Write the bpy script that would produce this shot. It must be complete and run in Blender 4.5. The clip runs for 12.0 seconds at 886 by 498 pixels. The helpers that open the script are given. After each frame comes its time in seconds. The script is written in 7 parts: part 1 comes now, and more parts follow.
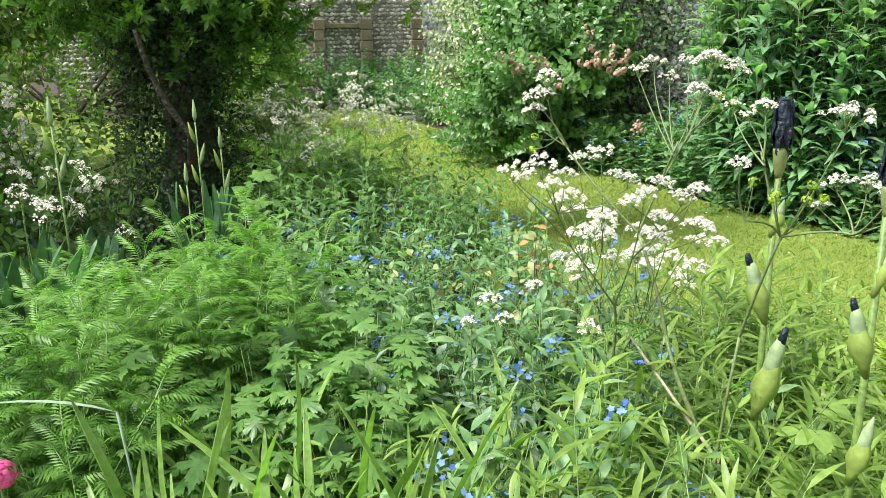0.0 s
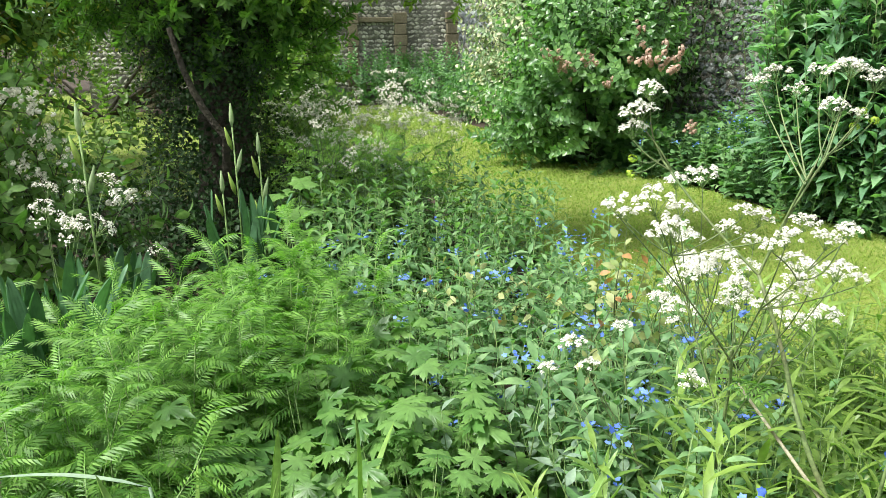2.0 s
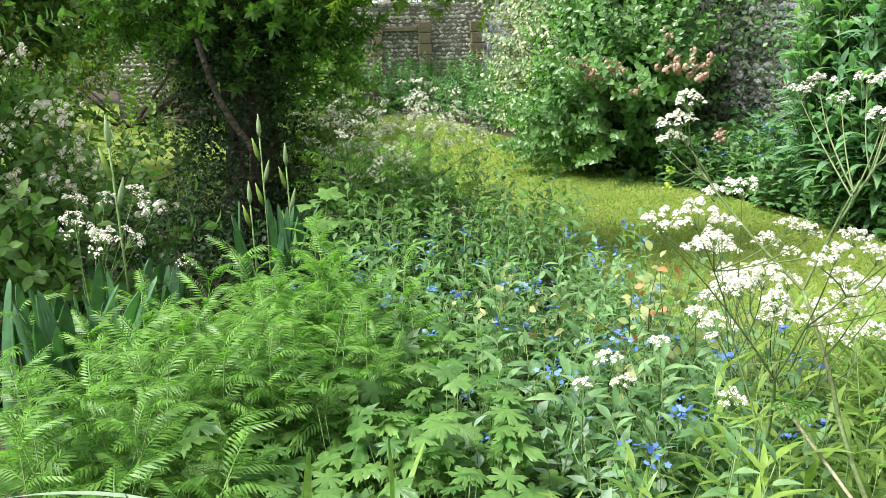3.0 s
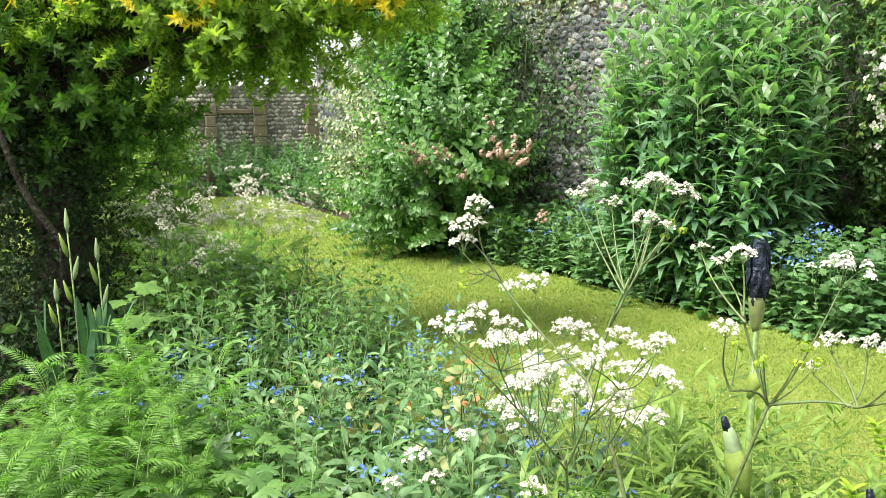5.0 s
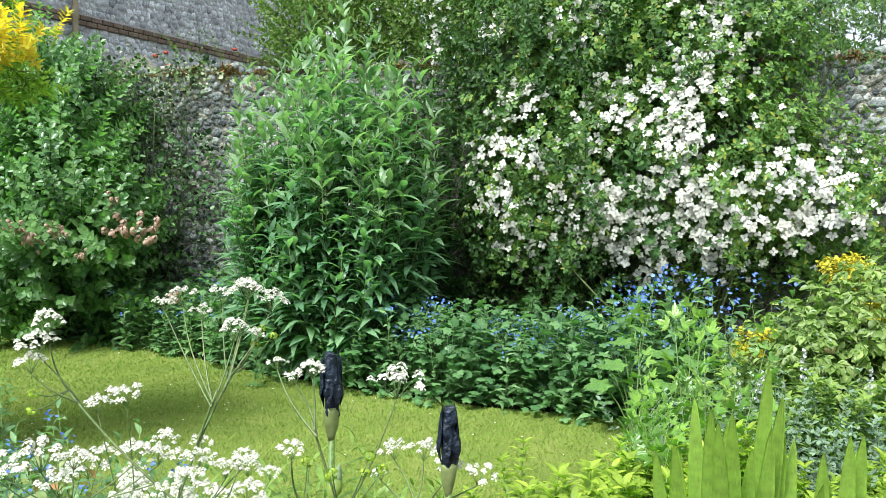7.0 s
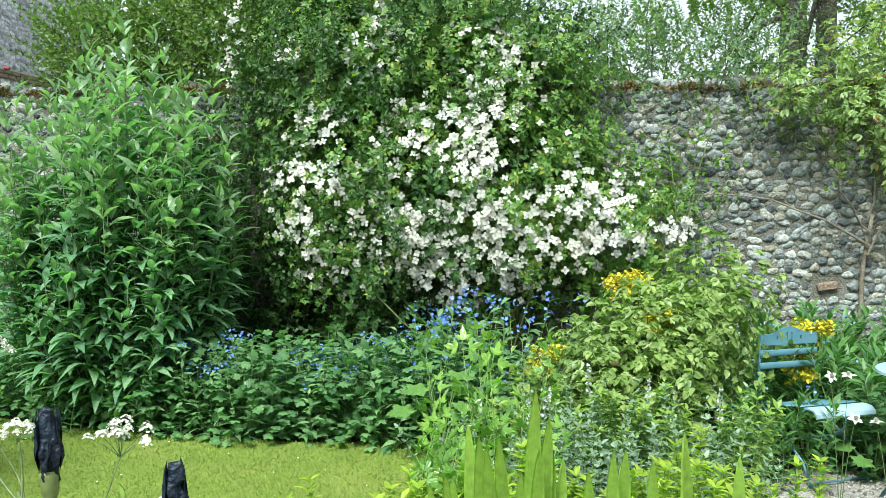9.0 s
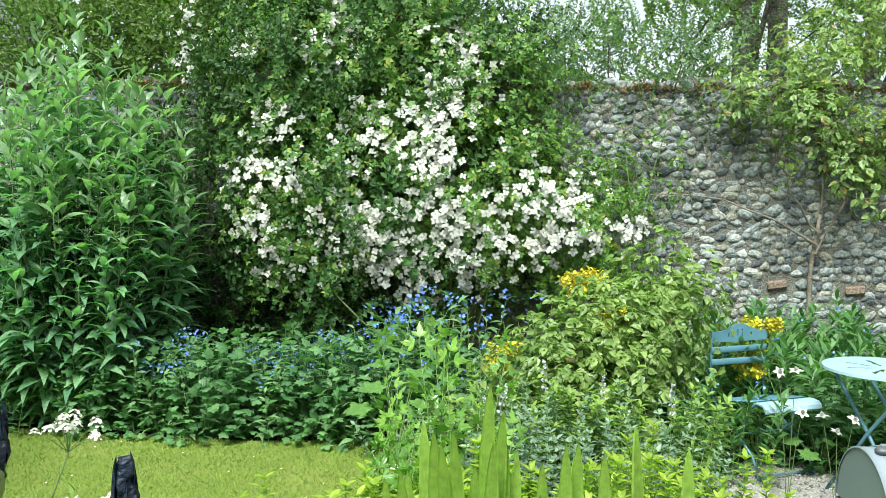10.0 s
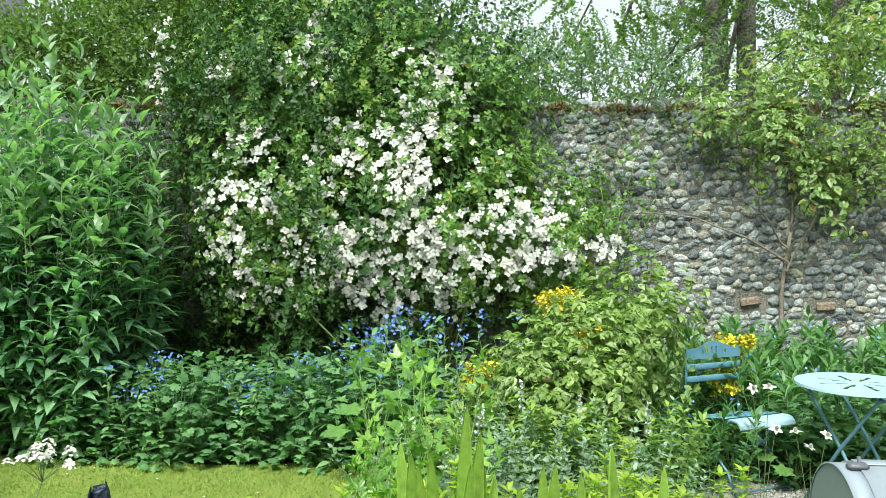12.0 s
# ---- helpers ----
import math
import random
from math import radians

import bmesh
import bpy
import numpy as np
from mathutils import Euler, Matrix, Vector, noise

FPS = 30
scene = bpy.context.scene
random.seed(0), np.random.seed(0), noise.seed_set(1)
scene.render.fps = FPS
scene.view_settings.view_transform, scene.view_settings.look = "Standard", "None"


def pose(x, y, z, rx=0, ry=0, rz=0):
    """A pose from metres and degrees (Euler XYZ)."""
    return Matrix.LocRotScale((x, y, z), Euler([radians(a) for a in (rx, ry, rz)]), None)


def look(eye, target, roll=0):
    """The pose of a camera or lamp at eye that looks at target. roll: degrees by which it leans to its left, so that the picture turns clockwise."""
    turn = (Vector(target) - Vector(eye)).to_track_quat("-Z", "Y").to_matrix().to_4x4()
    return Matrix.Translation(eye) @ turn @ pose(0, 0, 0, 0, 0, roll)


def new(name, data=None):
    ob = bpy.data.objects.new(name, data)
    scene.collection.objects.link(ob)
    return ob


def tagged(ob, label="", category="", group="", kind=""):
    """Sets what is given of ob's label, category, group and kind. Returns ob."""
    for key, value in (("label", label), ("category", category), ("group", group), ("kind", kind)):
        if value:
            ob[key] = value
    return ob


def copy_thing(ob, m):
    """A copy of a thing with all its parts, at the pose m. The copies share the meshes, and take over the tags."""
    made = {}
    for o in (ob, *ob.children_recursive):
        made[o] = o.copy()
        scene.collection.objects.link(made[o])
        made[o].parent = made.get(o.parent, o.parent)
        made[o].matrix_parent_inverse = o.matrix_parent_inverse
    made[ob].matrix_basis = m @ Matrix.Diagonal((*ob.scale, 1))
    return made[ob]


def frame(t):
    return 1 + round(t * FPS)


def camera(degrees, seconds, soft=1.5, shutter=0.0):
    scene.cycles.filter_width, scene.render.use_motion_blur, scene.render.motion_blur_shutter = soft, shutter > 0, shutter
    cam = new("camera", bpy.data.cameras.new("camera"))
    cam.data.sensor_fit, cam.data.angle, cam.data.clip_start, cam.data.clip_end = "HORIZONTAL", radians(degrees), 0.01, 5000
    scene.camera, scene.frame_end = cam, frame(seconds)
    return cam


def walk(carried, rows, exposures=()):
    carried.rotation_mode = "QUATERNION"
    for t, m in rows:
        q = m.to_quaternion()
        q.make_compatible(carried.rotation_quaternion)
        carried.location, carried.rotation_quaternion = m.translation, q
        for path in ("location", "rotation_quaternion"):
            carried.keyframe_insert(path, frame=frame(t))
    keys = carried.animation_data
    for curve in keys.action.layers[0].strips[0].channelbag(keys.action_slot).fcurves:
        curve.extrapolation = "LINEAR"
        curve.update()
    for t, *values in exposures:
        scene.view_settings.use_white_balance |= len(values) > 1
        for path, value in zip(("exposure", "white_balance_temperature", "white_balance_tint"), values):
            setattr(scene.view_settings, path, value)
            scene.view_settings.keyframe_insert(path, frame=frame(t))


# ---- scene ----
cam = camera(57.04, 12.0, 0.3)
PATH = [
    (0, look((-0.273, -0.226, 1.369), (0.247, 2.619, 0.574), -0.55)),
    (0.5, look((-0.283, -0.174, 1.361), (0.227, 2.671, 0.558), -0.57)),
    (1, look((-0.284, -0.070, 1.371), (0.230, 2.773, 0.560), -0.44)),
    (1.5, look((-0.306, 0.032, 1.388), (0.194, 2.874, 0.567), -0.32)),
    (2, look((-0.336, 0.095, 1.393), (0.085, 2.950, 0.574), -0.64)),
    (2.5, look((-0.353, 0.125, 1.394), (-0.005, 2.994, 0.591), -1.06)),
    (2.7, look((-0.353, 0.130, 1.395), (-0.016, 3.001, 0.593), -1.08)),
    (4.3, look((-0.319, 0.139, 1.421), (0.169, 3.036, 0.813), -0.87)),
    (4.5, look((-0.309, 0.132, 1.434), (0.277, 3.016, 0.855), -0.80)),
    (5, look((-0.252, 0.102, 1.459), (0.648, 2.915, 0.934), -0.54)),
    (5.5, look((-0.208, 0.097, 1.476), (0.997, 2.800, 0.983), -0.03)),
    (6, look((-0.177, 0.082, 1.502), (1.314, 2.648, 1.063), 0.65)),
    (6.5, look((-0.146, 0.061, 1.527), (1.635, 2.449, 1.173), 1.16)),
    (7, look((-0.130, 0.054, 1.545), (1.873, 2.270, 1.269), 0.98)),
    (7.5, look((-0.110, 0.035, 1.555), (2.066, 2.089, 1.339), 0.64)),
    (7.7, look((-0.092, 0.028, 1.558), (2.147, 2.015, 1.355), 0.46)),
    (9.3, look((0.019, 0.018, 1.545), (2.495, 1.702, 1.364), 0.25)),
    (9.5, look((0.018, 0.015, 1.543), (2.513, 1.670, 1.359), 0.34)),
    (10, look((0.010, 0.009, 1.541), (2.541, 1.609, 1.361), 0.50)),
    (10.5, look((0.004, 0.011, 1.543), (2.558, 1.577, 1.374), 0.63)),
    (11, look((-0.006, 0.008, 1.545), (2.559, 1.557, 1.390), 0.69)),
    (11.5, look((-0.006, 0.004, 1.547), (2.566, 1.541, 1.414), 0.50)),
    (12, look((0.000, 0.001, 1.549), (2.579, 1.529, 1.440), 0.10)),
]
walk(cam, PATH, [(0, 1.08, 6300, 13), (2.7, 1.1, 6250, 11), (4.3, 1.25, 6500, 13), (5.5, 1.2, 6450, 15), (6.5, 0.98, 6050, 12), (7.5, 0.88, 5880, 9), (9.3, 0.86, 5950, 3), (12, 0.84, 6050, 4)])

# ---- world, sun, exposure ----
SUN_EL, SUN_AZ = 55.0, 256.0          # degrees; azimuth clockwise from +y
world = bpy.data.worlds.new("sky")
scene.world = world
world.use_nodes = True
wn = world.node_tree.nodes
sky = wn.new("ShaderNodeTexSky")
sky.sky_type = "NISHITA"
sky.sun_disc = False
sky.sun_elevation, sky.sun_rotation = radians(SUN_EL), radians(SUN_AZ)
sky.air_density, sky.dust_density = 1.0, 3.0
wn["Background"].inputs["Strength"].default_value = 0.108
haze = wn.new("ShaderNodeMix")          # thin white cloud over the whole sky
haze.data_type = "RGBA"
haze.inputs["Factor"].default_value = 0.88
haze.inputs[7].default_value = (5.55, 5.7, 5.85, 1)
world.node_tree.links.new(sky.outputs[0], haze.inputs[6])
world.node_tree.links.new(haze.outputs[2], wn["Background"].inputs["Color"])
sun_data = bpy.data.lights.new("sun", "SUN")
sun_data.energy, sun_data.angle, sun_data.color = 4.8, radians(20), (1.0, 0.97, 0.92)
sun = new("sun", sun_data)
sd = Vector((math.sin(radians(SUN_AZ)) * math.cos(radians(SUN_EL)), math.cos(radians(SUN_AZ)) * math.cos(radians(SUN_EL)), math.sin(radians(SUN_EL))))
sun.matrix_world = look(sd * 60, (0, 0, 0))

# ---- materials ----


def material(name, rough=0.6, spec=0.4, metal=0.0):
    m = bpy.data.materials.new(name)
    m.use_nodes = True
    b = m.node_tree.nodes["Principled BSDF"]
    b.inputs["Roughness"].default_value = rough
    b.inputs["Specular IOR Level"].default_value = spec
    b.inputs["Metallic"].default_value = metal
    return m, m.node_tree.nodes, m.node_tree.links, b


def ramp(nodes, stops):
    r = nodes.new("ShaderNodeValToRGB")
    e = r.color_ramp.elements
    while len(e) < len(stops):
        e.new(0.5)
    for k, (p, c) in enumerate(stops):
        e[k].position, e[k].color = p, (*c, 1)
    return r


def leaf_mat(name, dark, light, rough=0.42, glow=0.3, tint=(0.85, 1.15, 0.45), accent=None, share=0.0, spec=0.3):
    """A leaf surface: every leaf has its own shade, some light passes through."""
    m, n, l, b = material(name, rough, spec)
    geo = n.new("ShaderNodeNewGeometry")
    if dark[1] > dark[0] and dark[1] > dark[2]:
        dark, light = [(0.88 * c[0], c[1], 1.15 * c[2]) for c in (dark, light)]
    stops = [(0.0, dark), (1.0 - share if accent else 1.0, light)]
    if accent:
        stops = [(0.0, dark), (max(0.05, 0.98 - share), light), (min(0.995, 1.0 - share), accent), (1.0, accent)]
    col = ramp(n, stops)
    l.new(geo.outputs["Random Per Island"], col.inputs[0])
    tex = n.new("ShaderNodeTexNoise")
    tex.inputs["Scale"].default_value = 55
    tex.inputs["Detail"].default_value = 3
    co = n.new("ShaderNodeTexCoord")
    l.new(co.outputs["Object"], tex.inputs["Vector"])
    mul = n.new("ShaderNodeMix")
    mul.data_type, mul.blend_type = "RGBA", "MULTIPLY"
    mul.inputs["Factor"].default_value = 0.55
    grey = ramp(n, [(0.3, (0.55, 0.55, 0.55)), (0.7, (1.25, 1.25, 1.2))])
    l.new(tex.outputs[0], grey.inputs[0])
    l.new(col.outputs[0], mul.inputs[6])
    l.new(grey.outputs[0], mul.inputs[7])
    big = n.new("ShaderNodeTexNoise")
    big.inputs["Scale"].default_value = 3.5
    l.new(co.outputs["Object"], big.inputs["Vector"])
    mul2 = n.new("ShaderNodeMix")
    mul2.data_type, mul2.blend_type = "RGBA", "MULTIPLY"
    mul2.inputs["Factor"].default_value = 0.7
    wide = ramp(n, [(0.3, (0.7, 0.75, 0.7)), (0.7, (1.2, 1.15, 1.0))])
    l.new(big.outputs[0], wide.inputs[0])
    l.new(mul.outputs[2], mul2.inputs[6])
    l.new(wide.outputs[0], mul2.inputs[7])
    l.new(mul2.outputs[2], b.inputs["Base Color"])
    bump = n.new("ShaderNodeBump")
    bump.inputs["Strength"].default_value, bump.inputs["Distance"].default_value = 0.35, 0.004
    l.new(tex.outputs[0], bump.inputs["Height"])
    l.new(bump.outputs[0], b.inputs["Normal"])
    tr = n.new("ShaderNodeBsdfTranslucent")
    tc = n.new("ShaderNodeMix")
    tc.data_type, tc.blend_type = "RGBA", "MULTIPLY"
    tc.inputs["Factor"].default_value = 1.0
    tc.inputs[7].default_value = (*[min(3, 1.7 * c) for c in tint], 1)
    l.new(mul2.outputs[2], tc.inputs[6])
    l.new(tc.outputs[2], tr.inputs["Color"])
    mix = n.new("ShaderNodeMixShader")
    mix.inputs[0].default_value = glow
    l.new(b.outputs[0], mix.inputs[1])
    l.new(tr.outputs[0], mix.inputs[2])
    l.new(mix.outputs[0], n["Material Output"].inputs["Surface"])
    return m


def rough_mat(name, stops, scale=8.0, fine=90.0, rough=0.85, bump=0.5, depth=0.01, island=False, spec=0.3, metal=0.0, grain_range=(0.6, 1.2)):
    """A mottled surface: broad patches of the given shades with fine grain and relief."""
    m, n, l, b = material(name, rough, spec, metal)
    co = n.new("ShaderNodeTexCoord")
    a = n.new("ShaderNodeTexNoise")
    a.inputs["Scale"].default_value, a.inputs["Detail"].default_value = scale, 5
    f = n.new("ShaderNodeTexNoise")
    f.inputs["Scale"].default_value, f.inputs["Detail"].default_value = fine, 4
    col = ramp(n, stops)
    geo = n.new("ShaderNodeNewGeometry")
    place = geo.outputs["Position"] if island else co.outputs["Object"]
    l.new(place, a.inputs["Vector"])
    l.new(place, f.inputs["Vector"])
    if island:
        info = n.new("ShaderNodeObjectInfo")
        add = n.new("ShaderNodeMath")
        add.operation = "ADD"
        l.new(geo.outputs["Random Per Island"], add.inputs[0])
        l.new(info.outputs["Random"], add.inputs[1])
        fr = n.new("ShaderNodeMath")
        fr.operation = "FRACT"
        l.new(add.outputs[0], fr.inputs[0])
        l.new(fr.outputs[0], col.inputs[0])
    else:
        l.new(a.outputs[0], col.inputs[0])
    grain = ramp(n, [(0.36, (grain_range[0],) * 3), (0.64, (grain_range[1],) * 3)])
    l.new(f.outputs[0], grain.inputs[0])
    mul = n.new("ShaderNodeMix")
    mul.data_type, mul.blend_type = "RGBA", "MULTIPLY"
    mul.inputs["Factor"].default_value = 0.8
    l.new(col.outputs[0], mul.inputs[6])
    l.new(grain.outputs[0], mul.inputs[7])
    last = mul
    if island:
        wide = ramp(n, [(0.35, (0.74, 0.78, 0.75)), (0.65, (1.1, 1.12, 1.11))])
        l.new(a.outputs[0], wide.inputs[0])
        last = n.new("ShaderNodeMix")
        last.data_type, last.blend_type = "RGBA", "MULTIPLY"
        last.inputs["Factor"].default_value = 1.0
        l.new(mul.outputs[2], last.inputs[6])
        l.new(wide.outputs[0], last.inputs[7])
    l.new(last.outputs[2], b.inputs["Base Color"])
    bp = n.new("ShaderNodeBump")
    bp.inputs["Strength"].default_value, bp.inputs["Distance"].default_value = bump, depth
    l.new(f.outputs[0], bp.inputs["Height"])
    l.new(bp.outputs[0], b.inputs["Normal"])
    return m


SOIL = rough_mat("soil", [(0.3, (0.03, 0.022, 0.014)), (0.7, (0.075, 0.055, 0.035))], 6, 60, 0.95, 0.8, 0.02)
LAWN = rough_mat("lawn_turf", [(0.25, (0.16, 0.22, 0.032)), (0.5, (0.205, 0.27, 0.042)), (0.75, (0.27, 0.31, 0.066))], 2.2, 130, 0.9, 1.0, 0.02)
BLADE = leaf_mat("grass_blade", (0.185, 0.25, 0.037), (0.285, 0.335, 0.062), 0.5, 0.3)
CLOVER = leaf_mat("lawn_flower_white", (0.6, 0.6, 0.5), (0.75, 0.75, 0.65), 0.6, 0.2, (1, 1, 1))
MORTAR = rough_mat("lime_mortar", [(0.3, (0.11, 0.11, 0.083)), (0.55, (0.185, 0.183, 0.145)), (0.8, (0.27, 0.265, 0.22))], 2.5, 70, 0.95, 1.0, 0.02)
PALEMORTAR = rough_mat("pale_mortar", [(0.3, (0.46, 0.46, 0.45)), (0.7, (0.62, 0.62, 0.61))], 2.5, 70, 0.95, 1.0, 0.02)
FLINT = rough_mat("flint", [(0.0, (0.06, 0.069, 0.072)), (0.15, (0.138, 0.155, 0.152)), (0.45, (0.242, 0.265, 0.248)), (0.7, (0.335, 0.357, 0.332)), (0.85, (0.265, 0.248, 0.178)), (1.0, (0.465, 0.48, 0.45))], 4, 40, 0.6, 0.9, 0.025, True, 0.35, 0.0, (0.5, 1.3))
FLINT_DARK = rough_mat("dark_flint", [(0.0, (0.14, 0.14, 0.11)), (0.4, (0.38, 0.37, 0.29)), (0.7, (0.52, 0.50, 0.40)), (1.0, (0.66, 0.64, 0.53))], 1.2, 30, 0.6, 0.8, 0.02, True, 0.4)
FLINT_PALE = rough_mat("pale_flint", [(0.0, (0.30, 0.31, 0.33)), (0.3, (0.55, 0.57, 0.60)), (0.7, (0.72, 0.74, 0.77)), (1.0, (0.86, 0.87, 0.88))], 1.2, 30, 0.6, 0.8, 0.02, True, 0.4)
BRICK = rough_mat("old_brick", [(0.0, (0.20, 0.145, 0.11)), (0.5, (0.245, 0.18, 0.13)), (1.0, (0.27, 0.215, 0.15))], 4, 60, 0.85, 0.8, 0.012, True, 0.3, 0.0, (0.5, 1.3))
ASHLAR = rough_mat("dressed_stone", [(0.2, (0.13, 0.115, 0.07)), (0.6, (0.21, 0.185, 0.115)), (0.8, (0.28, 0.25, 0.165))], 5, 70, 0.9, 0.6, 0.01)
MOSS = leaf_mat("dry_moss", (0.13, 0.085, 0.035), (0.30, 0.20, 0.085), 0.8, 0.15, (1, 0.9, 0.6), (0.15, 0.18, 0.05), 0.3)
BARK = rough_mat("bark", [(0.3, (0.03, 0.027, 0.018)), (0.6, (0.068, 0.06, 0.04)), (0.8, (0.11, 0.10, 0.07))], 9, 40, 0.9, 1.0, 0.03)
PALEBARK = rough_mat("pale_bark", [(0.3, (0.14, 0.12, 0.08)), (0.7, (0.27, 0.24, 0.18))], 12, 60, 0.9, 0.8, 0.01)
TRUNK = rough_mat("furrowed_bark", [(0.3, (0.10, 0.095, 0.075)), (0.5, (0.19, 0.18, 0.145)), (0.75, (0.29, 0.28, 0.235))], 7, 26, 0.95, 1.0, 0.06, False, 0.2, 0.0, (0.45, 1.25))
TWIG = rough_mat("green_twig", [(0.3, (0.07, 0.10, 0.03)), (0.7, (0.13, 0.17, 0.06))], 20, 120, 0.6, 0.3, 0.003)
STALK = rough_mat("pale_stalk", [(0.3, (0.10, 0.18, 0.05)), (0.7, (0.18, 0.27, 0.08))], 14, 120, 0.5, 0.3, 0.003)
PURPLE_STALK = rough_mat("brownish_stalk", [(0.3, (0.085, 0.14, 0.045)), (0.6, (0.14, 0.185, 0.065)), (0.85, (0.13, 0.10, 0.065))], 11, 120, 0.5, 0.3, 0.003)
DEAD = rough_mat("dry_stalk", [(0.3, (0.28, 0.26, 0.16)), (0.7, (0.42, 0.38, 0.26))], 16, 120, 0.8, 0.4, 0.003)
PETAL = leaf_mat("white_petal", (0.505, 0.505, 0.472), (0.645, 0.645, 0.603), 0.55, 0.25, (0.58, 0.58, 0.54), None, 0, 0.25)
FLORET = leaf_mat("cream_floret", (0.63, 0.62, 0.55), (0.77, 0.76, 0.70), 0.6, 0.25, (0.58, 0.58, 0.54), None, 0, 0.2)
BLUE = leaf_mat("blue_petal", (0.085, 0.17, 0.63), (0.23, 0.38, 0.88), 0.5, 0.25, (0.55, 0.6, 0.7), None, 0, 0.25)
PINK = leaf_mat("faded_pink_floret", (0.45, 0.29, 0.22), (0.64, 0.47, 0.40), 0.6, 0.2, (0.6, 0.5, 0.5), None, 0, 0.2)
YELLOW = leaf_mat("yellow_petal", (0.40, 0.37, 0.02), (0.72, 0.64, 0.05), 0.5, 0.2, (0.6, 0.6, 0.3), None, 0, 0.25)
RED = leaf_mat("red_petal", (0.34, 0.05, 0.035), (0.50, 0.10, 0.07), 0.5, 0.2, (0.6, 0.4, 0.4), None, 0, 0.25)
MAGENTA = leaf_mat("magenta_floret", (0.50, 0.06, 0.20), (0.68, 0.16, 0.34), 0.5, 0.2, (0.6, 0.4, 0.5), None, 0, 0.25)
PEACH = leaf_mat("peach_petal", (0.72, 0.50, 0.34), (0.82, 0.66, 0.50), 0.5, 0.2, (0.6, 0.55, 0.5), None, 0, 0.25)

L_TANSY = leaf_mat("feathery_leaf", (0.08, 0.17, 0.028), (0.20, 0.33, 0.055), 0.46, 0.36)
L_LACE = leaf_mat("lacy_leaf", (0.15, 0.27, 0.05), (0.31, 0.44, 0.085), 0.45, 0.42)
L_PALM = leaf_mat("palmate_leaf", (0.085, 0.175, 0.036), (0.21, 0.325, 0.075), 0.4, 0.32, spec=0.4)
L_ALK = leaf_mat("bristly_leaf", (0.12, 0.215, 0.075), (0.27, 0.375, 0.15), 0.5, 0.34)
L_GREY = leaf_mat("grey_green_leaf", (0.17, 0.22, 0.135), (0.30, 0.36, 0.23), 0.55, 0.25)
L_NARROW = leaf_mat("narrow_leaf", (0.115, 0.19, 0.031), (0.295, 0.37, 0.068), 0.42, 0.31)
L_GOLD = leaf_mat("golden_leaf", (0.20, 0.265, 0.025), (0.46, 0.50, 0.06), 0.5, 0.42)
L_LOVAGE = leaf_mat("glossy_lobed_leaf", (0.14, 0.26, 0.04), (0.29, 0.42, 0.075), 0.3, 0.38, spec=0.5)
L_BLADE = leaf_mat("sword_leaf", (0.19, 0.28, 0.037), (0.32, 0.41, 0.068), 0.36, 0.42)
L_TUFT = leaf_mat("tuft_leaf", (0.13, 0.23, 0.035), (0.29, 0.40, 0.085), 0.36, 0.35, spec=0.4)
L_IRIS = leaf_mat("iris_blade", (0.06, 0.135, 0.055), (0.11, 0.205, 0.085), 0.42, 0.25)
L_BUD = leaf_mat("butterfly_bush_leaf", (0.115, 0.215, 0.108), (0.265, 0.39, 0.19), 0.4, 0.38, spec=0.45)
L_BUDTIP = leaf_mat("young_butterfly_bush_leaf", (0.155, 0.24, 0.105), (0.295, 0.38, 0.175), 0.38, 0.38, spec=0.5)
L_CLEM = leaf_mat("clematis_leaf", (0.085, 0.17, 0.034), (0.225, 0.335, 0.075), 0.42, 0.38, (0.9, 1.1, 0.4), (0.28, 0.33, 0.06), 0.08)
L_DARK = leaf_mat("dark_shrub_leaf", (0.035, 0.08, 0.02), (0.095, 0.165, 0.045), 0.42, 0.25, spec=0.2)
# one evergreen leaf in two tones, with shade and sunlight painted into the colour
L_CROWNSHADE = leaf_mat("shaded_evergreen_leaf", (0.08, 0.16, 0.034), (0.22, 0.34, 0.068), 0.42, 0.45, (0.85, 1.15, 0.4))
L_CROWNLIT = leaf_mat("lit_evergreen_leaf", (0.18, 0.29, 0.055), (0.45, 0.54, 0.11), 0.42, 0.58, (0.95, 1.02, 0.4))
L_CROWNGOLD = leaf_mat("golden_young_leaf", (0.56, 0.52, 0.05), (0.80, 0.72, 0.08), 0.4, 0.6, (0.75, 0.7, 0.25))
L_PINKBUSH = leaf_mat("flowering_bush_leaf", (0.085, 0.175, 0.05), (0.23, 0.35, 0.11), 0.36, 0.34, spec=0.5)
L_VARI = leaf_mat("variegated_leaf", (0.16, 0.24, 0.09), (0.34, 0.40, 0.20), 0.45, 0.28, (0.9, 0.95, 0.6), (0.56, 0.59, 0.42), 0.33)
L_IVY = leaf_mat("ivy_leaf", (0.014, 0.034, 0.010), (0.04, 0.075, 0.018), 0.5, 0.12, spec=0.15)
L_HEDGE = leaf_mat("hedge_leaf", (0.075, 0.13, 0.02), (0.19, 0.25, 0.05), 0.5, 0.35)
L_FAR = leaf_mat("far_tree_leaf", (0.11, 0.17, 0.042), (0.28, 0.35, 0.10), 0.5, 0.5)
L_ROSE = leaf_mat("rose_leaf", (0.15, 0.21, 0.046), (0.35, 0.40, 0.115), 0.4, 0.36, spec=0.45)
L_CLIMB = leaf_mat("climbing_rose_leaf", (0.16, 0.235, 0.06), (0.375, 0.455, 0.155), 0.38, 0.42, (0.95, 1.0, 0.4), (0.42, 0.30, 0.13), 0.03, spec=0.45)
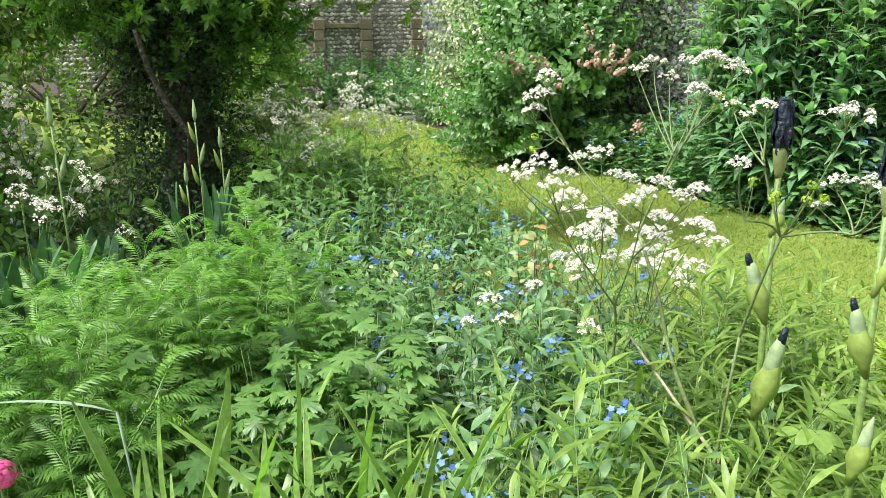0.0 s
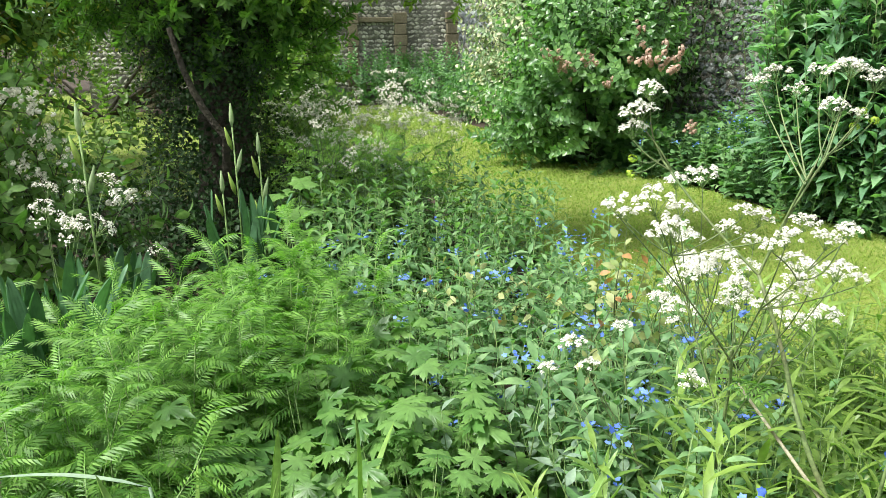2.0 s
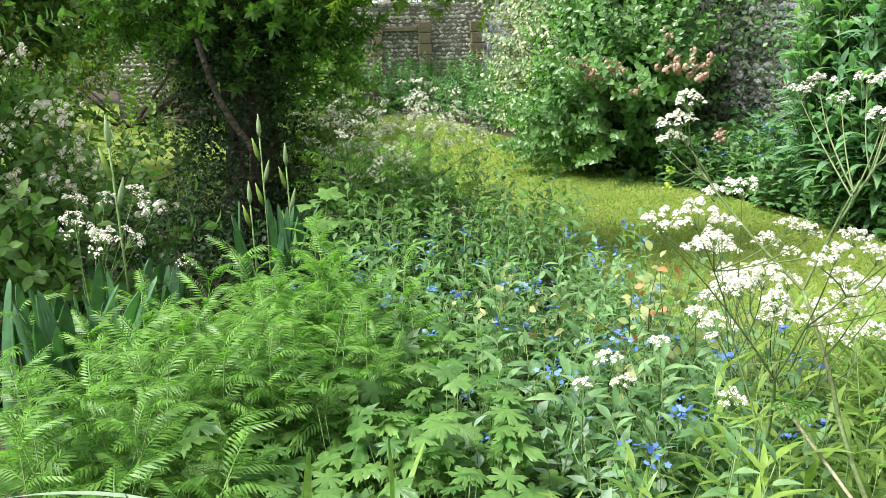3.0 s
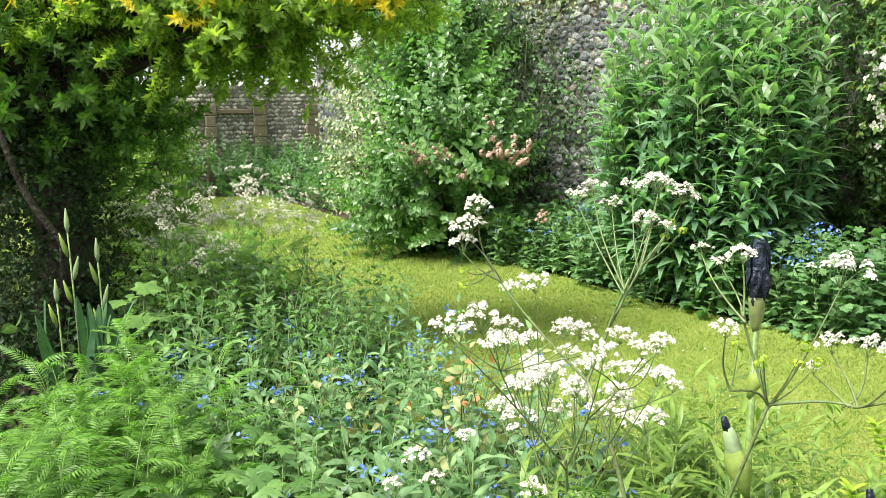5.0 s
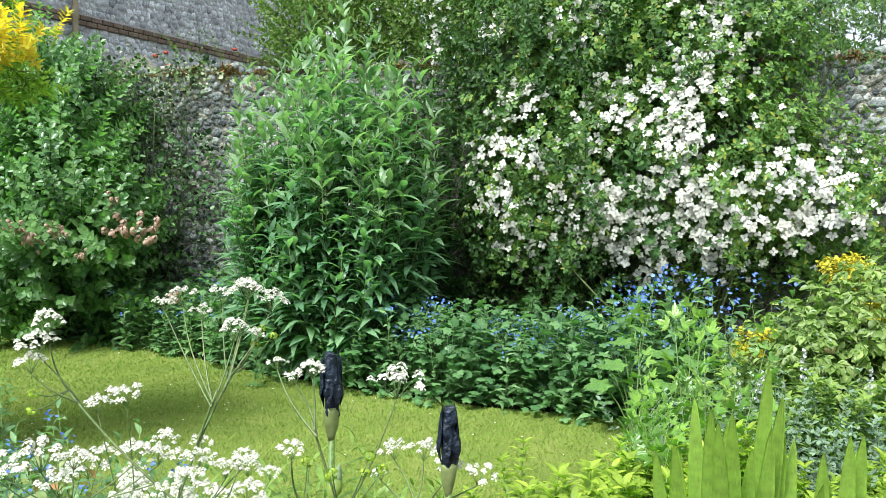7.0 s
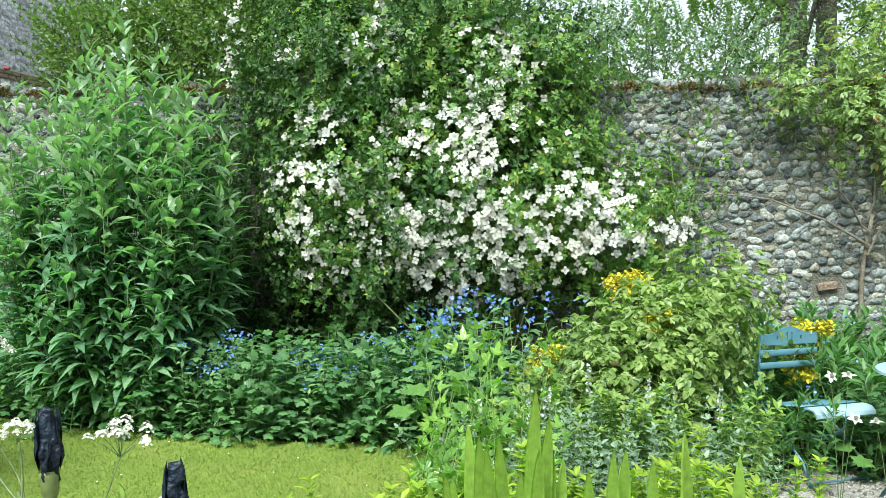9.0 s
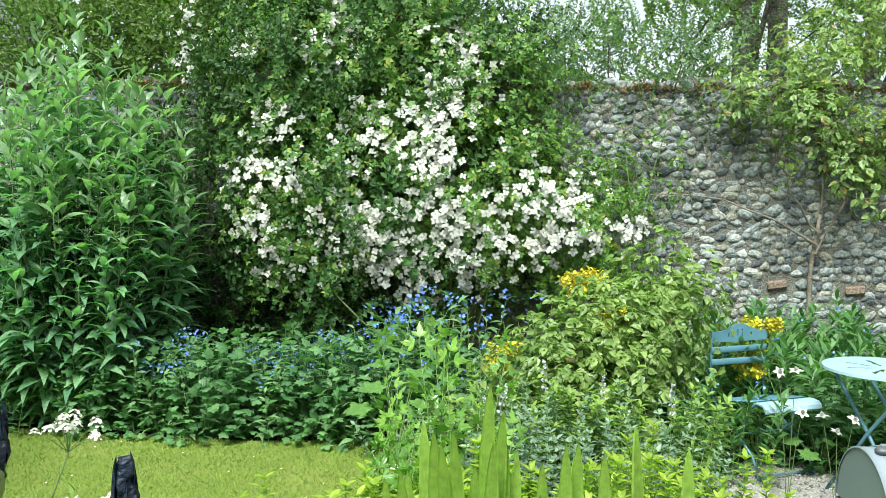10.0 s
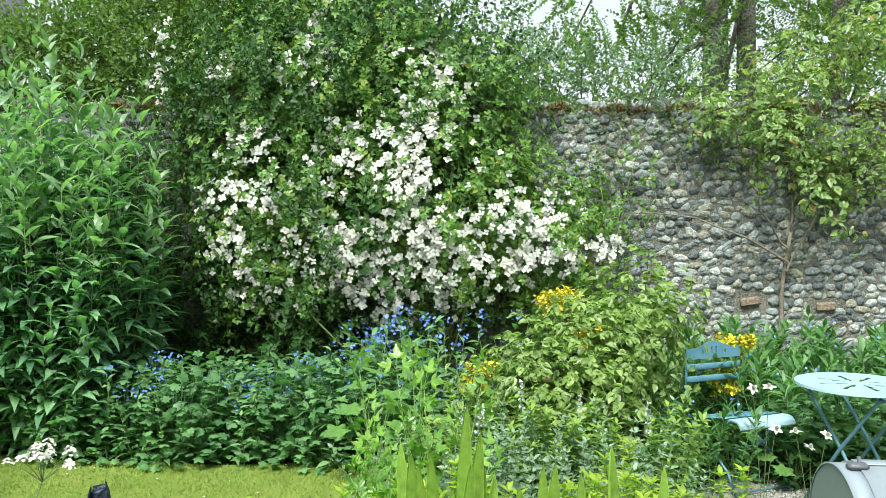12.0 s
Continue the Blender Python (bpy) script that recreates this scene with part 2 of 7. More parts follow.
L_LOW = leaf_mat("cranesbill_leaf", (0.085, 0.175, 0.062), (0.195, 0.305, 0.112), 0.42, 0.34)
L_BIG = leaf_mat("broad_leaf", (0.11, 0.21, 0.05), (0.19, 0.30, 0.07), 0.45, 0.35)
L_TAN = leaf_mat("withered_leaf", (0.20, 0.25, 0.07), (0.42, 0.40, 0.17), 0.5, 0.3, (1, 0.9, 0.4), (0.40, 0.22, 0.09), 0.1)

# ---- mesh tools ----
rng = np.random.default_rng(11)


class Shape:
    """Vertices with triangles and quads, kept as arrays."""

    def __init__(self, v=(), t=(), q=()):
        self.v = np.array(v, float).reshape(-1, 3)
        self.t = np.array(t, int).reshape(-1, 3)
        self.q = np.array(q, int).reshape(-1, 4)

    def moved(self, rot=None, at=(0, 0, 0), s=1.0):
        v = self.v * s
        if rot is not None:
            v = v @ np.asarray(rot).T
        return Shape(v + np.array(at), self.t, self.q)


def join(shapes):
    v, t, q, k = [], [], [], 0
    for s in shapes:
        v.append(s.v), t.append(s.t + k), q.append(s.q + k)
        k += len(s.v)
    return Shape(np.concatenate(v) if v else (), np.concatenate(t) if t else (), np.concatenate(q) if q else ())


def spread(shape, rots, places, sizes):
    """Copies of a shape, one for each turn, place and size, as one shape."""
    n, m = len(places), len(shape.v)
    if n == 0:
        return Shape()
    v = np.einsum("nij,mj->nmi", rots, shape.v) * np.asarray(sizes).reshape(n, 1, -1) + places[:, None, :]
    k = (np.arange(n) * m)[:, None, None]
    return Shape(v.reshape(-1, 3), (shape.t[None] + k).reshape(-1, 3), (shape.q[None] + k).reshape(-1, 4))


def to_mesh(name, shape, mat, smooth=True):
    me = bpy.data.meshes.new(name)
    nt, nq = len(shape.t), len(shape.q)
    me.vertices.add(len(shape.v))
    me.vertices.foreach_set("co", shape.v.ravel())
    me.loops.add(nt * 3 + nq * 4)
    me.loops.foreach_set("vertex_index", np.concatenate([shape.t.ravel(), shape.q.ravel()]).astype(np.int32))
    me.polygons.add(nt + nq)
    start = np.concatenate([np.arange(nt) * 3, nt * 3 + np.arange(nq) * 4]).astype(np.int32)
    me.polygons.foreach_set("loop_start", start)
    me.polygons.foreach_set("use_smooth", np.full(nt + nq, smooth))
    me.update(calc_edges=True)
    me.materials.append(mat)
    return me


def part(name, shape, mat, parent, label="", smooth=True):
    me = shape if isinstance(shape, bpy.types.Mesh) else to_mesh(name, shape, mat, smooth)
    ob = new(name, me)
    ob.parent = parent
    if name in ("leaves", "branches", "stems", "stalks", "crown", "limbs", "shoots", "golden_shoots", "young_shoots", "umbels", "florets"):
        ob["kind"] = "stuff"
    return tagged(ob, label)


def thing(name, at=(0, 0, 0), label="", category="", group="", kind=""):
    ob = new(name)
    ob.empty_display_size = 0.1
    ob.matrix_basis = at if isinstance(at, Matrix) else Matrix.Translation(at)
    return tagged(ob, label, category, group, kind)


def solo(name, shape, mat, label, category, kind="", smooth=True, at=(0, 0, 0)):
    ob = new(name, to_mesh(name, shape, mat, smooth))
    ob.location = at
    return tagged(ob, label, category, "", kind)


def unit(v):
    v = np.asarray(v, float)
    return v / np.maximum(np.linalg.norm(v, axis=-1, keepdims=True), 1e-9)


def frames_z(d, spin=None):
    """Turns that carry +z to the directions d."""
    d = unit(d)
    n = len(d)
    ref = np.where(np.abs(d[:, 2:3]) > 0.95, np.array([[1.0, 0, 0]]), np.array([[0, 0, 1.0]]))
    x = unit(np.cross(ref, d))
    y = np.cross(d, x)
    a = rng.uniform(0, 2 * np.pi, n) if spin is None else spin
    c, s = np.cos(a)[:, None], np.sin(a)[:, None]
    return np.stack([x * c + y * s, y * c - x * s, d], -1)


def frames_y(d, up):
    """Turns that carry +y (a leaf's length) to d and +z (its face) towards up."""
    d = unit(d)
    x = unit(np.cross(d, up))
    return np.stack([x, d, np.cross(x, d)], -1)


def blade(length, widths, fold=0.25, bend=0.15, curl=0.0):
    """A leaf along +y: half-widths at even stations between base and tip, folded at the midrib and bent down."""
    n = len(widths)
    v, t, q = [(0, 0, 0)], [], []
    for k, w in enumerate(widths):
        s = (k + 1) / (n + 1)
        z = -bend * length * s * s + curl * length * math.sin(s * 3.1)
        v += [(-w, s * length, z + fold * w), (0, s * length, z), (w, s * length, z + fold * w)]
    v.append((0, length, -bend * length))
    t += [(0, 2, 1), (0, 3, 2)]
    for k in range(n - 1):
        a, b = 1 + 3 * k, 4 + 3 * k
        q += [(a, a + 1, b + 1, b), (a + 1, a + 2, b + 2, b + 1)]
    e, a = len(v) - 1, 1 + 3 * (n - 1)
    t += [(a, a + 1, e), (a + 1, a + 2, e)]
    return Shape(v, t, q)


def simple_leaf(length, width, fold=0.3, bend=0.2, at=0.3):
    """A small leaf of two folded halves with a rounded outline."""
    z, f = -bend * length, fold * width
    return Shape([(0, 0, 0), (-width, at * length, z * 0.05 + f), (-width * 0.8, 0.68 * length, z * 0.4 + f), (0, length, z), (width * 0.8, 0.68 * length, z * 0.4 + f), (width, at * length, z * 0.05 + f)],
                 (), [(0, 3, 2, 1), (0, 5, 4, 3)])


def tube(points, radii, sides=5):
    p = np.array(points, float)
    n = len(p)
    r = np.broadcast_to(np.asarray(radii, float), (n,)) if np.ndim(radii) else np.full(n, radii)
    tan = unit(np.gradient(p, axis=0))
    ref = np.array([0.31, 0.2, 0.93]) if abs(tan[0, 2]) < 0.9 else np.array([1.0, 0.1, 0])
    x = unit(np.cross(ref, tan))
    y = np.cross(tan, x)
    a = np.arange(sides) * 2 * np.pi / sides
    v = p[:, None] + r[:, None, None] * (x[:, None] * np.cos(a)[None, :, None] + y[:, None] * np.sin(a)[None, :, None])
    q = [(i * sides + j, i * sides + (j + 1) % sides, (i + 1) * sides + (j + 1) % sides, (i + 1) * sides + j) for i in range(n - 1) for j in range(sides)]
    t = [((n - 1) * sides, (n - 1) * sides + j, (n - 1) * sides + j + 1) for j in range(1, sides - 1)]
    return Shape(v.reshape(-1, 3), t, q)


def arc(a, b, lift=0.0, n=6, sway=(0, 0, 0)):
    """Points from a to b, bowed up by lift and sideways by sway."""
    a, b, s = np.array(a, float), np.array(b, float), np.linspace(0, 1, n)[:, None]
    return a + (b - a) * s + np.sin(s * np.pi) * (np.array([0, 0, lift]) + np.array(sway))


def lathe(profile, sides=12, squash=1.0):
    """A turned body about +z from (radius, height) pairs."""
    n = len(profile)
    a = np.arange(sides) * 2 * np.pi / sides
    v = [(r * math.cos(t), r * math.sin(t) * squash, z) for r, z in profile for t in a]
    q = [(i * sides + j, i * sides + (j + 1) % sides, (i + 1) * sides + (j + 1) % sides, (i + 1) * sides + j) for i in range(n - 1) for j in range(sides)]
    t = [((n - 1) * sides, (n - 1) * sides + j, (n - 1) * sides + j + 1) for j in range(1, sides - 1)]
    t += [(0, j + 1, j) for j in range(1, sides - 1)]
    return Shape(v, t, q)


def box(sx, sy, sz, at=(0, 0, 0), rz=0.0, bevel=0.0):
    bm = bmesh.new()
    bmesh.ops.create_cube(bm, size=1.0, matrix=Matrix.Diagonal((sx, sy, sz, 1)))
    if bevel:
        bmesh.ops.bevel(bm, geom=bm.edges[:], offset=bevel, segments=1, affect="EDGES", clamp_overlap=True)
    bm.transform(pose(*at, 0, 0, rz))
    s = Shape([v.co[:] for v in bm.verts], [[v.index for v in f.verts] for f in bm.faces if len(f.verts) == 3], [[v.index for v in f.verts] for f in bm.faces if len(f.verts) == 4])
    bm.free()
    return s


# ---- leaves and sprays ----


def pinnate(length, pairs, leaflet, lw, sweep=55, droop=0.35, sliver=False):
    """A feather-shaped leaf along +y that arches over; slivers are narrow two-triangle leaflets."""
    def rib(q):
        return np.stack([0 * q, length * (q - 0.25 * droop * q * q), length * (0.3 * q - (0.3 + droop) * q * q)], -1)
    mid = rib(np.linspace(0, 1, 4))
    out = [Shape(np.concatenate([mid - [0.0013, 0, 0], mid + [0.0013, 0, 0.0006]]), (), [(k, k + 1, k + 5, k + 4) for k in range(3)])]
    lf = Shape([(0, 0, 0), (-lw, 0.45, 0.02), (0, 1.0, -0.28), (lw, 0.45, 0.02)], (), [(0, 3, 2, 1)]) if sliver else simple_leaf(1.0, lw, 0.35, 0.25)
    n = pairs * 2 + 1
    q = np.concatenate([np.linspace(0.14, 0.97, pairs)] * 2 + [[1.0]])
    side = np.array([-1] * pairs + [1] * pairs + [0])
    ang = np.radians(np.where(side == 0, 0, sweep * (1.15 - 0.45 * q)))
    slope = 0.3 - 2 * (0.3 + droop) * q
    d = np.stack([side * np.sin(ang), np.cos(ang), slope * 0.8 - 0.15 + rng.normal(0, 0.08, n)], -1)
    size = leaflet * (0.5 + 0.8 * np.sin(np.clip(q, 0, 1) * 2.5)) * rng.uniform(0.85, 1.15, n)
    out.append(spread(lf, frames_y(d, np.array([0, 0.2, 1.0])), rib(q), size))
    return join(out)


def palmate(radius, lobes=7, depth=0.45, tooth=0.12, cup=0.2, spanned=300, cheap=False):
    """A lobed, toothed leaf that lies round its stalk's end, facing +z, its middle lobe along +y."""
    v, t = [(0, 0, 0)], []
    rim = []
    for k in range(lobes):
        a0 = radians(90 - spanned / 2 + spanned * k / (lobes - 1))
        big = radius * (1.0 - 0.3 * abs(k - (lobes - 1) / 2) / ((lobes - 1) / 2))
        h = radians(spanned / (lobes - 1) / 2)
        outline = ((-1.0, depth), (-0.5, 0.82), (0.0, 1.0), (0.5, 0.82))
        fine = ((-1.0, depth), (-0.72, 0.66), (-0.68, 0.76), (-0.5, 0.74), (-0.44, 0.88), (-0.26, 0.84), (0.0, 1.0 + tooth * 0.5), (0.26, 0.84), (0.44, 0.88), (0.5, 0.74), (0.68, 0.76), (0.72, 0.66))
        for da, rr in outline if cheap else fine:
            rim.append((a0 + da * h, rr * big))
    rim.append((radians(90 + spanned / 2 + spanned / (lobes - 1) / 2), depth * radius * 0.7))
    for j, (a, r) in enumerate(rim):
        ridge = (0.10 if cheap else 0.17) * radius * math.cos((j % (4 if cheap else 12) / (2 if cheap else 6) - 1) * math.pi) * min(1, r / radius)
        v.append((r * math.cos(a), r * math.sin(a), -cup * r * r / radius + ridge * 0.6))
    for j in range(1, len(v) - 1):
        t.append((0, j, j + 1))
    return Shape(v, t)


def trifoliate(size, w=0.3):
    lf = simple_leaf(size, w * size, 0.2, 0.25)
    r = [np.array(Euler((0, 0, radians(a))).to_matrix()) for a in (0, 68, -68)]
    return join([lf.moved(r[0], (0, size * 0.35, 0)), lf.moved(r[1], (0, size * 0.25, 0), 0.85), lf.moved(r[2], (0, size * 0.25, 0), 0.85)])


def spray(length, nodes, leaf, per=2, size0=1.0, size1=0.5, lean=60, lean_top=35, first=0.15, turn=90, stem=0.003, droop=0.0, jitter=0.2, bow=0.06):
    """A leafy shoot along +z: the stem and its leaves."""
    s = np.repeat(np.linspace(first, 1.0, nodes), per)
    k = np.repeat(np.arange(nodes), per)
    j = np.tile(np.arange(per), nodes)
    ph = np.radians(k * turn + j * 360 / per) + rng.normal(0, jitter, len(s))
    ln = np.radians(lean + (lean_top - lean) * s) + rng.normal(0, 0.13, len(s))
    d = np.stack([np.cos(ph) * np.sin(ln), np.sin(ph) * np.sin(ln), np.cos(ln)], -1)
    up = np.stack([-np.cos(ph) * 0.55, -np.sin(ph) * 0.55, np.ones_like(ph)], -1) + rng.normal(0, 0.12, (len(s), 3))
    bx, by = rng.normal(0, bow * length, 2)
    pos = np.stack([bx * s * s, by * s * s, s * length], -1)
    size = (size0 + (size1 - size0) * s) * rng.uniform(0.8, 1.2, len(s))
    z = np.linspace(0, 1, 3)
    st = tube(np.stack([bx * z * z, by * z * z, z * length], -1), stem * (1.1 - 0.75 * z), 3)
    return st, spread(leaf, frames_y(d, up), pos, size), np.array([bx, by, length])


def cover(sprays, pos, dirs, sizes):
    """Spreads a few kinds of spray over places; returns stems and leaves as two shapes."""
    st, lv = [], []
    kind = rng.integers(0, len(sprays), len(pos))
    for k, sp in enumerate(sprays):
        m = kind == k
        if m.any():
            r = frames_z(dirs[m])
            st.append(spread(sp[0], r, pos[m], sizes[m]))
            lv.append(spread(sp[1], r, pos[m], sizes[m]))
    return join(st), join(lv)


def lumps(center, radii, n, shell=0.35, lump=0.3, freq=2.2, seed=0.0, zmin=0.05, upward=0.5):
    """Places in an uneven ellipsoid, most of them near its surface, and the ways out of it."""
    u = unit(rng.normal(size=(n, 3)))
    w = np.array([noise.noise(Vector((a[0] * freq + seed, a[1] * freq - seed, a[2] * freq + 2 * seed))) for a in u])
    w2 = np.array([noise.noise(Vector((a[0] * freq * 2.7 + seed, a[1] * freq * 2.7, a[2] * freq * 2.7 - seed))) for a in u])
    r = rng.uniform(0, 1, n) ** shell * (1 + lump * w + lump * 0.6 * w2)
    p = np.array(center) + u * r[:, None] * np.array(radii)
    d = unit(u / np.array(radii) * min(radii) + np.array([0, 0, upward]) + rng.normal(0, 0.3, (n, 3)))
    ok = p[:, 2] > zmin
    return p[ok], d[ok]


def blobs(items, **kw):
    ps, ds = zip(*[lumps(c, r, n, seed=1.7 * i + 0.3, **kw) for i, (c, r, n) in enumerate(items)])
    return np.concatenate(ps), np.concatenate(ds)


def scatter_in(poly, n, gap):
    """Places in a polygon of the plan, at least gap apart."""
    poly = np.array(poly, float)
    lo, hi = poly.min(0), poly.max(0)
    got = []
    for _ in range(n * 40):
        p = rng.uniform(lo, hi)
        x, y = poly[:, 0], poly[:, 1]
        x2, y2 = np.roll(x, -1), np.roll(y, -1)
        hit = ((y > p[1]) != (y2 > p[1])) & (p[0] < (x2 - x) * (p[1] - y) / np.where(y2 == y, 1e-9, y2 - y) + x)
        if hit.sum() % 2 and all((p[0] - g[0]) ** 2 + (p[1] - g[1]) ** 2 > gap * gap for g in got):
            got.append(p)
            if len(got) >= n:
                break
    return got


def repeat(models, places, smin, smax, tilt=6, z=0.0):
    """Copies of the model things over the places; the models themselves take the first ones."""
    out = []
    for k, p in enumerate(places):
        s = rng.uniform(smin, smax)
        m = pose(p[0], p[1], z if len(p) < 3 else p[2], rng.normal(0, tilt), rng.normal(0, tilt), rng.uniform(0, 360))
        src = models[k % len(models)]
        if k < len(models):
            src.matrix_basis = m
            ob = src
        else:
            ob = copy_thing(src, m)
        ob.scale = (s, s, s)
        out.append(ob)
    return out


# ---- the ground, lawn and walls ----
WN, WT = np.array([0.866, 0.5]), np.array([-0.5, 0.866])   # the flint wall's normal and run
WALL_D = 6.9


def on_wall(s, d=0.0, z=0.0):
    """A place s metres along the flint wall and d in front of it."""
    p = WN * (WALL_D - d) + WT * s
    return np.array([p[0], p[1], z])


def flat(name, pts, z, mat, label, category):
    bm = bmesh.new()
    bm.faces.new([bm.verts.new((x, y, z)) for x, y in pts])
    bmesh.ops.triangulate(bm, faces=bm.faces[:])
    me = bpy.data.meshes.new(name)
    bm.to_mesh(me), bm.free()
    me.materials.append(mat)
    return tagged(new(name, me), label, category, "", "structure")


flat("ground", [(-900, -900), (900, -900), (900, 900), (-900, 900)], 0.0, SOIL, "dark bare garden soil under the planting", "ground")

LAWN_EDGE = [(4.15, 2.9), (3.95, 3.25), (3.6, 3.75), (3.2, 4.6), (2.9, 5.4), (2.7, 6.5), (2.1, 8.2), (1.7, 10.4), (1.05, 13.6),
             (-1.2, 13.6), (-0.2, 9.6), (0.45, 7.4), (0.75, 5.4), (0.95, 4.0), (1.2, 2.9), (1.9, 2.2), (3.2, 2.1)]
FAR_LAWN = [(-0.9, 6.6), (-0.7, 8.2), (-1.6, 12.0), (-3.6, 14.0), (-4.6, 17.5), (-9.5, 17.5), (-6.5, 7.0)]


def lawn(name, poly, blades, near, label):
    ob = flat(name, poly, 0.022, LAWN, label, "lawn")
    pts = np.array(scatter_in(poly, 10, 0.0))
    lo, hi = np.array(poly).min(0), np.array(poly).max(0)
    p = rng.uniform(lo, hi, (blades * 4, 2))
    P = np.array(poly)
    inside = np.zeros(len(p), bool)
    for a, b in zip(P, np.roll(P, -1, 0)):
        c = ((a[1] > p[:, 1]) != (b[1] > p[:, 1])) & (p[:, 0] < (b[0] - a[0]) * (p[:, 1] - a[1]) / (b[1] - a[1] + 1e-12) + a[0])
        inside ^= c
    p = p[inside]
    keep = rng.uniform(0, 1, len(p)) < np.clip(near / np.hypot(p[:, 0], p[:, 1]), 0.12, 1) ** 1.3
    p = p[keep][:blades]
    n = len(p)
    tri = Shape([(-0.0028, 0, 0), (0.0028, 0, 0), (0, 0.006, 1.0)], [(0, 1, 2)])
    d = unit(np.stack([rng.normal(0, 0.8, n), rng.normal(0, 0.8, n), np.ones(n)], -1))
    r = frames_z(d)
    h = rng.uniform(0.012, 0.03, n)
    wd = np.clip(np.hypot(p[:, 0], p[:, 1]) / 4, 1, 2.6)
    size = np.stack([wd, wd, h], -1)
    v = np.einsum("nij,nmj->nmi", r, tri.v[None] * size[:, None, :]) + np.concatenate([p, np.full((n, 1), 0.02)], 1)[:, None, :]
    g = Shape(v.reshape(-1, 3), np.arange(n * 3).reshape(-1, 3))
    solo("grass_blades", g, BLADE, "short mown grass blades covering the lawn", "grass", "stuff")
    m = rng.choice(n, max(1, n // 700), False)
    fl = Shape([(0.006 * math.cos(a), 0.006 * math.sin(a), 0.002 * (i % 2)) for i, a in enumerate(np.arange(6) * math.pi / 3)] + [(0, 0, 0.005)], [(6, i, (i + 1) % 6) for i in range(6)])
    pm = np.concatenate([p[m], np.full((len(m), 1), 0.04)], 1)
    solo("lawn_daisies", spread(fl, frames_z(np.tile([0.05, 0, 1.0], (len(m), 1))), pm, 0.8 * wd[m]), CLOVER, "tiny white clover and daisy heads in the lawn", "flower", "stuff")
    return ob


lawn("lawn", LAWN_EDGE, 110000, 3.5, "mown yellow-green grass path curving through the garden")
lawn("lawn_far", FAR_LAWN, 15000, 8.0, "sunlit mown lawn beyond the tree")

PEBBLE_RINGS = ((1.0, -0.15), (0.95, 0.38), (0.76, 0.74), (0.42, 0.93))


def pebble(seed, sides=8):
    """A rounded stone that stands out of the wall along +y, about a metre wide and high before sizing."""
    r = np.random.default_rng(seed)
    v, q = [], []
    wob = r.uniform(0.78, 1.1, sides)
    tilt = r.normal(0, 0.12, 2)
    for rr, h in PEBBLE_RINGS:
        for j in range(sides):
            a = 2 * math.pi * j / sides
            x, z = 0.5 * rr * wob[j] * math.cos(a), 0.5 * rr * wob[j] * math.sin(a)
            v.append((x, 0.5 * h * (1 + tilt[0] * x * 2 + tilt[1] * z * 2) + r.normal(0, 0.035), z))
    v.append((0, 0.5, 0))
    for i in range(len(PEBBLE_RINGS) - 1):
        for j in range(sides):
            q.append((i * sides + j, i * sides + (j + 1) % sides, (i + 1) * sides + (j + 1) % sides, (i + 1) * sides + j))
    k = (len(PEBBLE_RINGS) - 1) * sides
    return Shape(v, [(k + j, k + (j + 1) % sides, len(v) - 1) for j in range(sides)], q)


PEBBLES = [pebble(k) for k in range(9)]


def courses(length, height, size, z0=0.0, regular=0.0, skip=None):
    """Stone places on a wall's face: along, up, width, height, lean."""
    out, z = [], z0
    while z < height - size * 0.3:
        h = size * rng.uniform(0.75, 1.15)
        x = rng.uniform(0, size)
        while x < length:
            w = size * rng.choice([0.55, 0.8, 1.1, 1.35, 1.75 - 0.5 * regular]) * rng.uniform(0.85, 1.15)
            hh = h * rng.uniform(0.72, 1.15)
            zz = z + h / 2 + rng.normal(0, size * 0.2 * (1 - regular))
            if not (skip and skip(x + w / 2, zz)):
                out.append((x + w / 2, zz, w * 1.2, hh * 1.22, rng.normal(0, 0.4 * (1 - regular))))
            x += w
        z += h * 0.93
    return out


def wall_body(name, a, b, height, thick, mat, label, category="wall", ragged=0.06, z0=-0.1):
    """A thick wall from a to b, its face on the line, with an uneven top."""
    a, b = np.array(a, float), np.array(b, float)
    L = np.linalg.norm(b - a)
    t = (b - a) / L
    nrm = np.array([t[1], -t[0]])
    n = max(2, int(L / 0.25))
    v, q = [], []
    for k in range(n + 1):
        p = a + t * L * k / n
        h = height + rng.normal(0, ragged)
        for d, z in ((0, z0), (0, h), (-thick, h + rng.normal(0, ragged)), (-thick, z0)):
            c = p + nrm * d
            v.append((c[0], c[1], z))
    for k in range(n):
        i, j = 4 * k, 4 * k + 4
        q += [(i, j, j + 1, i + 1), (i + 1, j + 1, j + 2, i + 2), (i + 2, j + 2, j + 3, i + 3)]
    q += [(0, 1, 2, 3), (4 * n, 4 * n + 3, 4 * n + 2, 4 * n + 1)]
    return solo(name, Shape(v, (), q), mat, label, category, "structure", False), t, nrm


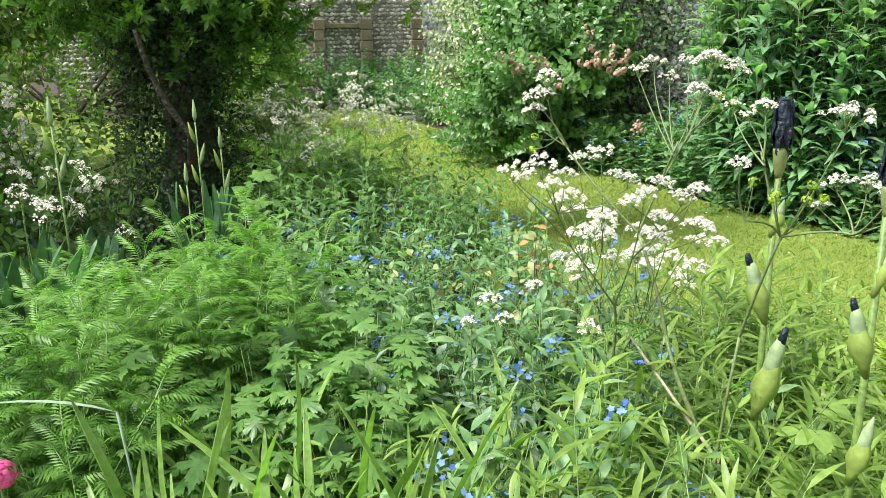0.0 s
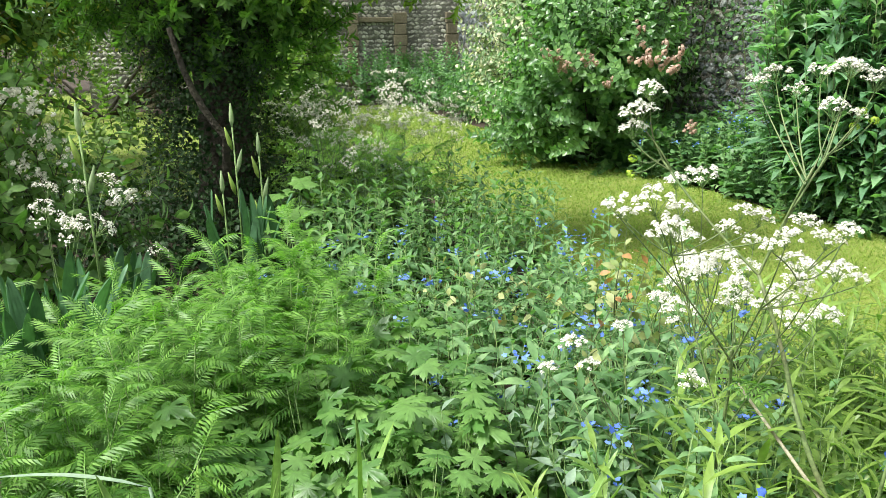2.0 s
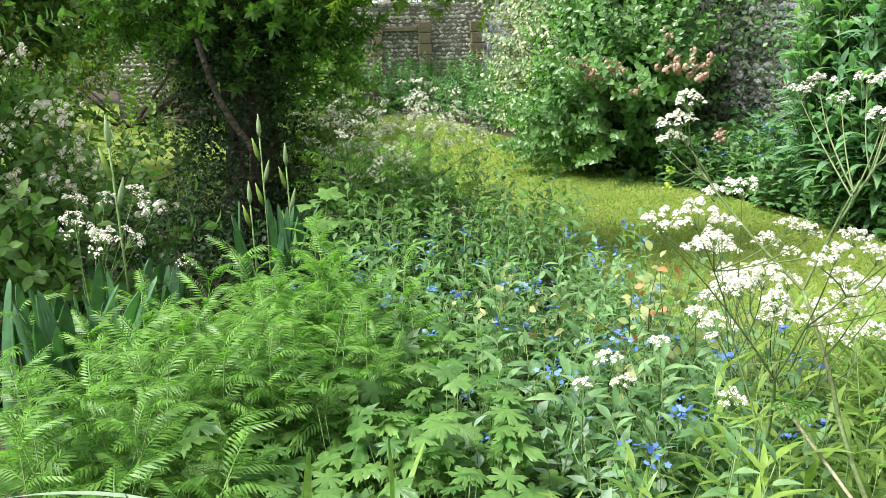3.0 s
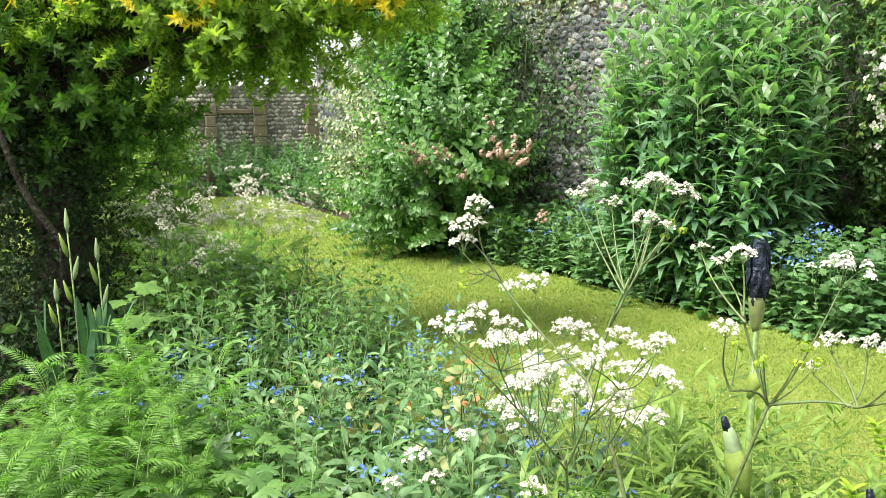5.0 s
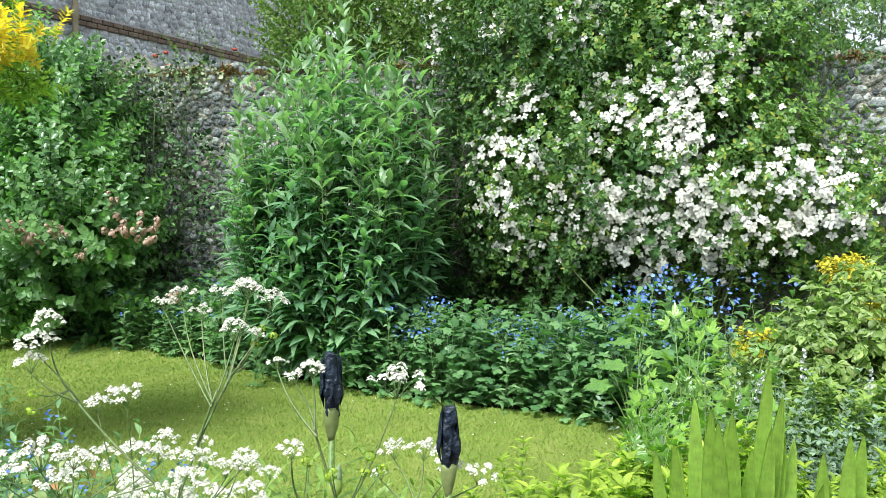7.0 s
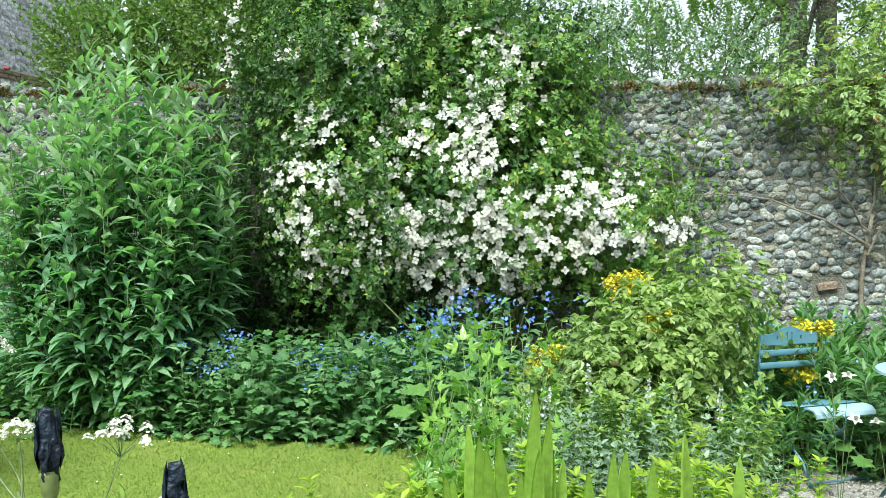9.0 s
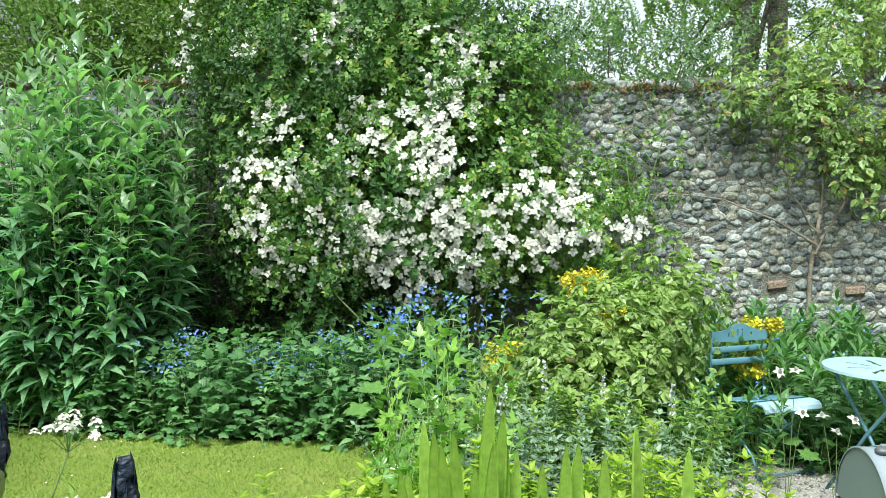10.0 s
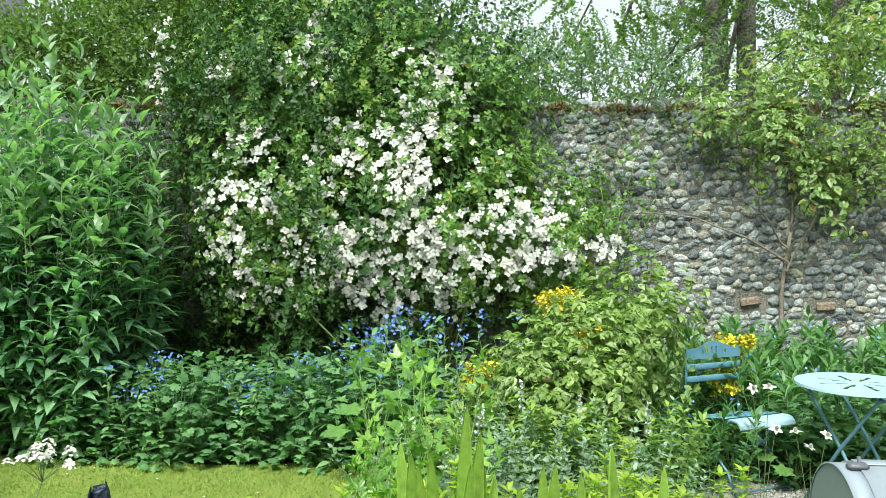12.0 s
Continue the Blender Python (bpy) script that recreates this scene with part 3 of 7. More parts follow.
def lay_stones(wall, a, t, nrm, stones, single=None, mat=FLINT, proud=0.5):
    """Beds stones in a wall's face; those for which single() holds become parts of their own."""
    a3, t3, n3 = np.array([*a, 0.0]), np.array([*t, 0.0]), np.array([*nrm, 0.0])
    rest = {k: [] for k in range(len(PEBBLES))}
    meshes = {}
    for x, z, w, h, lean in stones:
        k = int(rng.integers(len(PEBBLES)))
        c, s = math.cos(lean), math.sin(lean)
        rot = np.stack([t3 * c + np.array([0, 0, s]), n3, np.array([0, 0, c]) - t3 * s], -1)
        at = a3 + t3 * x + np.array([0, 0, z]) - n3 * 0.012
        if single and single(x, z):
            if k not in meshes:
                meshes[k] = to_mesh("flint", PEBBLES[k], mat)
            ob = new("flint", meshes[k])
            ob.parent = wall
            m = Matrix([[*(rot[i] * np.array([w, proud * min(w, h), h])), at[i]] for i in range(3)] + [[0, 0, 0, 1]])
            ob.matrix_basis = m
        else:
            rest[k].append((rot, at, (w, proud * min(w, h), h)))
    out = []
    for k, items in rest.items():
        for rot, at, size in items:
            out.append(Shape((PEBBLES[k].v * np.array(size)) @ rot.T + at, PEBBLES[k].t, PEBBLES[k].q))
    ob = part("flintwork", join(out), mat, wall, "grey and white flint cobbles bedded in lime mortar")
    tagged(ob, "", "", "", "stuff")
    return ob


# the near flint wall runs from beside the table to the flowering bushes
S0, S1 = -5.2, 6.6
wa, wb = on_wall(S1)[:2], on_wall(S0)[:2]
flint_wall, wt, wnrm = wall_body("wall_flint", wa, wb, 2.5, 0.4, MORTAR, "old flint cobble garden wall in pale lime mortar with a mossy top")
BRICKS_AT = [(-3.15, 0.82, 0), (-2.51, 0.86, 0)]   # s, z, on end


def brick_near(x, z):
    return any(abs(S1 - x - s) < 0.13 and abs(z - h) < 0.07 for s, h, _ in BRICKS_AT)


near_stones = courses(S1 - S0, 2.50, 0.072, 0.0, 0.0, lambda x, z: brick_near(x, z) or (3.9 < x < 6.6 and z < 2.1))   # bare behind the clematis
lay_stones(flint_wall, wa, wt, wnrm, near_stones, lambda x, z: 8.0 < x < 9.7 and z > 1.1, proud=0.75)
brick_mesh = to_mesh("brick", box(0.16, 0.075, 0.07, bevel=0.012), BRICK, False)
for s, z, up in BRICKS_AT:
    ob = new("brick", brick_mesh)
    ob.parent = flint_wall
    c = on_wall(s, 0.0, z)
    ob.matrix_basis = pose(c[0], c[1], c[2], 0, -9 + 5 * (s < -3), -60)

# moss and dry stems along the wall's top
sd_leaf = simple_leaf(0.035, 0.006, 0.3, 0.6)
n = 16000
ss, dd = rng.uniform(S0, S1, n), rng.uniform(-0.25, 0.07, n)
clump = np.array([0.25 + 1.3 * noise.noise(Vector((4.5 * a, 3 * b, 1.3))) for a, b in zip(ss, dd)]).clip(0, 1)
pp = np.array([on_wall(a, max(b, 0.015), 2.47 + 0.09 * c * rng.uniform() - (rng.uniform() ** 2 * 0.26 * c if b > 0.0 else 0)) for a, b, c in zip(ss, dd, clump)])
moss = spread(sd_leaf, frames_y(unit(rng.normal(size=(n, 3)) + [0, 0, 0.3]), rng.normal(size=(n, 3))), pp, rng.uniform(0.5, 1.5, n) * (0.35 + clump))
solo("wall_moss", moss, MOSS, "brown dry moss and wisps on top of the flint wall", "moss", "stuff")

# the wall bends away behind the bushes and meets a lower wall with stone piers
side_wall, t2, n2 = wall_body("wall_side", (2.1, 14.6), tuple(wa), 2.3, 0.4, MORTAR, "flint garden wall hidden behind bushes")
lay_stones(side_wall, (2.1, 14.6), t2, n2, courses(float(np.linalg.norm(np.array(wa) - [2.1, 14.6])), 2.3, 0.13, 0.6))
FARW = ((-4.0, 14.2), (2.1, 14.6))
far_wall, t3, n3 = wall_body("wall_far", FARW[0], FARW[1], 1.78, 0.4, MORTAR, "low coursed flint wall with dressed stone piers")
lay_stones(far_wall, FARW[0], t3, n3, [(x, z, w * 1.25, h * 0.8, 0.35 * (-1) ** int(z / 0.066)) for x, z, w, h, _ in courses(6.1, 1.76, 0.075, 0.2, 0.92)], None, FLINT_DARK)
far_turn = math.degrees(math.atan2(t3[1], t3[0]))
for x, w in ((0.9, 0.17), (2.6, 0.17), (4.28, 0.17), (5.1, 0.2), (6.02, 0.22)):
    for k in range(8):
        c = np.array(FARW[0]) + t3 * x + n3 * 0.03
        part("pier_stone", box(w + 0.035 * (k % 2), 0.12, 0.18, (c[0], c[1], 0.1 + 0.185 * k), far_turn, 0.012), ASHLAR, far_wall, "dressed stone quoin", False)
for x0, x1 in ((2.7, 4.18), (4.38, 4.98)):
    c = np.array(FARW[0]) + t3 * (x0 + x1) / 2 + n3 * 0.012
    part("string_course", box(x1 - x0, 0.10, 0.08, (c[0], c[1], 1.37), far_turn, 0.01), ASHLAR, far_wall, "dressed stone string course", False)

# the flint building beyond the wall
HA, HB = np.array([2.9, 13.2]), np.array([11.0, 17.3])
house = thing("flint_building", (0, 0, 0), "flint building with red brick bands behind the garden wall", "building")
hb, ht, hn = wall_body("wall_face", HA, HB, 7.0, 0.5, PALEMORTAR, "", "", 0.0)
hb.parent = house
for key in ("category", "kind", "label"):
    if key in hb:
        del hb[key]
lay_stones(hb, HA, ht, hn, courses(8.0, 6.0, 0.115, 2.4, 0.3, lambda x, z: abs(z - 3.92) < 0.11), mat=FLINT_PALE)
hz = math.degrees(math.atan2(ht[1], ht[0]))
bmesh_brick = to_mesh("brick", box(0.225, 0.09, 0.075, bevel=0.008), BRICK, False)
for row in range(2):
    for k in range(36):
        c = HA + ht * (0.3 + 0.24 * k + 0.12 * row) + hn * 0.01
        ob = new("brick", bmesh_brick)
        ob.parent = hb
        ob.matrix_basis = pose(c[0], c[1], 3.87 + 0.085 * row, 0, 0, hz)
for k in range(9):
    c = HA + ht * (1.2 + 0.24 * k) + hn * 0.0
    ob = new("brick", bmesh_brick)
    ob.parent = hb
    ob.matrix_basis = pose(c[0], c[1], 4.6 + 0.09 * (k % 2), 0, 0, hz)
c = HA + ht * 1.6 + hn * 0.09
part("downpipe", tube([(c[0], c[1], 2.0), (c[0], c[1], 6.9)], 0.05, 8), ASHLAR, house, "weathered stone-grey downpipe")

# ---- shrubs and trees behind the wall ----
G_HEDGE = [spray(0.35, 7, simple_leaf(0.055, 0.016), 2, 1.0, 0.6, 55, 30, stem=0.002) for _ in range(3)]
G_FAR = [spray(0.6, 13, simple_leaf(0.066, 0.021), 2, 1.0, 0.7, 70, 40, stem=0.0022, jitter=0.5) for _ in range(4)]
G_DARK = [spray(0.35, 7, simple_leaf(0.06, 0.018), 2, 1.0, 0.6, 60, 35, stem=0.002) for _ in range(3)]


def limbs(base, tips, r0, wob=0.15, sides=6, n=6):
    out = []
    for tip in tips:
        pts = arc(base, tip, 0.0, n, rng.normal(0, wob, 3) * [1, 1, 0.3])
        out.append(tube(pts, np.linspace(r0, r0 * 0.25, n), sides))
    return join(out)


def shrub(name, base, items, sprays, leaf_mat_, label, category, size=(0.8, 1.2), stem_r=0.02, n_limbs=14, bark=BARK, group="", **kw):
    """A bush: limbs out of one base, shoots and leaves over uneven masses."""
    p, d = blobs(items, **kw)
    st, lv = cover(sprays, p, d, rng.uniform(*size, len(p)))
    ob = thing(name, base, label, category, group)
    off = -np.array(base, float)
    pick = p[rng.choice(len(p), min(n_limbs, len(p)), False)]
    part("branchwork", join([limbs(base, pick, stem_r), st]).moved(at=off), bark, ob)
    part("foliage", lv.moved(at=off), leaf_mat_, ob)
    return ob, p, d


shrub("evergreen_bush", tuple(on_wall(4.0, -1.0)), [(on_wall(2.7, -0.9, 2.9), (1.0, 1.0, 1.0), 1150), (on_wall(3.7, -0.5, 2.75), (0.6, 0.55, 0.65), 620), (on_wall(1.3, -1.0, 3.2), (1.0, 1.0, 1.1), 900), (on_wall(2.2, -0.9, 3.7), (1.0, 0.9, 0.7), 520)],
      G_HEDGE, L_HEDGE, "olive-green clipped evergreen bush rising behind the flint wall", "bush", (0.8, 1.3), 0.04, zmin=1.2)
shrub("ivy_mass", tuple(on_wall(0.8, -0.9)), [(on_wall(0.5, -0.5, 3.0), (1.0, 1.0, 1.0), 640), (on_wall(1.6, 0.1, 2.5), (0.7, 0.6, 0.8), 400), (on_wall(0.6, 0.15, 1.4), (1.0, 0.8, 1.2), 380), (on_wall(2.2, 0.15, 1.2), (0.6, 0.5, 1.2), 620), (on_wall(1.2, 0.1, 0.7), (0.9, 0.6, 0.6), 420)],
      G_DARK, L_DARK, "dark green ivy and shrub mass heaped over the wall", "bush", (0.8, 1.3), 0.04, zmin=0.1)
shrub("wall_top_shrub", tuple(on_wall(-1.2, -0.8)), [(on_wall(-0.5, -0.5, 2.75), (0.7, 0.7, 0.42), 330), (on_wall(-1.7, -0.5, 2.66), (0.9, 0.8, 0.3), 230), (on_wall(-3.4, -0.6, 2.58), (1.0, 0.9, 0.16), 90)],
      [spray(0.4, 9, simple_leaf(0.04, 0.012), 2, 1.0, 0.7, 60, 40, stem=0.002) for _ in range(3)], leaf_mat("greyish_leaf", (0.11, 0.17, 0.08), (0.25, 0.32, 0.17), 0.45, 0.3), "grey-green honeysuckle sprawling over the wall top", "shrub", (0.7, 1.3), 0.02, zmin=2.2, upward=-0.1, lump=0.5)


def tree(name, base, height, r, items, label, count_limbs=9, sprays=G_FAR, mat=L_FAR, size=(0.9, 1.5), **kw):
    p, d = blobs(items, **kw)
    tuft = rng.choice(len(p), len(p) // 8, False)
    p = np.repeat(p[tuft], 8, 0) + rng.normal(0, 0.24, (len(tuft) * 8, 3)) * [1, 1, 0.6]
    d = unit(np.repeat(d[tuft], 8, 0) + rng.normal(0, 0.6, (len(tuft) * 8, 3)))
    st, lv = cover(sprays, p, d, rng.uniform(*size, len(p)))
    ob = thing(name, base, label, "tree")
    off = -np.array(base, float)
    trunk_pts = arc(base, np.array(base) + [0.2, 0.1, height], 0, 9, rng.normal(0, 0.1, 3))
    trunk = tube(trunk_pts, np.linspace(r, r * 0.45, 9) * (1 + 0.25 * np.exp(-np.arange(9))), 10)
    part("trunk", trunk.moved(at=off), TRUNK, ob, "furrowed grey-brown bark")
    tips = p[rng.choice(len(p), count_limbs, False)]
    lim = join([limbs(trunk_pts[int(rng.integers(3, 9))], [q], r * 0.22, 0.3) for q in tips])
    part("branchwork", join([lim, st]).moved(at=off), TRUNK, ob)
    part("crown", lv.moved(at=off), mat, ob)
    return ob


tree("tree", (13.7, 3.0, 0), 9, 0.26, [((13.5, 4.3, 6.9), (2.6, 2.6, 1.9), 320), ((12.8, 1.8, 6.2), (2.2, 2.4, 1.7), 290), ((14.2, 4.6, 4.2), (1.5, 1.6, 0.8), 120)], "tall leafy tree with grey trunk behind the wall", zmin=2.2)
tree("tree", (13.9, 2.62, 0), 9, 0.2, [((15.0, 0.5, 5.9), (2.4, 2.6, 1.8), 320), ((15.5, 3.5, 7.4), (2.2, 2.2, 1.6), 260)], "leafy tree with slim dark trunk behind the wall", zmin=2.6)
tree("tree", (13.7, 1.06, 0), 8, 0.13, [((12.0, -0.6, 4.8), (1.7, 1.7, 1.4), 300), ((11.8, 1.6, 5.7), (1.2, 1.2, 1.0), 160)], "young leafy tree behind the wall", zmin=2.4)
tree("tree", (9.5, 8.5, 0), 8, 0.24, [((8.3, 8.0, 4.8), (1.9, 1.9, 2.0), 360), ((7.2, 9.4, 4.6), (1.4, 1.4, 1.4), 260)], "broad leafy tree rising behind the clematis", zmin=1.8)
shrub("hedge", (12, 6, 0), [((11.0, 6.2, 2.6), (0.8, 1.2, 1.1), 240), ((12.2, 3.0, 2.2), (0.9, 2.0, 0.9), 200), ((13.5, 0.0, 1.9), (1.0, 2.2, 0.9), 180), ((13.2, 4.2, 3.6), (1.2, 2.0, 1.3), 230), ((14.6, 0.8, 3.2), (1.2, 2.0, 1.3), 190), ((13.5, -1.5, 3.6), (1.2, 1.8, 1.5), 240), ((15.5, 1.2, 4.6), (1.2, 1.6, 1.5), 320), ((15.2, -1.2, 5.0), (1.2, 1.8, 1.6), 320), ((15.5, 3.4, 5.6), (1.2, 0.8, 0.9), 130)],
      G_FAR, L_FAR, "loose green hedge beyond the garden wall", "hedge", (0.8, 1.3), 0.04, zmin=0.5)

# distant low roof behind the trees
roof = thing("distant_house", (19.5, 2.4, 0), "distant house with a pink tiled roof behind trees", "house")
part("wall", box(1.4, 9.0, 2.6, (0, 0, 1.3)), MORTAR, roof, "", False)
part("roof", Shape([(-1, -4.7, 2.6), (1, -4.7, 2.6), (0, -4.7, 3.5), (-1, 4.7, 2.6), (1, 4.7, 2.6), (0, 4.7, 3.5)], [(0, 1, 2), (3, 5, 4)], [(0, 2, 5, 3), (1, 4, 5, 2), (0, 3, 4, 1)]), BRICK, roof, "faded pink clay tiles", False)

# ---- bushes against the wall ----
BUSH = (3.5, 5.25, 0.0)
BUD_LEAVES = [blade(0.185, [0.017, 0.027, 0.025, 0.014], 0.25, b, 0.08) for b in (0.14, 0.26, 0.4)]


def upright_bush(base, stems, center, radii, nodes=13):
    """Stems fan out of the base to a dome; opposite pairs of arching leaves run up each, smaller and paler at its tip."""
    base = np.array(base)
    wood, old, young = [], [[] for _ in BUD_LEAVES], [[] for _ in BUD_LEAVES]
    for _ in range(stems):
        a = rng.uniform(0, 2 * np.pi)
        up = rng.uniform(-0.5, 1.0)
        wide = math.sqrt(1 - abs(up) ** 2.2)
        u = np.array([math.cos(a) * wide, math.sin(a) * wide, up])
        bump = (1 + 0.16 * noise.noise(Vector(u * 2.4)) + rng.normal(0, 0.05)) * rng.uniform(0.25, 1.0) ** 0.35
        tip = np.array(center) + u * np.array(radii) * bump
        foot = base + [0.22 * u[0], 0.22 * u[1], 0.02]
        knee = np.array([foot[0] + 0.9 * (tip[0] - foot[0]), foot[1] + 0.9 * (tip[1] - foot[1]), max(0.1, 0.38 * tip[2])])
        q = np.linspace(0, 1, 14)[:, None]
        path = (1 - q) ** 2 * foot + 2 * q * (1 - q) * knee + q * q * (tip + [0, 0, 0.1])
        wood.append(tube(path[::2], np.linspace(0.008, 0.002, 7), 5))
        span = np.linalg.norm(path[-1] - path[0])
        first = max(0.2, 1 - 1.0 / span)
        turn = rng.uniform(0, 6.28)
        for k in range(nodes):
            f = first + (1 - first) * (k + rng.uniform(-0.2, 0.2)) / (nodes - 1)
            i = min(12, int(f * 13))
            at = path[i] + (path[i + 1] - path[i]) * (f * 13 - i)
            axis = unit(unit(path[i + 1] - path[i]) + [0, 0, 0.8])
            side = unit(np.cross(axis, [0.3, 0.2, 1.0]))
            other = np.cross(axis, side)
            late = (f - first) / (1 - first)
            size = (1.3 - 0.65 * late ** 2.2) * rng.uniform(0.75, 1.15)
            ln = radians(72 - 42 * late ** 2 + rng.normal(0, 9))
            for e in (0, math.pi):
                ph = turn + k * 1.571 + e + rng.normal(0, 0.2)
                r = side * math.cos(ph) + other * math.sin(ph)
                d = r * math.sin(ln) + axis * math.cos(ln)
                (young if late > 0.66 and tip[2] > 1.3 else old)[int(rng.integers(3))].append((d, r * 0.35 + [0, 0, 1.0] + rng.normal(0, 0.15, 3), at, size))

    def gather(lists):
        return join([spread(BUD_LEAVES[k], np.concatenate([frames_y(np.array([d]), v) for d, v, _, _ in ls]), np.array([p for _, _, p, _ in ls]), np.array([z for *_, z in ls])) for k, ls in enumerate(lists) if ls]).moved(at=-base)
    ob = thing("butterfly_bush", tuple(base), "tall bushy shrub with long pointed grey-green leaves", "shrub")
    part("stemwork", join(wood).moved(at=-base), TWIG, ob, "thin green upright stems")
    part("foliage", gather(old), L_BUD, ob)
    part("young_growth", gather(young), L_BUDTIP, ob, "pale young shoot tips")
    return ob


upright_bush(BUSH, 330, (3.47, 5.22, 1.2), (0.84, 0.84, 1.45), 11)

ov = simple_leaf(0.088, 0.029, 0.2, 0.25)
G_OV = [spray(0.4, 9, ov, 2, 1.0, 0.6, 70, 40, 0.1, 90, 0.003) for _ in range(4)]
pb, p, d = shrub("flowering_bush", (2.25, 7.7, 0), [((2.2, 7.5, 0.82), (0.48, 0.52, 0.76), 340), ((2.2, 7.8, 1.5), (0.34, 0.4, 0.65), 180), ((2.4, 7.15, 0.95), (0.24, 0.3, 0.38), 90), ((1.85, 7.9, 0.5), (0.4, 0.5, 0.45), 130)],
                 G_OV, L_PINKBUSH, "green deciduous bush with fading pink flower clusters", "bush", (0.8, 1.3), 0.018, lump=0.55)
floret = Shape([(0, 0, 0.2)] + [(0.5 * math.cos(a), 0.5 * math.sin(a), 0) for a in np.arange(5) * 2 * math.pi / 5], [(0, i + 1, (i + 1) % 5 + 1) for i in range(5)])


def cluster(radius, n, size, flatten=1.0):
    u = unit(rng.normal(size=(n, 3)))
    pos = u * radius * np.array([1, 1, flatten]) * rng.uniform(0.75, 1.0, (n, 1))
    return spread(floret, frames_z(u), pos, np.full(n, size))


PINKS = ((2.36, 6.77, 1.06, 1.1), (2.55, 6.72, 1.05, 1.0), (1.93, 6.95, 1.05, 0.75), (1.72, 7.03, 1.01, 0.8), (2.29, 6.80, 1.28, 0.6), (1.63, 7.07, 1.09, 0.65), (2.08, 6.90, 0.85, 0.55), (1.79, 7.0, 0.97, 0.6), (2.7, 6.6, 0.5, 0.6))
pink_meshes = [to_mesh("flower_head", cluster(0.02, 16, 0.021, 1.3), PINK) for _ in range(3)]
for x, y, z, s in PINKS:
    for _ in range(11):
        ob = part("flower_head", pink_meshes[int(rng.integers(3))], None, pb, "faded dusty pink flower head")
        ob.location = np.array((x - 2.25 - 0.03, y - 7.7 - 0.14, z)) + rng.normal(0, 1, 3) * [0.06 * s, 0.06 * s, 0.045 * s]
        ob.scale = (1.35 * s, 1.35 * s, 1.35 * s)

G_VARI = [spray(0.34, 7, simple_leaf(0.064, 0.019, 0.2, 0.25), 2, 1.0, 0.7, 70, 45, 0.1, 90, 0.0025) for _ in range(4)]
shrub("variegated_shrub", (1.95, 9.2, 0), [((1.87, 9.1, 1.25), (0.38, 0.45, 0.7), 270), ((2.05, 8.8, 1.65), (0.36, 0.4, 0.45), 160), ((1.78, 8.9, 0.55), (0.34, 0.45, 0.45), 120), ((1.95, 8.45, 1.15), (0.26, 0.3, 0.45), 110)],
      G_VARI, L_VARI, "variegated cream and green dogwood shrub", "shrub", (0.9, 1.3), 0.012)
shrub("tall_green_shrub", (2.35, 8.9, 0), [((2.3, 8.6, 1.8), (0.42, 0.42, 0.7), 200), ((2.3, 8.55, 2.35), (0.4, 0.4, 0.4), 130), ((2.65, 8.3, 2.1), (0.4, 0.4, 0.4), 110), ((1.95, 8.5, 2.2), (0.35, 0.35, 0.35), 70)], G_OV, L_PINKBUSH, "tall green shrub beside the wall", "shrub", (0.7, 1.1), 0.015)

# climbers on the wall between the bushes
G_IVY = [spray(0.3, 6, simple_leaf(0.048, 0.018, 0.15, 0.15), 1, 1.0, 0.7, 65, 50, 0.1, 137, 0.002) for _ in range(3)]


def wall_climber(name, s0, s1, z0, z1, n, mat, label, out=0.2, sprays=G_IVY, dens=None):
    s, z = rng.uniform(s0, s1, n), rng.uniform(z0, z1, n)
    if dens:
        keep = np.array([dens(a, b) for a, b in zip(s, z)])
        s, z = s[keep], z[keep]
    p = np.array([on_wall(a, rng.uniform(0.03, out), b) for a, b in zip(s, z)])
    d = unit(np.array([-WN[0], -WN[1], 0.5]) * 0.7 + rng.normal(0, 0.55, (len(p), 3)))
    st, lv = cover(sprays, p, d, rng.uniform(0.7, 1.3, len(p)))
    base = on_wall((s0 + s1) / 2, 0.15)
    ob = thing(name, tuple(base), label, "climber")
    ends = p[rng.choice(len(p), 10, False)]
    part("stemwork", join([limbs(base, ends, 0.012, 0.15), st]).moved(at=-base), TWIG, ob)
    part("foliage", lv.moved(at=-base), mat, ob)
    return ob


patch = lambda f, lim: (lambda a, b: noise.noise(Vector((a * f, b * f, 3.1))) > lim)
wall_climber("wall_jasmine", 3.3, 5.9, 0.2, 1.9, 420, L_LOW, "thin dark green climber straggling up the flint wall", 0.35, G_IVY, patch(1.6, -0.15))
wall_climber("ivy", 4.7, 6.4, 0.6, 2.6, 300, L_IVY, "glossy ivy on the flint wall", 0.35)
wall_climber("wall_top_creeper", 4.4, 6.4, 2.2, 2.5, 80, L_VARI, "pale creeper trailing over the wall top", 0.3)
wall_climber("small_creeper", -1.7, -0.7, 1.1, 2.3, 80, L_CLEM, "light creeper straggling over the cobbles", 0.2, G_IVY, patch(1.8, -0.1))

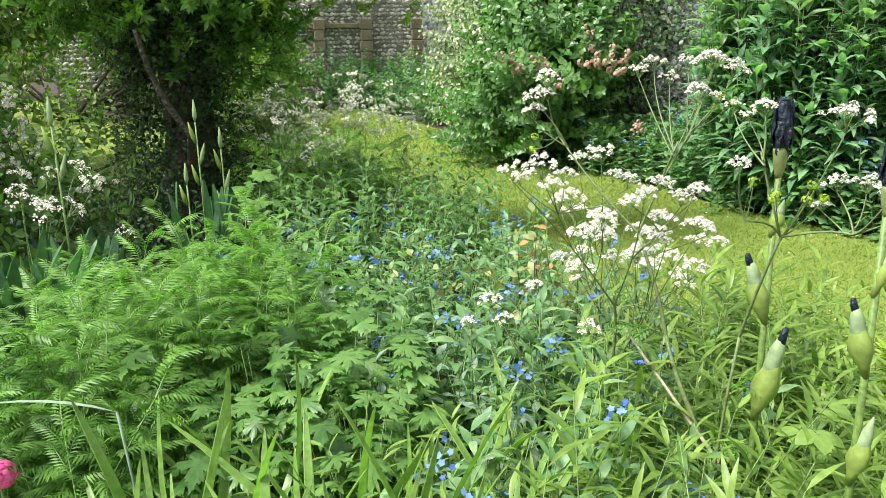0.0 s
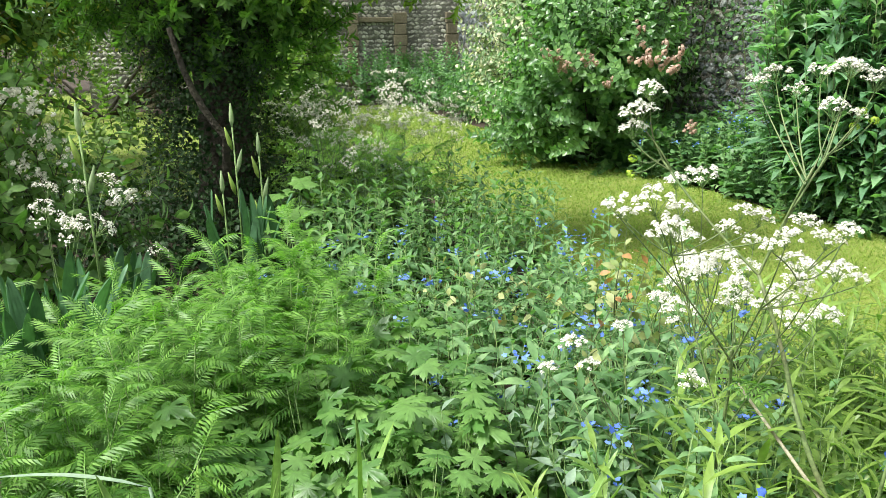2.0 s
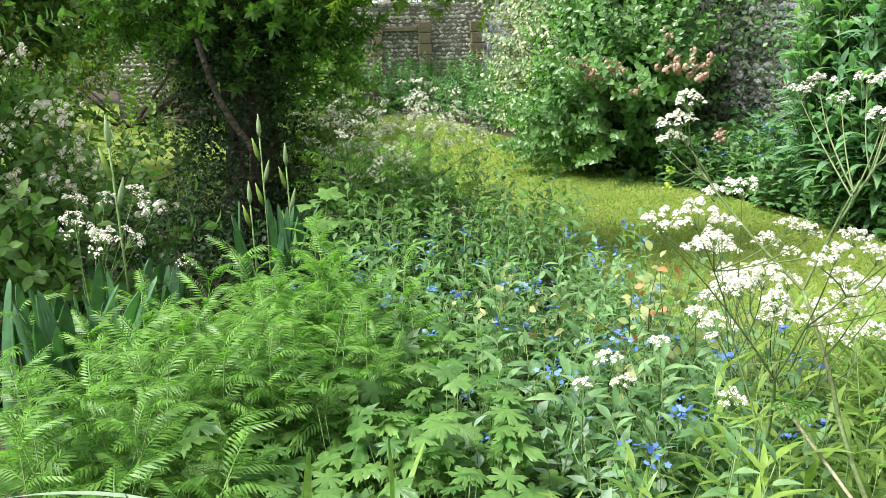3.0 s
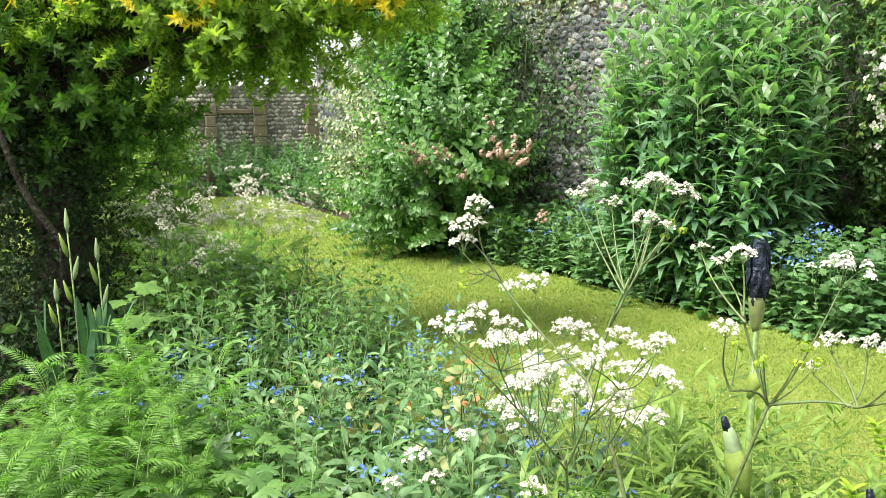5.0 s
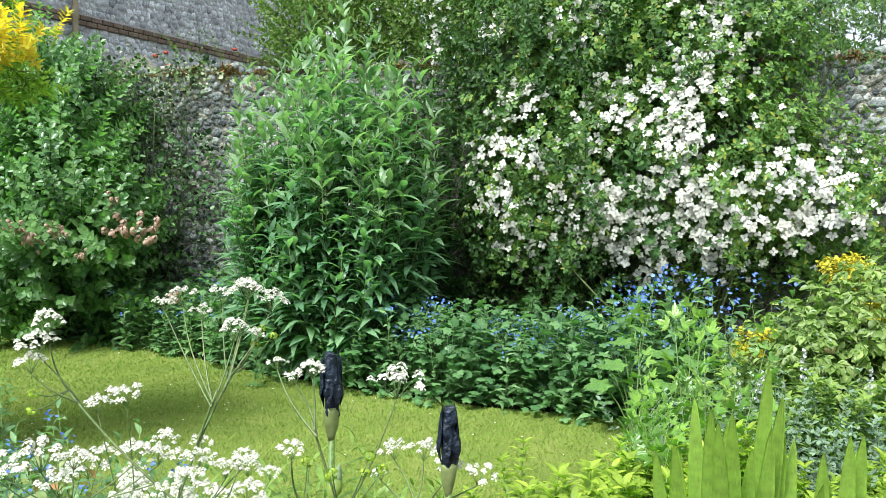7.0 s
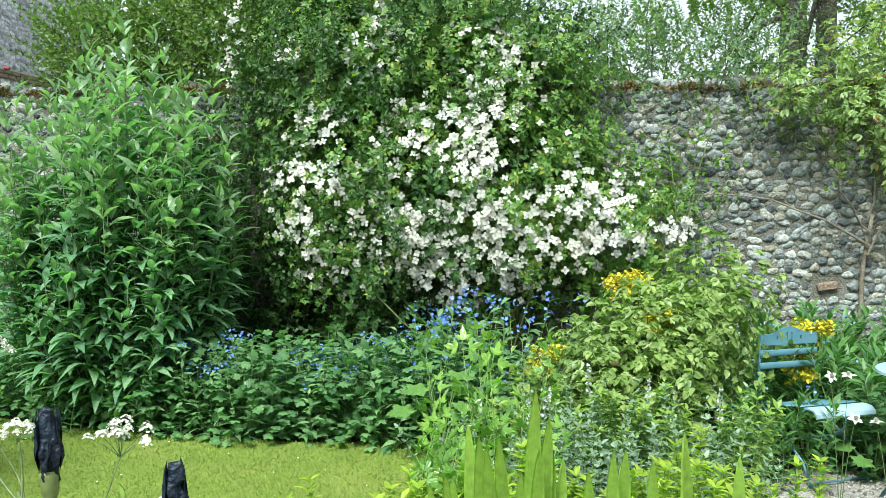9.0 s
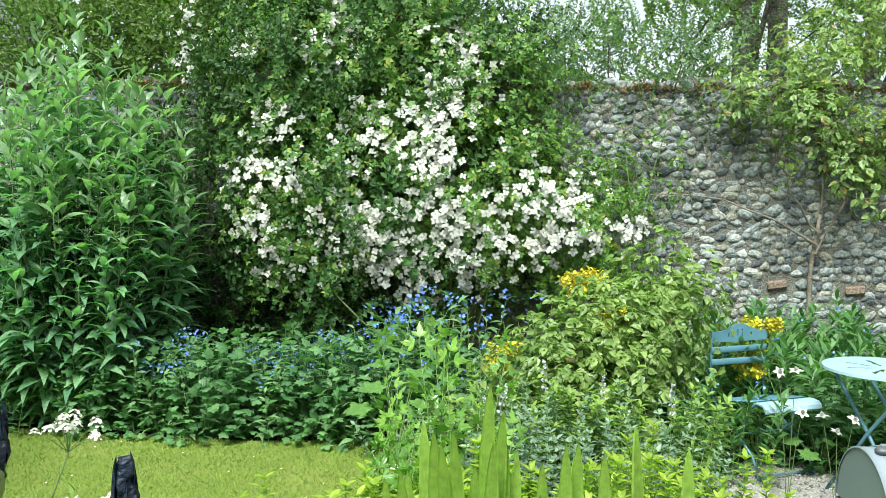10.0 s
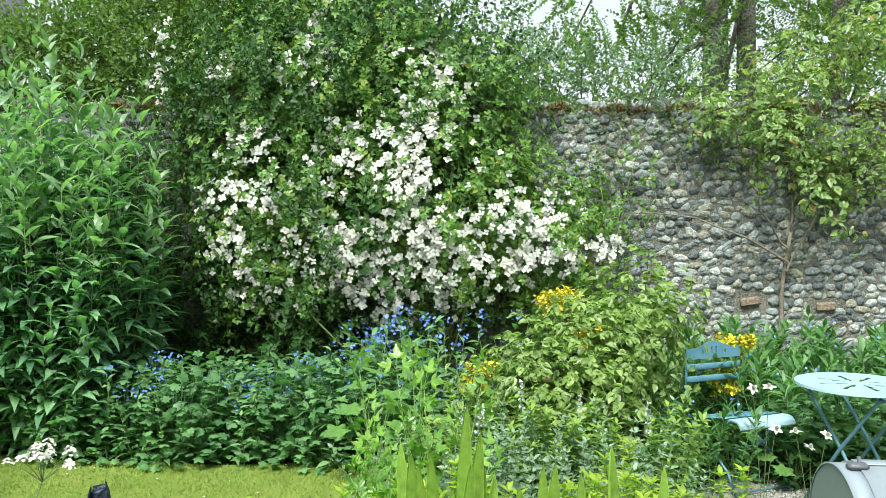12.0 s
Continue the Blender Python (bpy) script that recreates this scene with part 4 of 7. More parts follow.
# red roses on the wall top
rb = on_wall(5.1, -0.35, 2.4)
roses = thing("red_rose", tuple(rb), "red rose blooming above the wall top", "rose")
st, lv = cover(G_IVY, rb + rng.normal(0, 1, (40, 3)) * [0.35, 0.35, 0.12] + [0, 0, 0.15], unit(rng.normal(size=(40, 3)) + [0, 0, 1]), rng.uniform(0.6, 1.0, 40))
part("foliage", join([st, lv]).moved(at=-rb), L_HEDGE, roses)
rose_mesh = to_mesh("bloom", Shape(*(lambda q: (q.v + 0.008 * np.sin(q.v[:, [1, 2, 0]] * 160), q.t, q.q))(lathe([(0.006, -0.02), (0.03, -0.012), (0.04, 0.006), (0.03, 0.022), (0.014, 0.016), (0.004, 0.024)], 11))), RED)
for k in range(9):
    ob = part("bloom", rose_mesh, None, roses)
    ob.scale = (0.7, 0.7, 0.7)
    ob.location = rng.normal(0, 1, 3) * [0.38, 0.38, 0.09] + [0, 0, 0.22]

# ---- clematis ----
tri = trifoliate(0.05)
G_CLEM = [spray(0.38, 5, tri, 2, 1.0, 0.7, 80, 60, 0.1, 90, 0.002, bow=0.2) for _ in range(4)]
CL = on_wall(0.2, 0.35)
# middle of each mass along, out of and up the wall, half-sizes the same way, shoots
VINE = (((0.25, 0.2, 1.5), (1.0, 0.55, 0.85), 620), ((1.4, 0.2, 1.5), (0.65, 0.5, 0.85), 480), ((-0.7, 0.12, 1.3), (0.65, 0.4, 0.5), 330), ((0.5, 0.05, 2.45), (0.8, 0.35, 0.5), 360),
        ((-0.2, 0.0, 2.5), (0.4, 0.3, 0.4), 150), ((1.5, 0.0, 2.6), (0.6, 0.35, 0.55), 240), ((0.6, -0.25, 3.1), (0.8, 0.4, 0.5), 220))


def along_wall(p, d):
    """Places and ways given along, out of and up the wall, in the world."""
    return np.array([on_wall(a, b, z) for a, b, z in p]), np.stack([WT[0] * d[:, 0] - WN[0] * d[:, 1], WT[1] * d[:, 0] - WN[1] * d[:, 1], d[:, 2]], -1)


p, d = blobs(VINE, shell=0.3, lump=0.3, upward=0.1, zmin=0.4)
p, d = along_wall(p[p[:, 1] > -0.3], d[p[:, 1] > -0.3])
st, lv = cover(G_CLEM, p, d, rng.uniform(0.8, 1.25, len(p)))
clem = thing("clematis", tuple(CL), "white-flowered clematis heaped over the flint wall in full bloom", "clematis")
part("stemwork", join([limbs(CL, p[rng.choice(len(p), 30, False)], 0.012, 0.25), st]).moved(at=-CL), TWIG, clem, "thin twining stems")
part("foliage", lv.moved(at=-CL), L_CLEM, clem)


def clematis_flower():
    petal = blade(0.036, [0.011, 0.0145, 0.012], 0.1, 0.14, 0.06)
    out = []
    for k in range(4):
        r = np.array(Euler((radians(12), 0, radians(90 * k + rng.normal(0, 6)))).to_matrix())
        out.append(petal.moved(r, r @ np.array([0, 0.003, 0.002])))
    return join(out)


FLW = [clematis_flower() for _ in range(3)]
EYE = spread(simple_leaf(0.011, 0.0012, 0.1, -0.3), frames_y(np.array([[math.cos(a), math.sin(a), 1.2] for a in np.arange(4) * 1.57]), np.array([0, 0, 1.0])), np.zeros((4, 3)), np.ones(4))
flower_mesh = [to_mesh("flower", join([f, EYE]), PETAL) for f in FLW]
view = -np.array([WN[0], WN[1], 0]) + [0, 0, 0.15]
# flowers hang in drifts on the vine's face: middle along and up the wall, half-widths, share
DRIFTS = ((1.58, 2.15, 0.16, 0.14, 1.0), (1.55, 1.72, 0.36, 0.13, 1.1), (1.55, 1.06, 0.11, 0.13, 0.6), (1.65, 1.38, 0.22, 0.12, 0.6), (0.9, 2.1, 0.25, 0.2, 0.8), (0.75, 1.3, 0.42, 0.2, 2.4),
          (0.65, 1.0, 0.40, 0.14, 1.5), (0.45, 2.05, 0.26, 0.14, 1.2), (0.28, 1.76, 0.14, 0.22, 0.9), (0.12, 1.42, 0.30, 0.2, 1.8), (0.02, 1.08, 0.28, 0.16, 1.1), (0.1, 2.55, 0.2, 0.22, 1.3))
STRAYS = ((0.2, 2.27, 0.2, 0.13, 0.7), (1.25, 2.6, 0.12, 0.16, 0.5), (1.07, 2.95, 0.1, 0.28, 0.6), (1.84, 2.76, 0.12, 0.12, 0.3), (2.4, 2.8, 0.07, 0.26, 0.45), (0.25, 2.9, 0.2, 0.07, 0.35),
          (-0.6, 1.56, 0.27, 0.22, 1.6), (-0.46, 1.22, 0.25, 0.14, 0.8), (-0.85, 1.24, 0.3, 0.09, 0.6), (-1.22, 1.33, 0.18, 0.06, 0.3), (0.5, 0.78, 0.6, 0.1, 0.7), (0.5, 1.6, 1.1, 0.6, 0.9))


def vine_front(s, z):
    """How far the vine stands out of the wall there."""
    best = 0.12
    for c, r, _ in VINE:
        e = 1 - ((s - c[0]) / r[0]) ** 2 - ((z - c[2]) / r[2]) ** 2
        if e > 0:
            best = max(best, c[1] + r[1] * math.sqrt(e) + 0.2)
    return best


cand, cd = [], []
for s0, z0, rs_, rz_, share in DRIFTS + STRAYS:
    for _ in range(int(92 * share)):
        s, z = s0 + rng.normal(0, 0.68) * rs_, z0 + rng.normal(0, 0.68) * rz_
        if z > 0.45 and noise.noise(Vector((s * 7, z * 7, 2.0))) > -0.28:
            h = 0.05
            f = vine_front(s, z)
            cand.append(on_wall(s, f + rng.uniform(-0.1, 0.1), z))
            slope = np.array([vine_front(s - h, z) - vine_front(s + h, z), vine_front(s, z - h) - vine_front(s, z + h)]).clip(-0.1, 0.1) / (2 * h)
            cd.append(np.array([*(-WN), 0]) + 0.7 * slope[0] * np.array([*WT, 0]) + np.array([0, 0, 0.7 * slope[1]]))
cand, cd = np.array(cand), unit(np.array(cd))
dirs = unit(cd * 0.7 + view * 0.6 + [0, 0, 0.25] + rng.normal(0, 0.28, (len(cand), 3)))
mats = frames_z(dirs)
nearest = np.argsort(np.hypot(cand[:, 0], cand[:, 1]))
for i in nearest[:300]:
    ob = part("flower", flower_mesh[i % 3], None, clem)
    s = rng.uniform(0.68, 1.02)
    ob.matrix_basis = Matrix([[*(mats[i][r] * s), (cand[i] - CL)[r]] for r in range(3)] + [[0, 0, 0, 1]])
far = nearest[300:]
tagged(part("blossom", join([spread(FLW[k], mats[far[k::3]], cand[far[k::3]], rng.uniform(0.68, 1.02, len(far[k::3]))) for k in range(3)]).moved(at=-CL), PETAL, clem), "white four-petalled flowers", "", "", "stuff")

# climbing rose on the right of the wall, with a bare woody stem
G_ROSE = [spray(0.36, 6, pinnate(0.11, 2, 0.06, 0.3, 75, 0.45), 1, 1.0, 0.8, 70, 50, 0.1, 137, 0.003, bow=0.15) for _ in range(4)]
rs = on_wall(-2.72, 0.1)
items = [(on_wall(-2.75, 0.14, 2.1), (0.5, 0.16, 0.24), 50), (on_wall(-3.35, 0.16, 1.95), (0.45, 0.16, 0.32), 52), (on_wall(-2.25, 0.1, 2.3), (0.3, 0.15, 0.2), 26), (on_wall(-2.9, 0.0, 2.6), (0.5, 0.25, 0.25), 36), (on_wall(-3.6, 0.1, 2.9), (0.5, 0.3, 0.4), 40), (on_wall(-3.05, 0.12, 1.65), (0.2, 0.12, 0.14), 14)]
p, d = blobs(items, shell=0.4, lump=0.3, upward=0.6)
st, lv = cover(G_ROSE, p, d, rng.uniform(0.8, 1.2, len(p)))
climb = thing("climbing_rose", tuple(rs), "climbing rose with a bare woody stem on the flint wall", "climber")
top = on_wall(-2.80, 0.08, 1.45)
wood = [tube(arc(rs, top, 0, 9, (0.04, 0.03, 0)) + rng.normal(0, 0.008, (9, 3)), np.linspace(0.024, 0.015, 9), 7)]
for at, q, bow in ((0.9, on_wall(-3.5, 0.12, 2.2), 0.2), (1.1, on_wall(-2.35, 0.1, 2.2), -0.12), (1.0, on_wall(-1.3, 0.05, 1.6), 0.15), (1.2, on_wall(-2.95, 0.1, 2.6), 0.0)):
    pts = arc(on_wall(-2.79, 0.08, at + 0.2), q, bow, 9, (0, 0, 0)) + rng.normal(0, 0.012, (9, 3))
    part("woody_branch", tube(pts, np.linspace(0.011, 0.004, 9), 5).moved(at=-rs), PALEBARK, climb)
part("woody_stem", join(wood).moved(at=-rs), PALEBARK, climb, "grey-brown woody stem")
part("new_growth", st.moved(at=-rs), TWIG, climb)
part("foliage", lv.moved(at=-rs), L_CLIMB, climb)

# ---- the ivy-clad evergreen tree by the beds ----
TB = (-0.95, 4.95, 0.0)
ell = simple_leaf(0.045, 0.0085, 0.2, 0.2)
G_CROWN = [spray(0.2, 9, ell, 3, 0.8, 1.1, 80, 40, 0.25, 60, 0.0025, jitter=0.4) for _ in range(5)]
items = [((-0.95, 4.95, 1.64), (0.62, 0.45, 0.27), 400), ((-0.5, 5.0, 1.3), (0.2, 0.2, 0.3), 110), ((-0.95, 5.05, 1.25), (0.22, 0.18, 0.22), 80), ((-1.35, 4.85, 1.52), (0.25, 0.25, 0.14), 60)]
p, d = blobs(items, shell=0.5, lump=0.35, upward=0.35)
st, lv = cover(G_CROWN, p, d, rng.uniform(0.8, 1.3, len(p)))
tree1 = thing("evergreen_tree", TB, "low spreading evergreen tree with an ivy-clad trunk", "tree")
tb = np.array(TB)
trunk = [tube(arc(TB, (-0.95, 5.0, 1.5), 0, 7, (0.06, 0.05, 0)), np.linspace(0.19, 0.13, 7), 10)]
branch = [tube(arc((-0.84, 4.55, 0.79), (-1.07, 4.52, 1.36), 0, 7, (-0.03, 0.0, -0.03)), np.linspace(0.019, 0.015, 7), 8), tube(arc((-0.84, 4.55, 0.79), (-0.9, 4.88, 0.25), 0, 5), np.linspace(0.019, 0.04, 5), 8)]
for q in p[rng.choice(len(p), 24, False)]:
    branch.append(tube(arc((-0.93, 4.97, rng.uniform(1.0, 1.6)), q, 0.05, 6, rng.normal(0, 0.1, 3)), np.linspace(0.03, 0.006, 6), 5))
part("trunk", join(trunk).moved(at=-tb), BARK, tree1, "dark ridged trunk")
part("branchwork", join(branch + [st]).moved(at=-tb), BARK, tree1, "brown bare branches")
# low foliage round the trunk: the tone with shade painted in
part("crown", lv.moved(at=-tb), L_CROWNSHADE, tree1)
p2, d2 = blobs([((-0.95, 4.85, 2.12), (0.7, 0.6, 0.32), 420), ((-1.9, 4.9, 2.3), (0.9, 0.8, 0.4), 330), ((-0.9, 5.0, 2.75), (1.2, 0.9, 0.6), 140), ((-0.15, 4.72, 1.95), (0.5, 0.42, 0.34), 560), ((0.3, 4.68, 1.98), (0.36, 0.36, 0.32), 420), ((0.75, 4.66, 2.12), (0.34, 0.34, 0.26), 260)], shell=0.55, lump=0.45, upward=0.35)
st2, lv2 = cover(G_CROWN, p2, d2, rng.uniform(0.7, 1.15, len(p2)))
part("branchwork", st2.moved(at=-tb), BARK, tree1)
# upper and outer foliage: the same leaf, brightened in colour as if lit
part("crown", lv2.moved(at=-tb), L_CROWNLIT, tree1, "outer yellow-green foliage with sunlight put into its colour")
branch2 = join([tube(arc((-0.9, 4.95, 1.45), q, 0.12, 7, rng.normal(0, 0.06, 3)), np.linspace(0.025, 0.005, 7), 5) for q in p2[rng.choice(len(p2), 44, False)]])
part("branchwork", branch2.moved(at=-tb), BARK, tree1)
p = np.concatenate([p, p2])
# young golden shoots in a few patches
spots = np.array([(0.70, 4.32, 1.93), (0.86, 4.3, 1.97), (0.48, 4.34, 1.98), (-0.14, 4.36, 1.84), (-0.84, 4.3, 1.9), (-0.3, 4.3, 1.98)])
gold = np.concatenate([q + rng.normal(0, 1, (k, 3)) * [0.10, 0.08, 0.055] for q, k in zip(spots, (26, 22, 14, 9, 7, 7))])
st, lv = cover(G_CROWN, gold + [0, -0.05, 0.05], unit(rng.normal(0, 0.5, (len(gold), 3)) + [0, -0.4, 0.8]), rng.uniform(0.7, 1.2, len(gold)))
part("golden_growth", join([st, lv]).moved(at=-tb), L_CROWNGOLD, tree1, "golden yellow young shoots")
n = 1500
a, z = rng.uniform(0, 2 * np.pi, n), rng.uniform(0.0, 1.5, n)
rr = 0.15 + 0.06 * rng.uniform(size=n)
ip = np.stack([-0.95 + rr * 1.25 * np.cos(a), 4.95 + rr * np.sin(a), z], -1)
iv, il = cover(G_IVY, ip, unit(np.stack([np.cos(a), np.sin(a), rng.normal(0.2, 0.4, n)], -1)), rng.uniform(0.4, 0.8, n))
ivy_t = thing("ivy", TB, "dark ivy wrapped round the tree trunk", "ivy")
part("stemwork", iv.moved(at=-tb), BARK, ivy_t)
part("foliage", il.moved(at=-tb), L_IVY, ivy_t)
# ivy carpet under the tree
n = 1100
ip = np.stack([rng.uniform(-2.6, 0.0, n), rng.uniform(3.7, 6.3, n), rng.uniform(0.02, 0.22, n)], -1)
iv, il = cover(G_IVY, ip, unit(rng.normal(0, 0.5, (n, 3)) + [0, -0.2, 0.6]), rng.uniform(0.8, 1.4, n))
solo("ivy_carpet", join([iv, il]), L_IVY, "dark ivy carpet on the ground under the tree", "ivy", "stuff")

# hedges and bushes beyond the tree
shrub("light_hedge", (-3.3, 8.6, 0), [((-6.4, 17.6, 1.4), (3.0, 0.7, 1.4), 620), ((-4.0, 8.2, 1.3), (0.7, 0.8, 1.1), 420), ((-3.6, 7.2, 2.3), (0.7, 0.7, 0.6), 240), ((-2.6, 8.4, 1.75), (0.9, 0.5, 0.42), 330), ((-3.0, 8.0, 1.1), (0.3, 0.3, 0.6), 60)],
      G_OV, leaf_mat("hedge_light_leaf", (0.085, 0.16, 0.04), (0.24, 0.32, 0.085), 0.45, 0.33, (0.8, 1.1, 0.45), (0.42, 0.42, 0.08), 0.12), "light green and yellowish shrubbery beyond the tree", "shrubbery", (0.8, 1.3), 0.02)
shrub("thin_hedge", (-2.2, 6.6, 0), [((-1.9, 6.6, 0.35), (0.8, 0.3, 0.3), 60), ((-2.9, 6.4, 0.5), (0.5, 0.4, 0.5), 70)], G_OV, L_HEDGE, "thin straggling hedge in front of the far lawn", "hedge", (0.7, 1.1), 0.01)
shrub("far_shrubbery", (-3.5, 12.8, 0), [((-4.5, 12.8, 1.2), (1.8, 0.6, 1.3), 260), ((-2.0, 13.2, 0.9), (1.6, 0.5, 0.9), 240), ((-2.5, 12.6, 2.4), (1.6, 0.8, 1.0), 240), ((0.2, 13.9, 2.75), (1.6, 0.4, 0.4), 160), ((0.4, 15.6, 2.4), (2.4, 0.5, 1.1), 420)], G_FAR, L_HEDGE, "mixed green shrubs along the far wall", "shrubbery", (0.7, 1.1), 0.03)
shrub("feathery_bush", (0.0, 8.5, 0), [((-0.75, 8.0, 0.55), (0.4, 0.6, 0.55), 190), ((-0.75, 10.8, 0.8), (0.5, 0.9, 0.8), 240), ((-0.75, 6.6, 0.5), (0.35, 0.4, 0.45), 130)], G_OV, L_HEDGE, "light green bushy growth beside the grass path", "bush", (0.7, 1.1), 0.012)
far_ferns = [((1.65, 13.0, 0.3), (0.45, 0.6, 0.4), 150), ((1.95, 11.5, 0.35), (0.35, 0.9, 0.4), 200), ((0.4, 14.0, 0.3), (1.4, 0.3, 0.4), 240), ((2.3, 10.0, 0.35), (0.4, 0.7, 0.4), 190)]
shrub("leafy_border", (2.0, 11.5, 0), far_ferns, G_OV, L_LOW, "low leafy border plants at the foot of the far wall", "border plants", (0.6, 1.0), 0.006)

# ---- left: shrub with white flower heads, seen past the beds ----
lw, p, d = shrub("white_flowering_shrub", (-1.75, 3.2, 0), [((-1.8, 3.25, 0.75), (0.34, 0.32, 0.5), 190), ((-2.0, 3.35, 1.3), (0.40, 0.34, 0.36), 130), ((-1.42, 3.35, 0.5), (0.26, 0.24, 0.3), 80)],
                 [spray(0.28, 6, blade(0.075, [0.015, 0.017], 0.25, 0.25), 2, 1.0, 0.8, 75, 45, 0.2, 90, 0.003) for _ in range(4)], leaf_mat("white_shrub_leaf", (0.075, 0.15, 0.03), (0.17, 0.26, 0.06), 0.4, 0.28), "green shrub with domed white flower heads", "shrub", (0.8, 1.15), 0.012)
wf_mesh = [to_mesh("flower_head", cluster(rng.uniform(0.012, 0.018), 15, 0.011), FLORET) for _ in range(3)]
for x, y, z, s in ((-1.44, 3.17, 1.15, 0.9), (-1.38, 3.18, 1.14, 0.9), (-1.33, 3.2, 1.11, 0.8), (-1.32, 3.2, 0.98, 0.9), (-1.27, 3.21, 0.95, 0.8), (-1.41, 3.17, 0.91, 0.9), (-1.36, 3.18, 0.87, 0.8), (-1.55, 3.1, 0.92, 1.0), (-1.52, 3.12, 1.06, 0.8), (-1.5, 3.13, 0.83, 0.9), (-1.08, 3.27, 0.76, 0.9), (-1.47, 3.15, 1.33, 0.8)):
    for _ in range(12):
        ob = part("flower_head", wf_mesh[int(rng.integers(3))], None, lw, "domed white floret cluster")
        ob.location = np.array((x + 1.75, y - 3.2, z)) + rng.normal(0, 1, 3) * [0.03, 0.03, 0.022]
        ob.scale = (s, s, s)

# ---- umbels ----
star = Shape([(0, 0, -0.08)] + [(0.46 * math.cos(k * math.pi / 2.5), 0.46 * math.sin(k * math.pi / 2.5), 0.05 * (k % 2)) for k in range(5)], [(0, k + 1, (k + 1) % 5 + 1) for k in range(5)])
star_far = Shape([(-0.4, -0.4, 0), (0.4, -0.4, 0), (0.4, 0.4, 0.05), (-0.4, 0.4, 0)], (), [(0, 1, 2, 3)])


def umbel(radius, rays=11, florets=16, near=True, cup=0.35):
    """A white umbel on +z: its rays, and the florets of its small heads."""
    st, fl = [], []
    for k in range(rays):
        a = k * 2.399 + rng.normal(0, 0.2)
        r = radius * math.sqrt((k + 0.4) / rays) * rng.uniform(0.85, 1.1)
        h = radius * (1.1 - 0.5 * (r / radius) ** 2) + rng.normal(0, 0.11) * radius
        tip = np.array([r * math.cos(a), r * math.sin(a), h])
        st.append(tube(arc((0, 0, 0), tip, 0.06 * radius, 3), [0.0009, 0.0007, 0.0006], 3))
        m = florets
        pr = radius * 0.205 * rng.uniform(0.75, 1.25)
        b = np.arange(m) * 2.399
        q = np.sqrt((np.arange(m) + 0.5) / m)
        pos = tip + np.stack([pr * q * np.cos(b), pr * q * np.sin(b), pr * (0.85 - 0.95 * q * q) + rng.normal(0, 0.16 * pr, m)], -1)
        dirs = np.stack([q * np.cos(b) * 1.3, q * np.sin(b) * 1.3, np.ones(m)], -1) + rng.normal(0, 0.35, (m, 3))
        fl.append(spread(star if near else star_far, frames_z(dirs), pos, rng.uniform(0.8, 1.2, m) * pr * 0.68))
    return join(st), join(fl)


UMB = [umbel(0.05, int(rng.integers(10, 15)), 20) for _ in range(5)]
UMB_ST = [to_mesh("rays", u[0], STALK) for u in UMB]
UMB_FL = [to_mesh("florets", u[1], FLORET) for u in UMB]
UMBF = [umbel(0.05, 10, 9, False) for _ in range(3)]


def add_umbel(parent, at, radius, way):
    k = int(rng.integers(len(UMB)))
    u = part("umbel", UMB_ST[k], None, parent)
    r = frames_z(np.array([way]))[0] * (radius / 0.05)
    u.matrix_basis = Matrix([[*r[i], at[i]] for i in range(3)] + [[0, 0, 0, 1]])
    part("florets", UMB_FL[k], None, u, "flat head of tiny white florets")


def feather_leaf(size):
    """A finely cut leaf: side feathers along a midrib."""
    f = pinnate(1.0, 5, 0.3, 0.2, 60, 0.2, True)
    n = 9
    s = np.array([0.3, 0.3, 0.5, 0.5, 0.68, 0.68, 0.84, 0.84, 1.0])
    side = np.array([-1, 1] * 4 + [0])
    d = np.stack([side * 0.85, 0.55 + 0 * s, -0.15 + 0 * s], -1)
    return join([spread(f, frames_y(d, np.array([0, 0.1, 1.0])), np.stack([0 * s, s, -0.15 * s * s], -1) * size, size * 0.42 * (1.2 - 0.7 * s)), tube([(0, 0, 0), (0, size * 0.5, -0.03 * size), (0, size, -0.15 * size)], 0.0018, 3)])


FEATHER = feather_leaf(0.12)


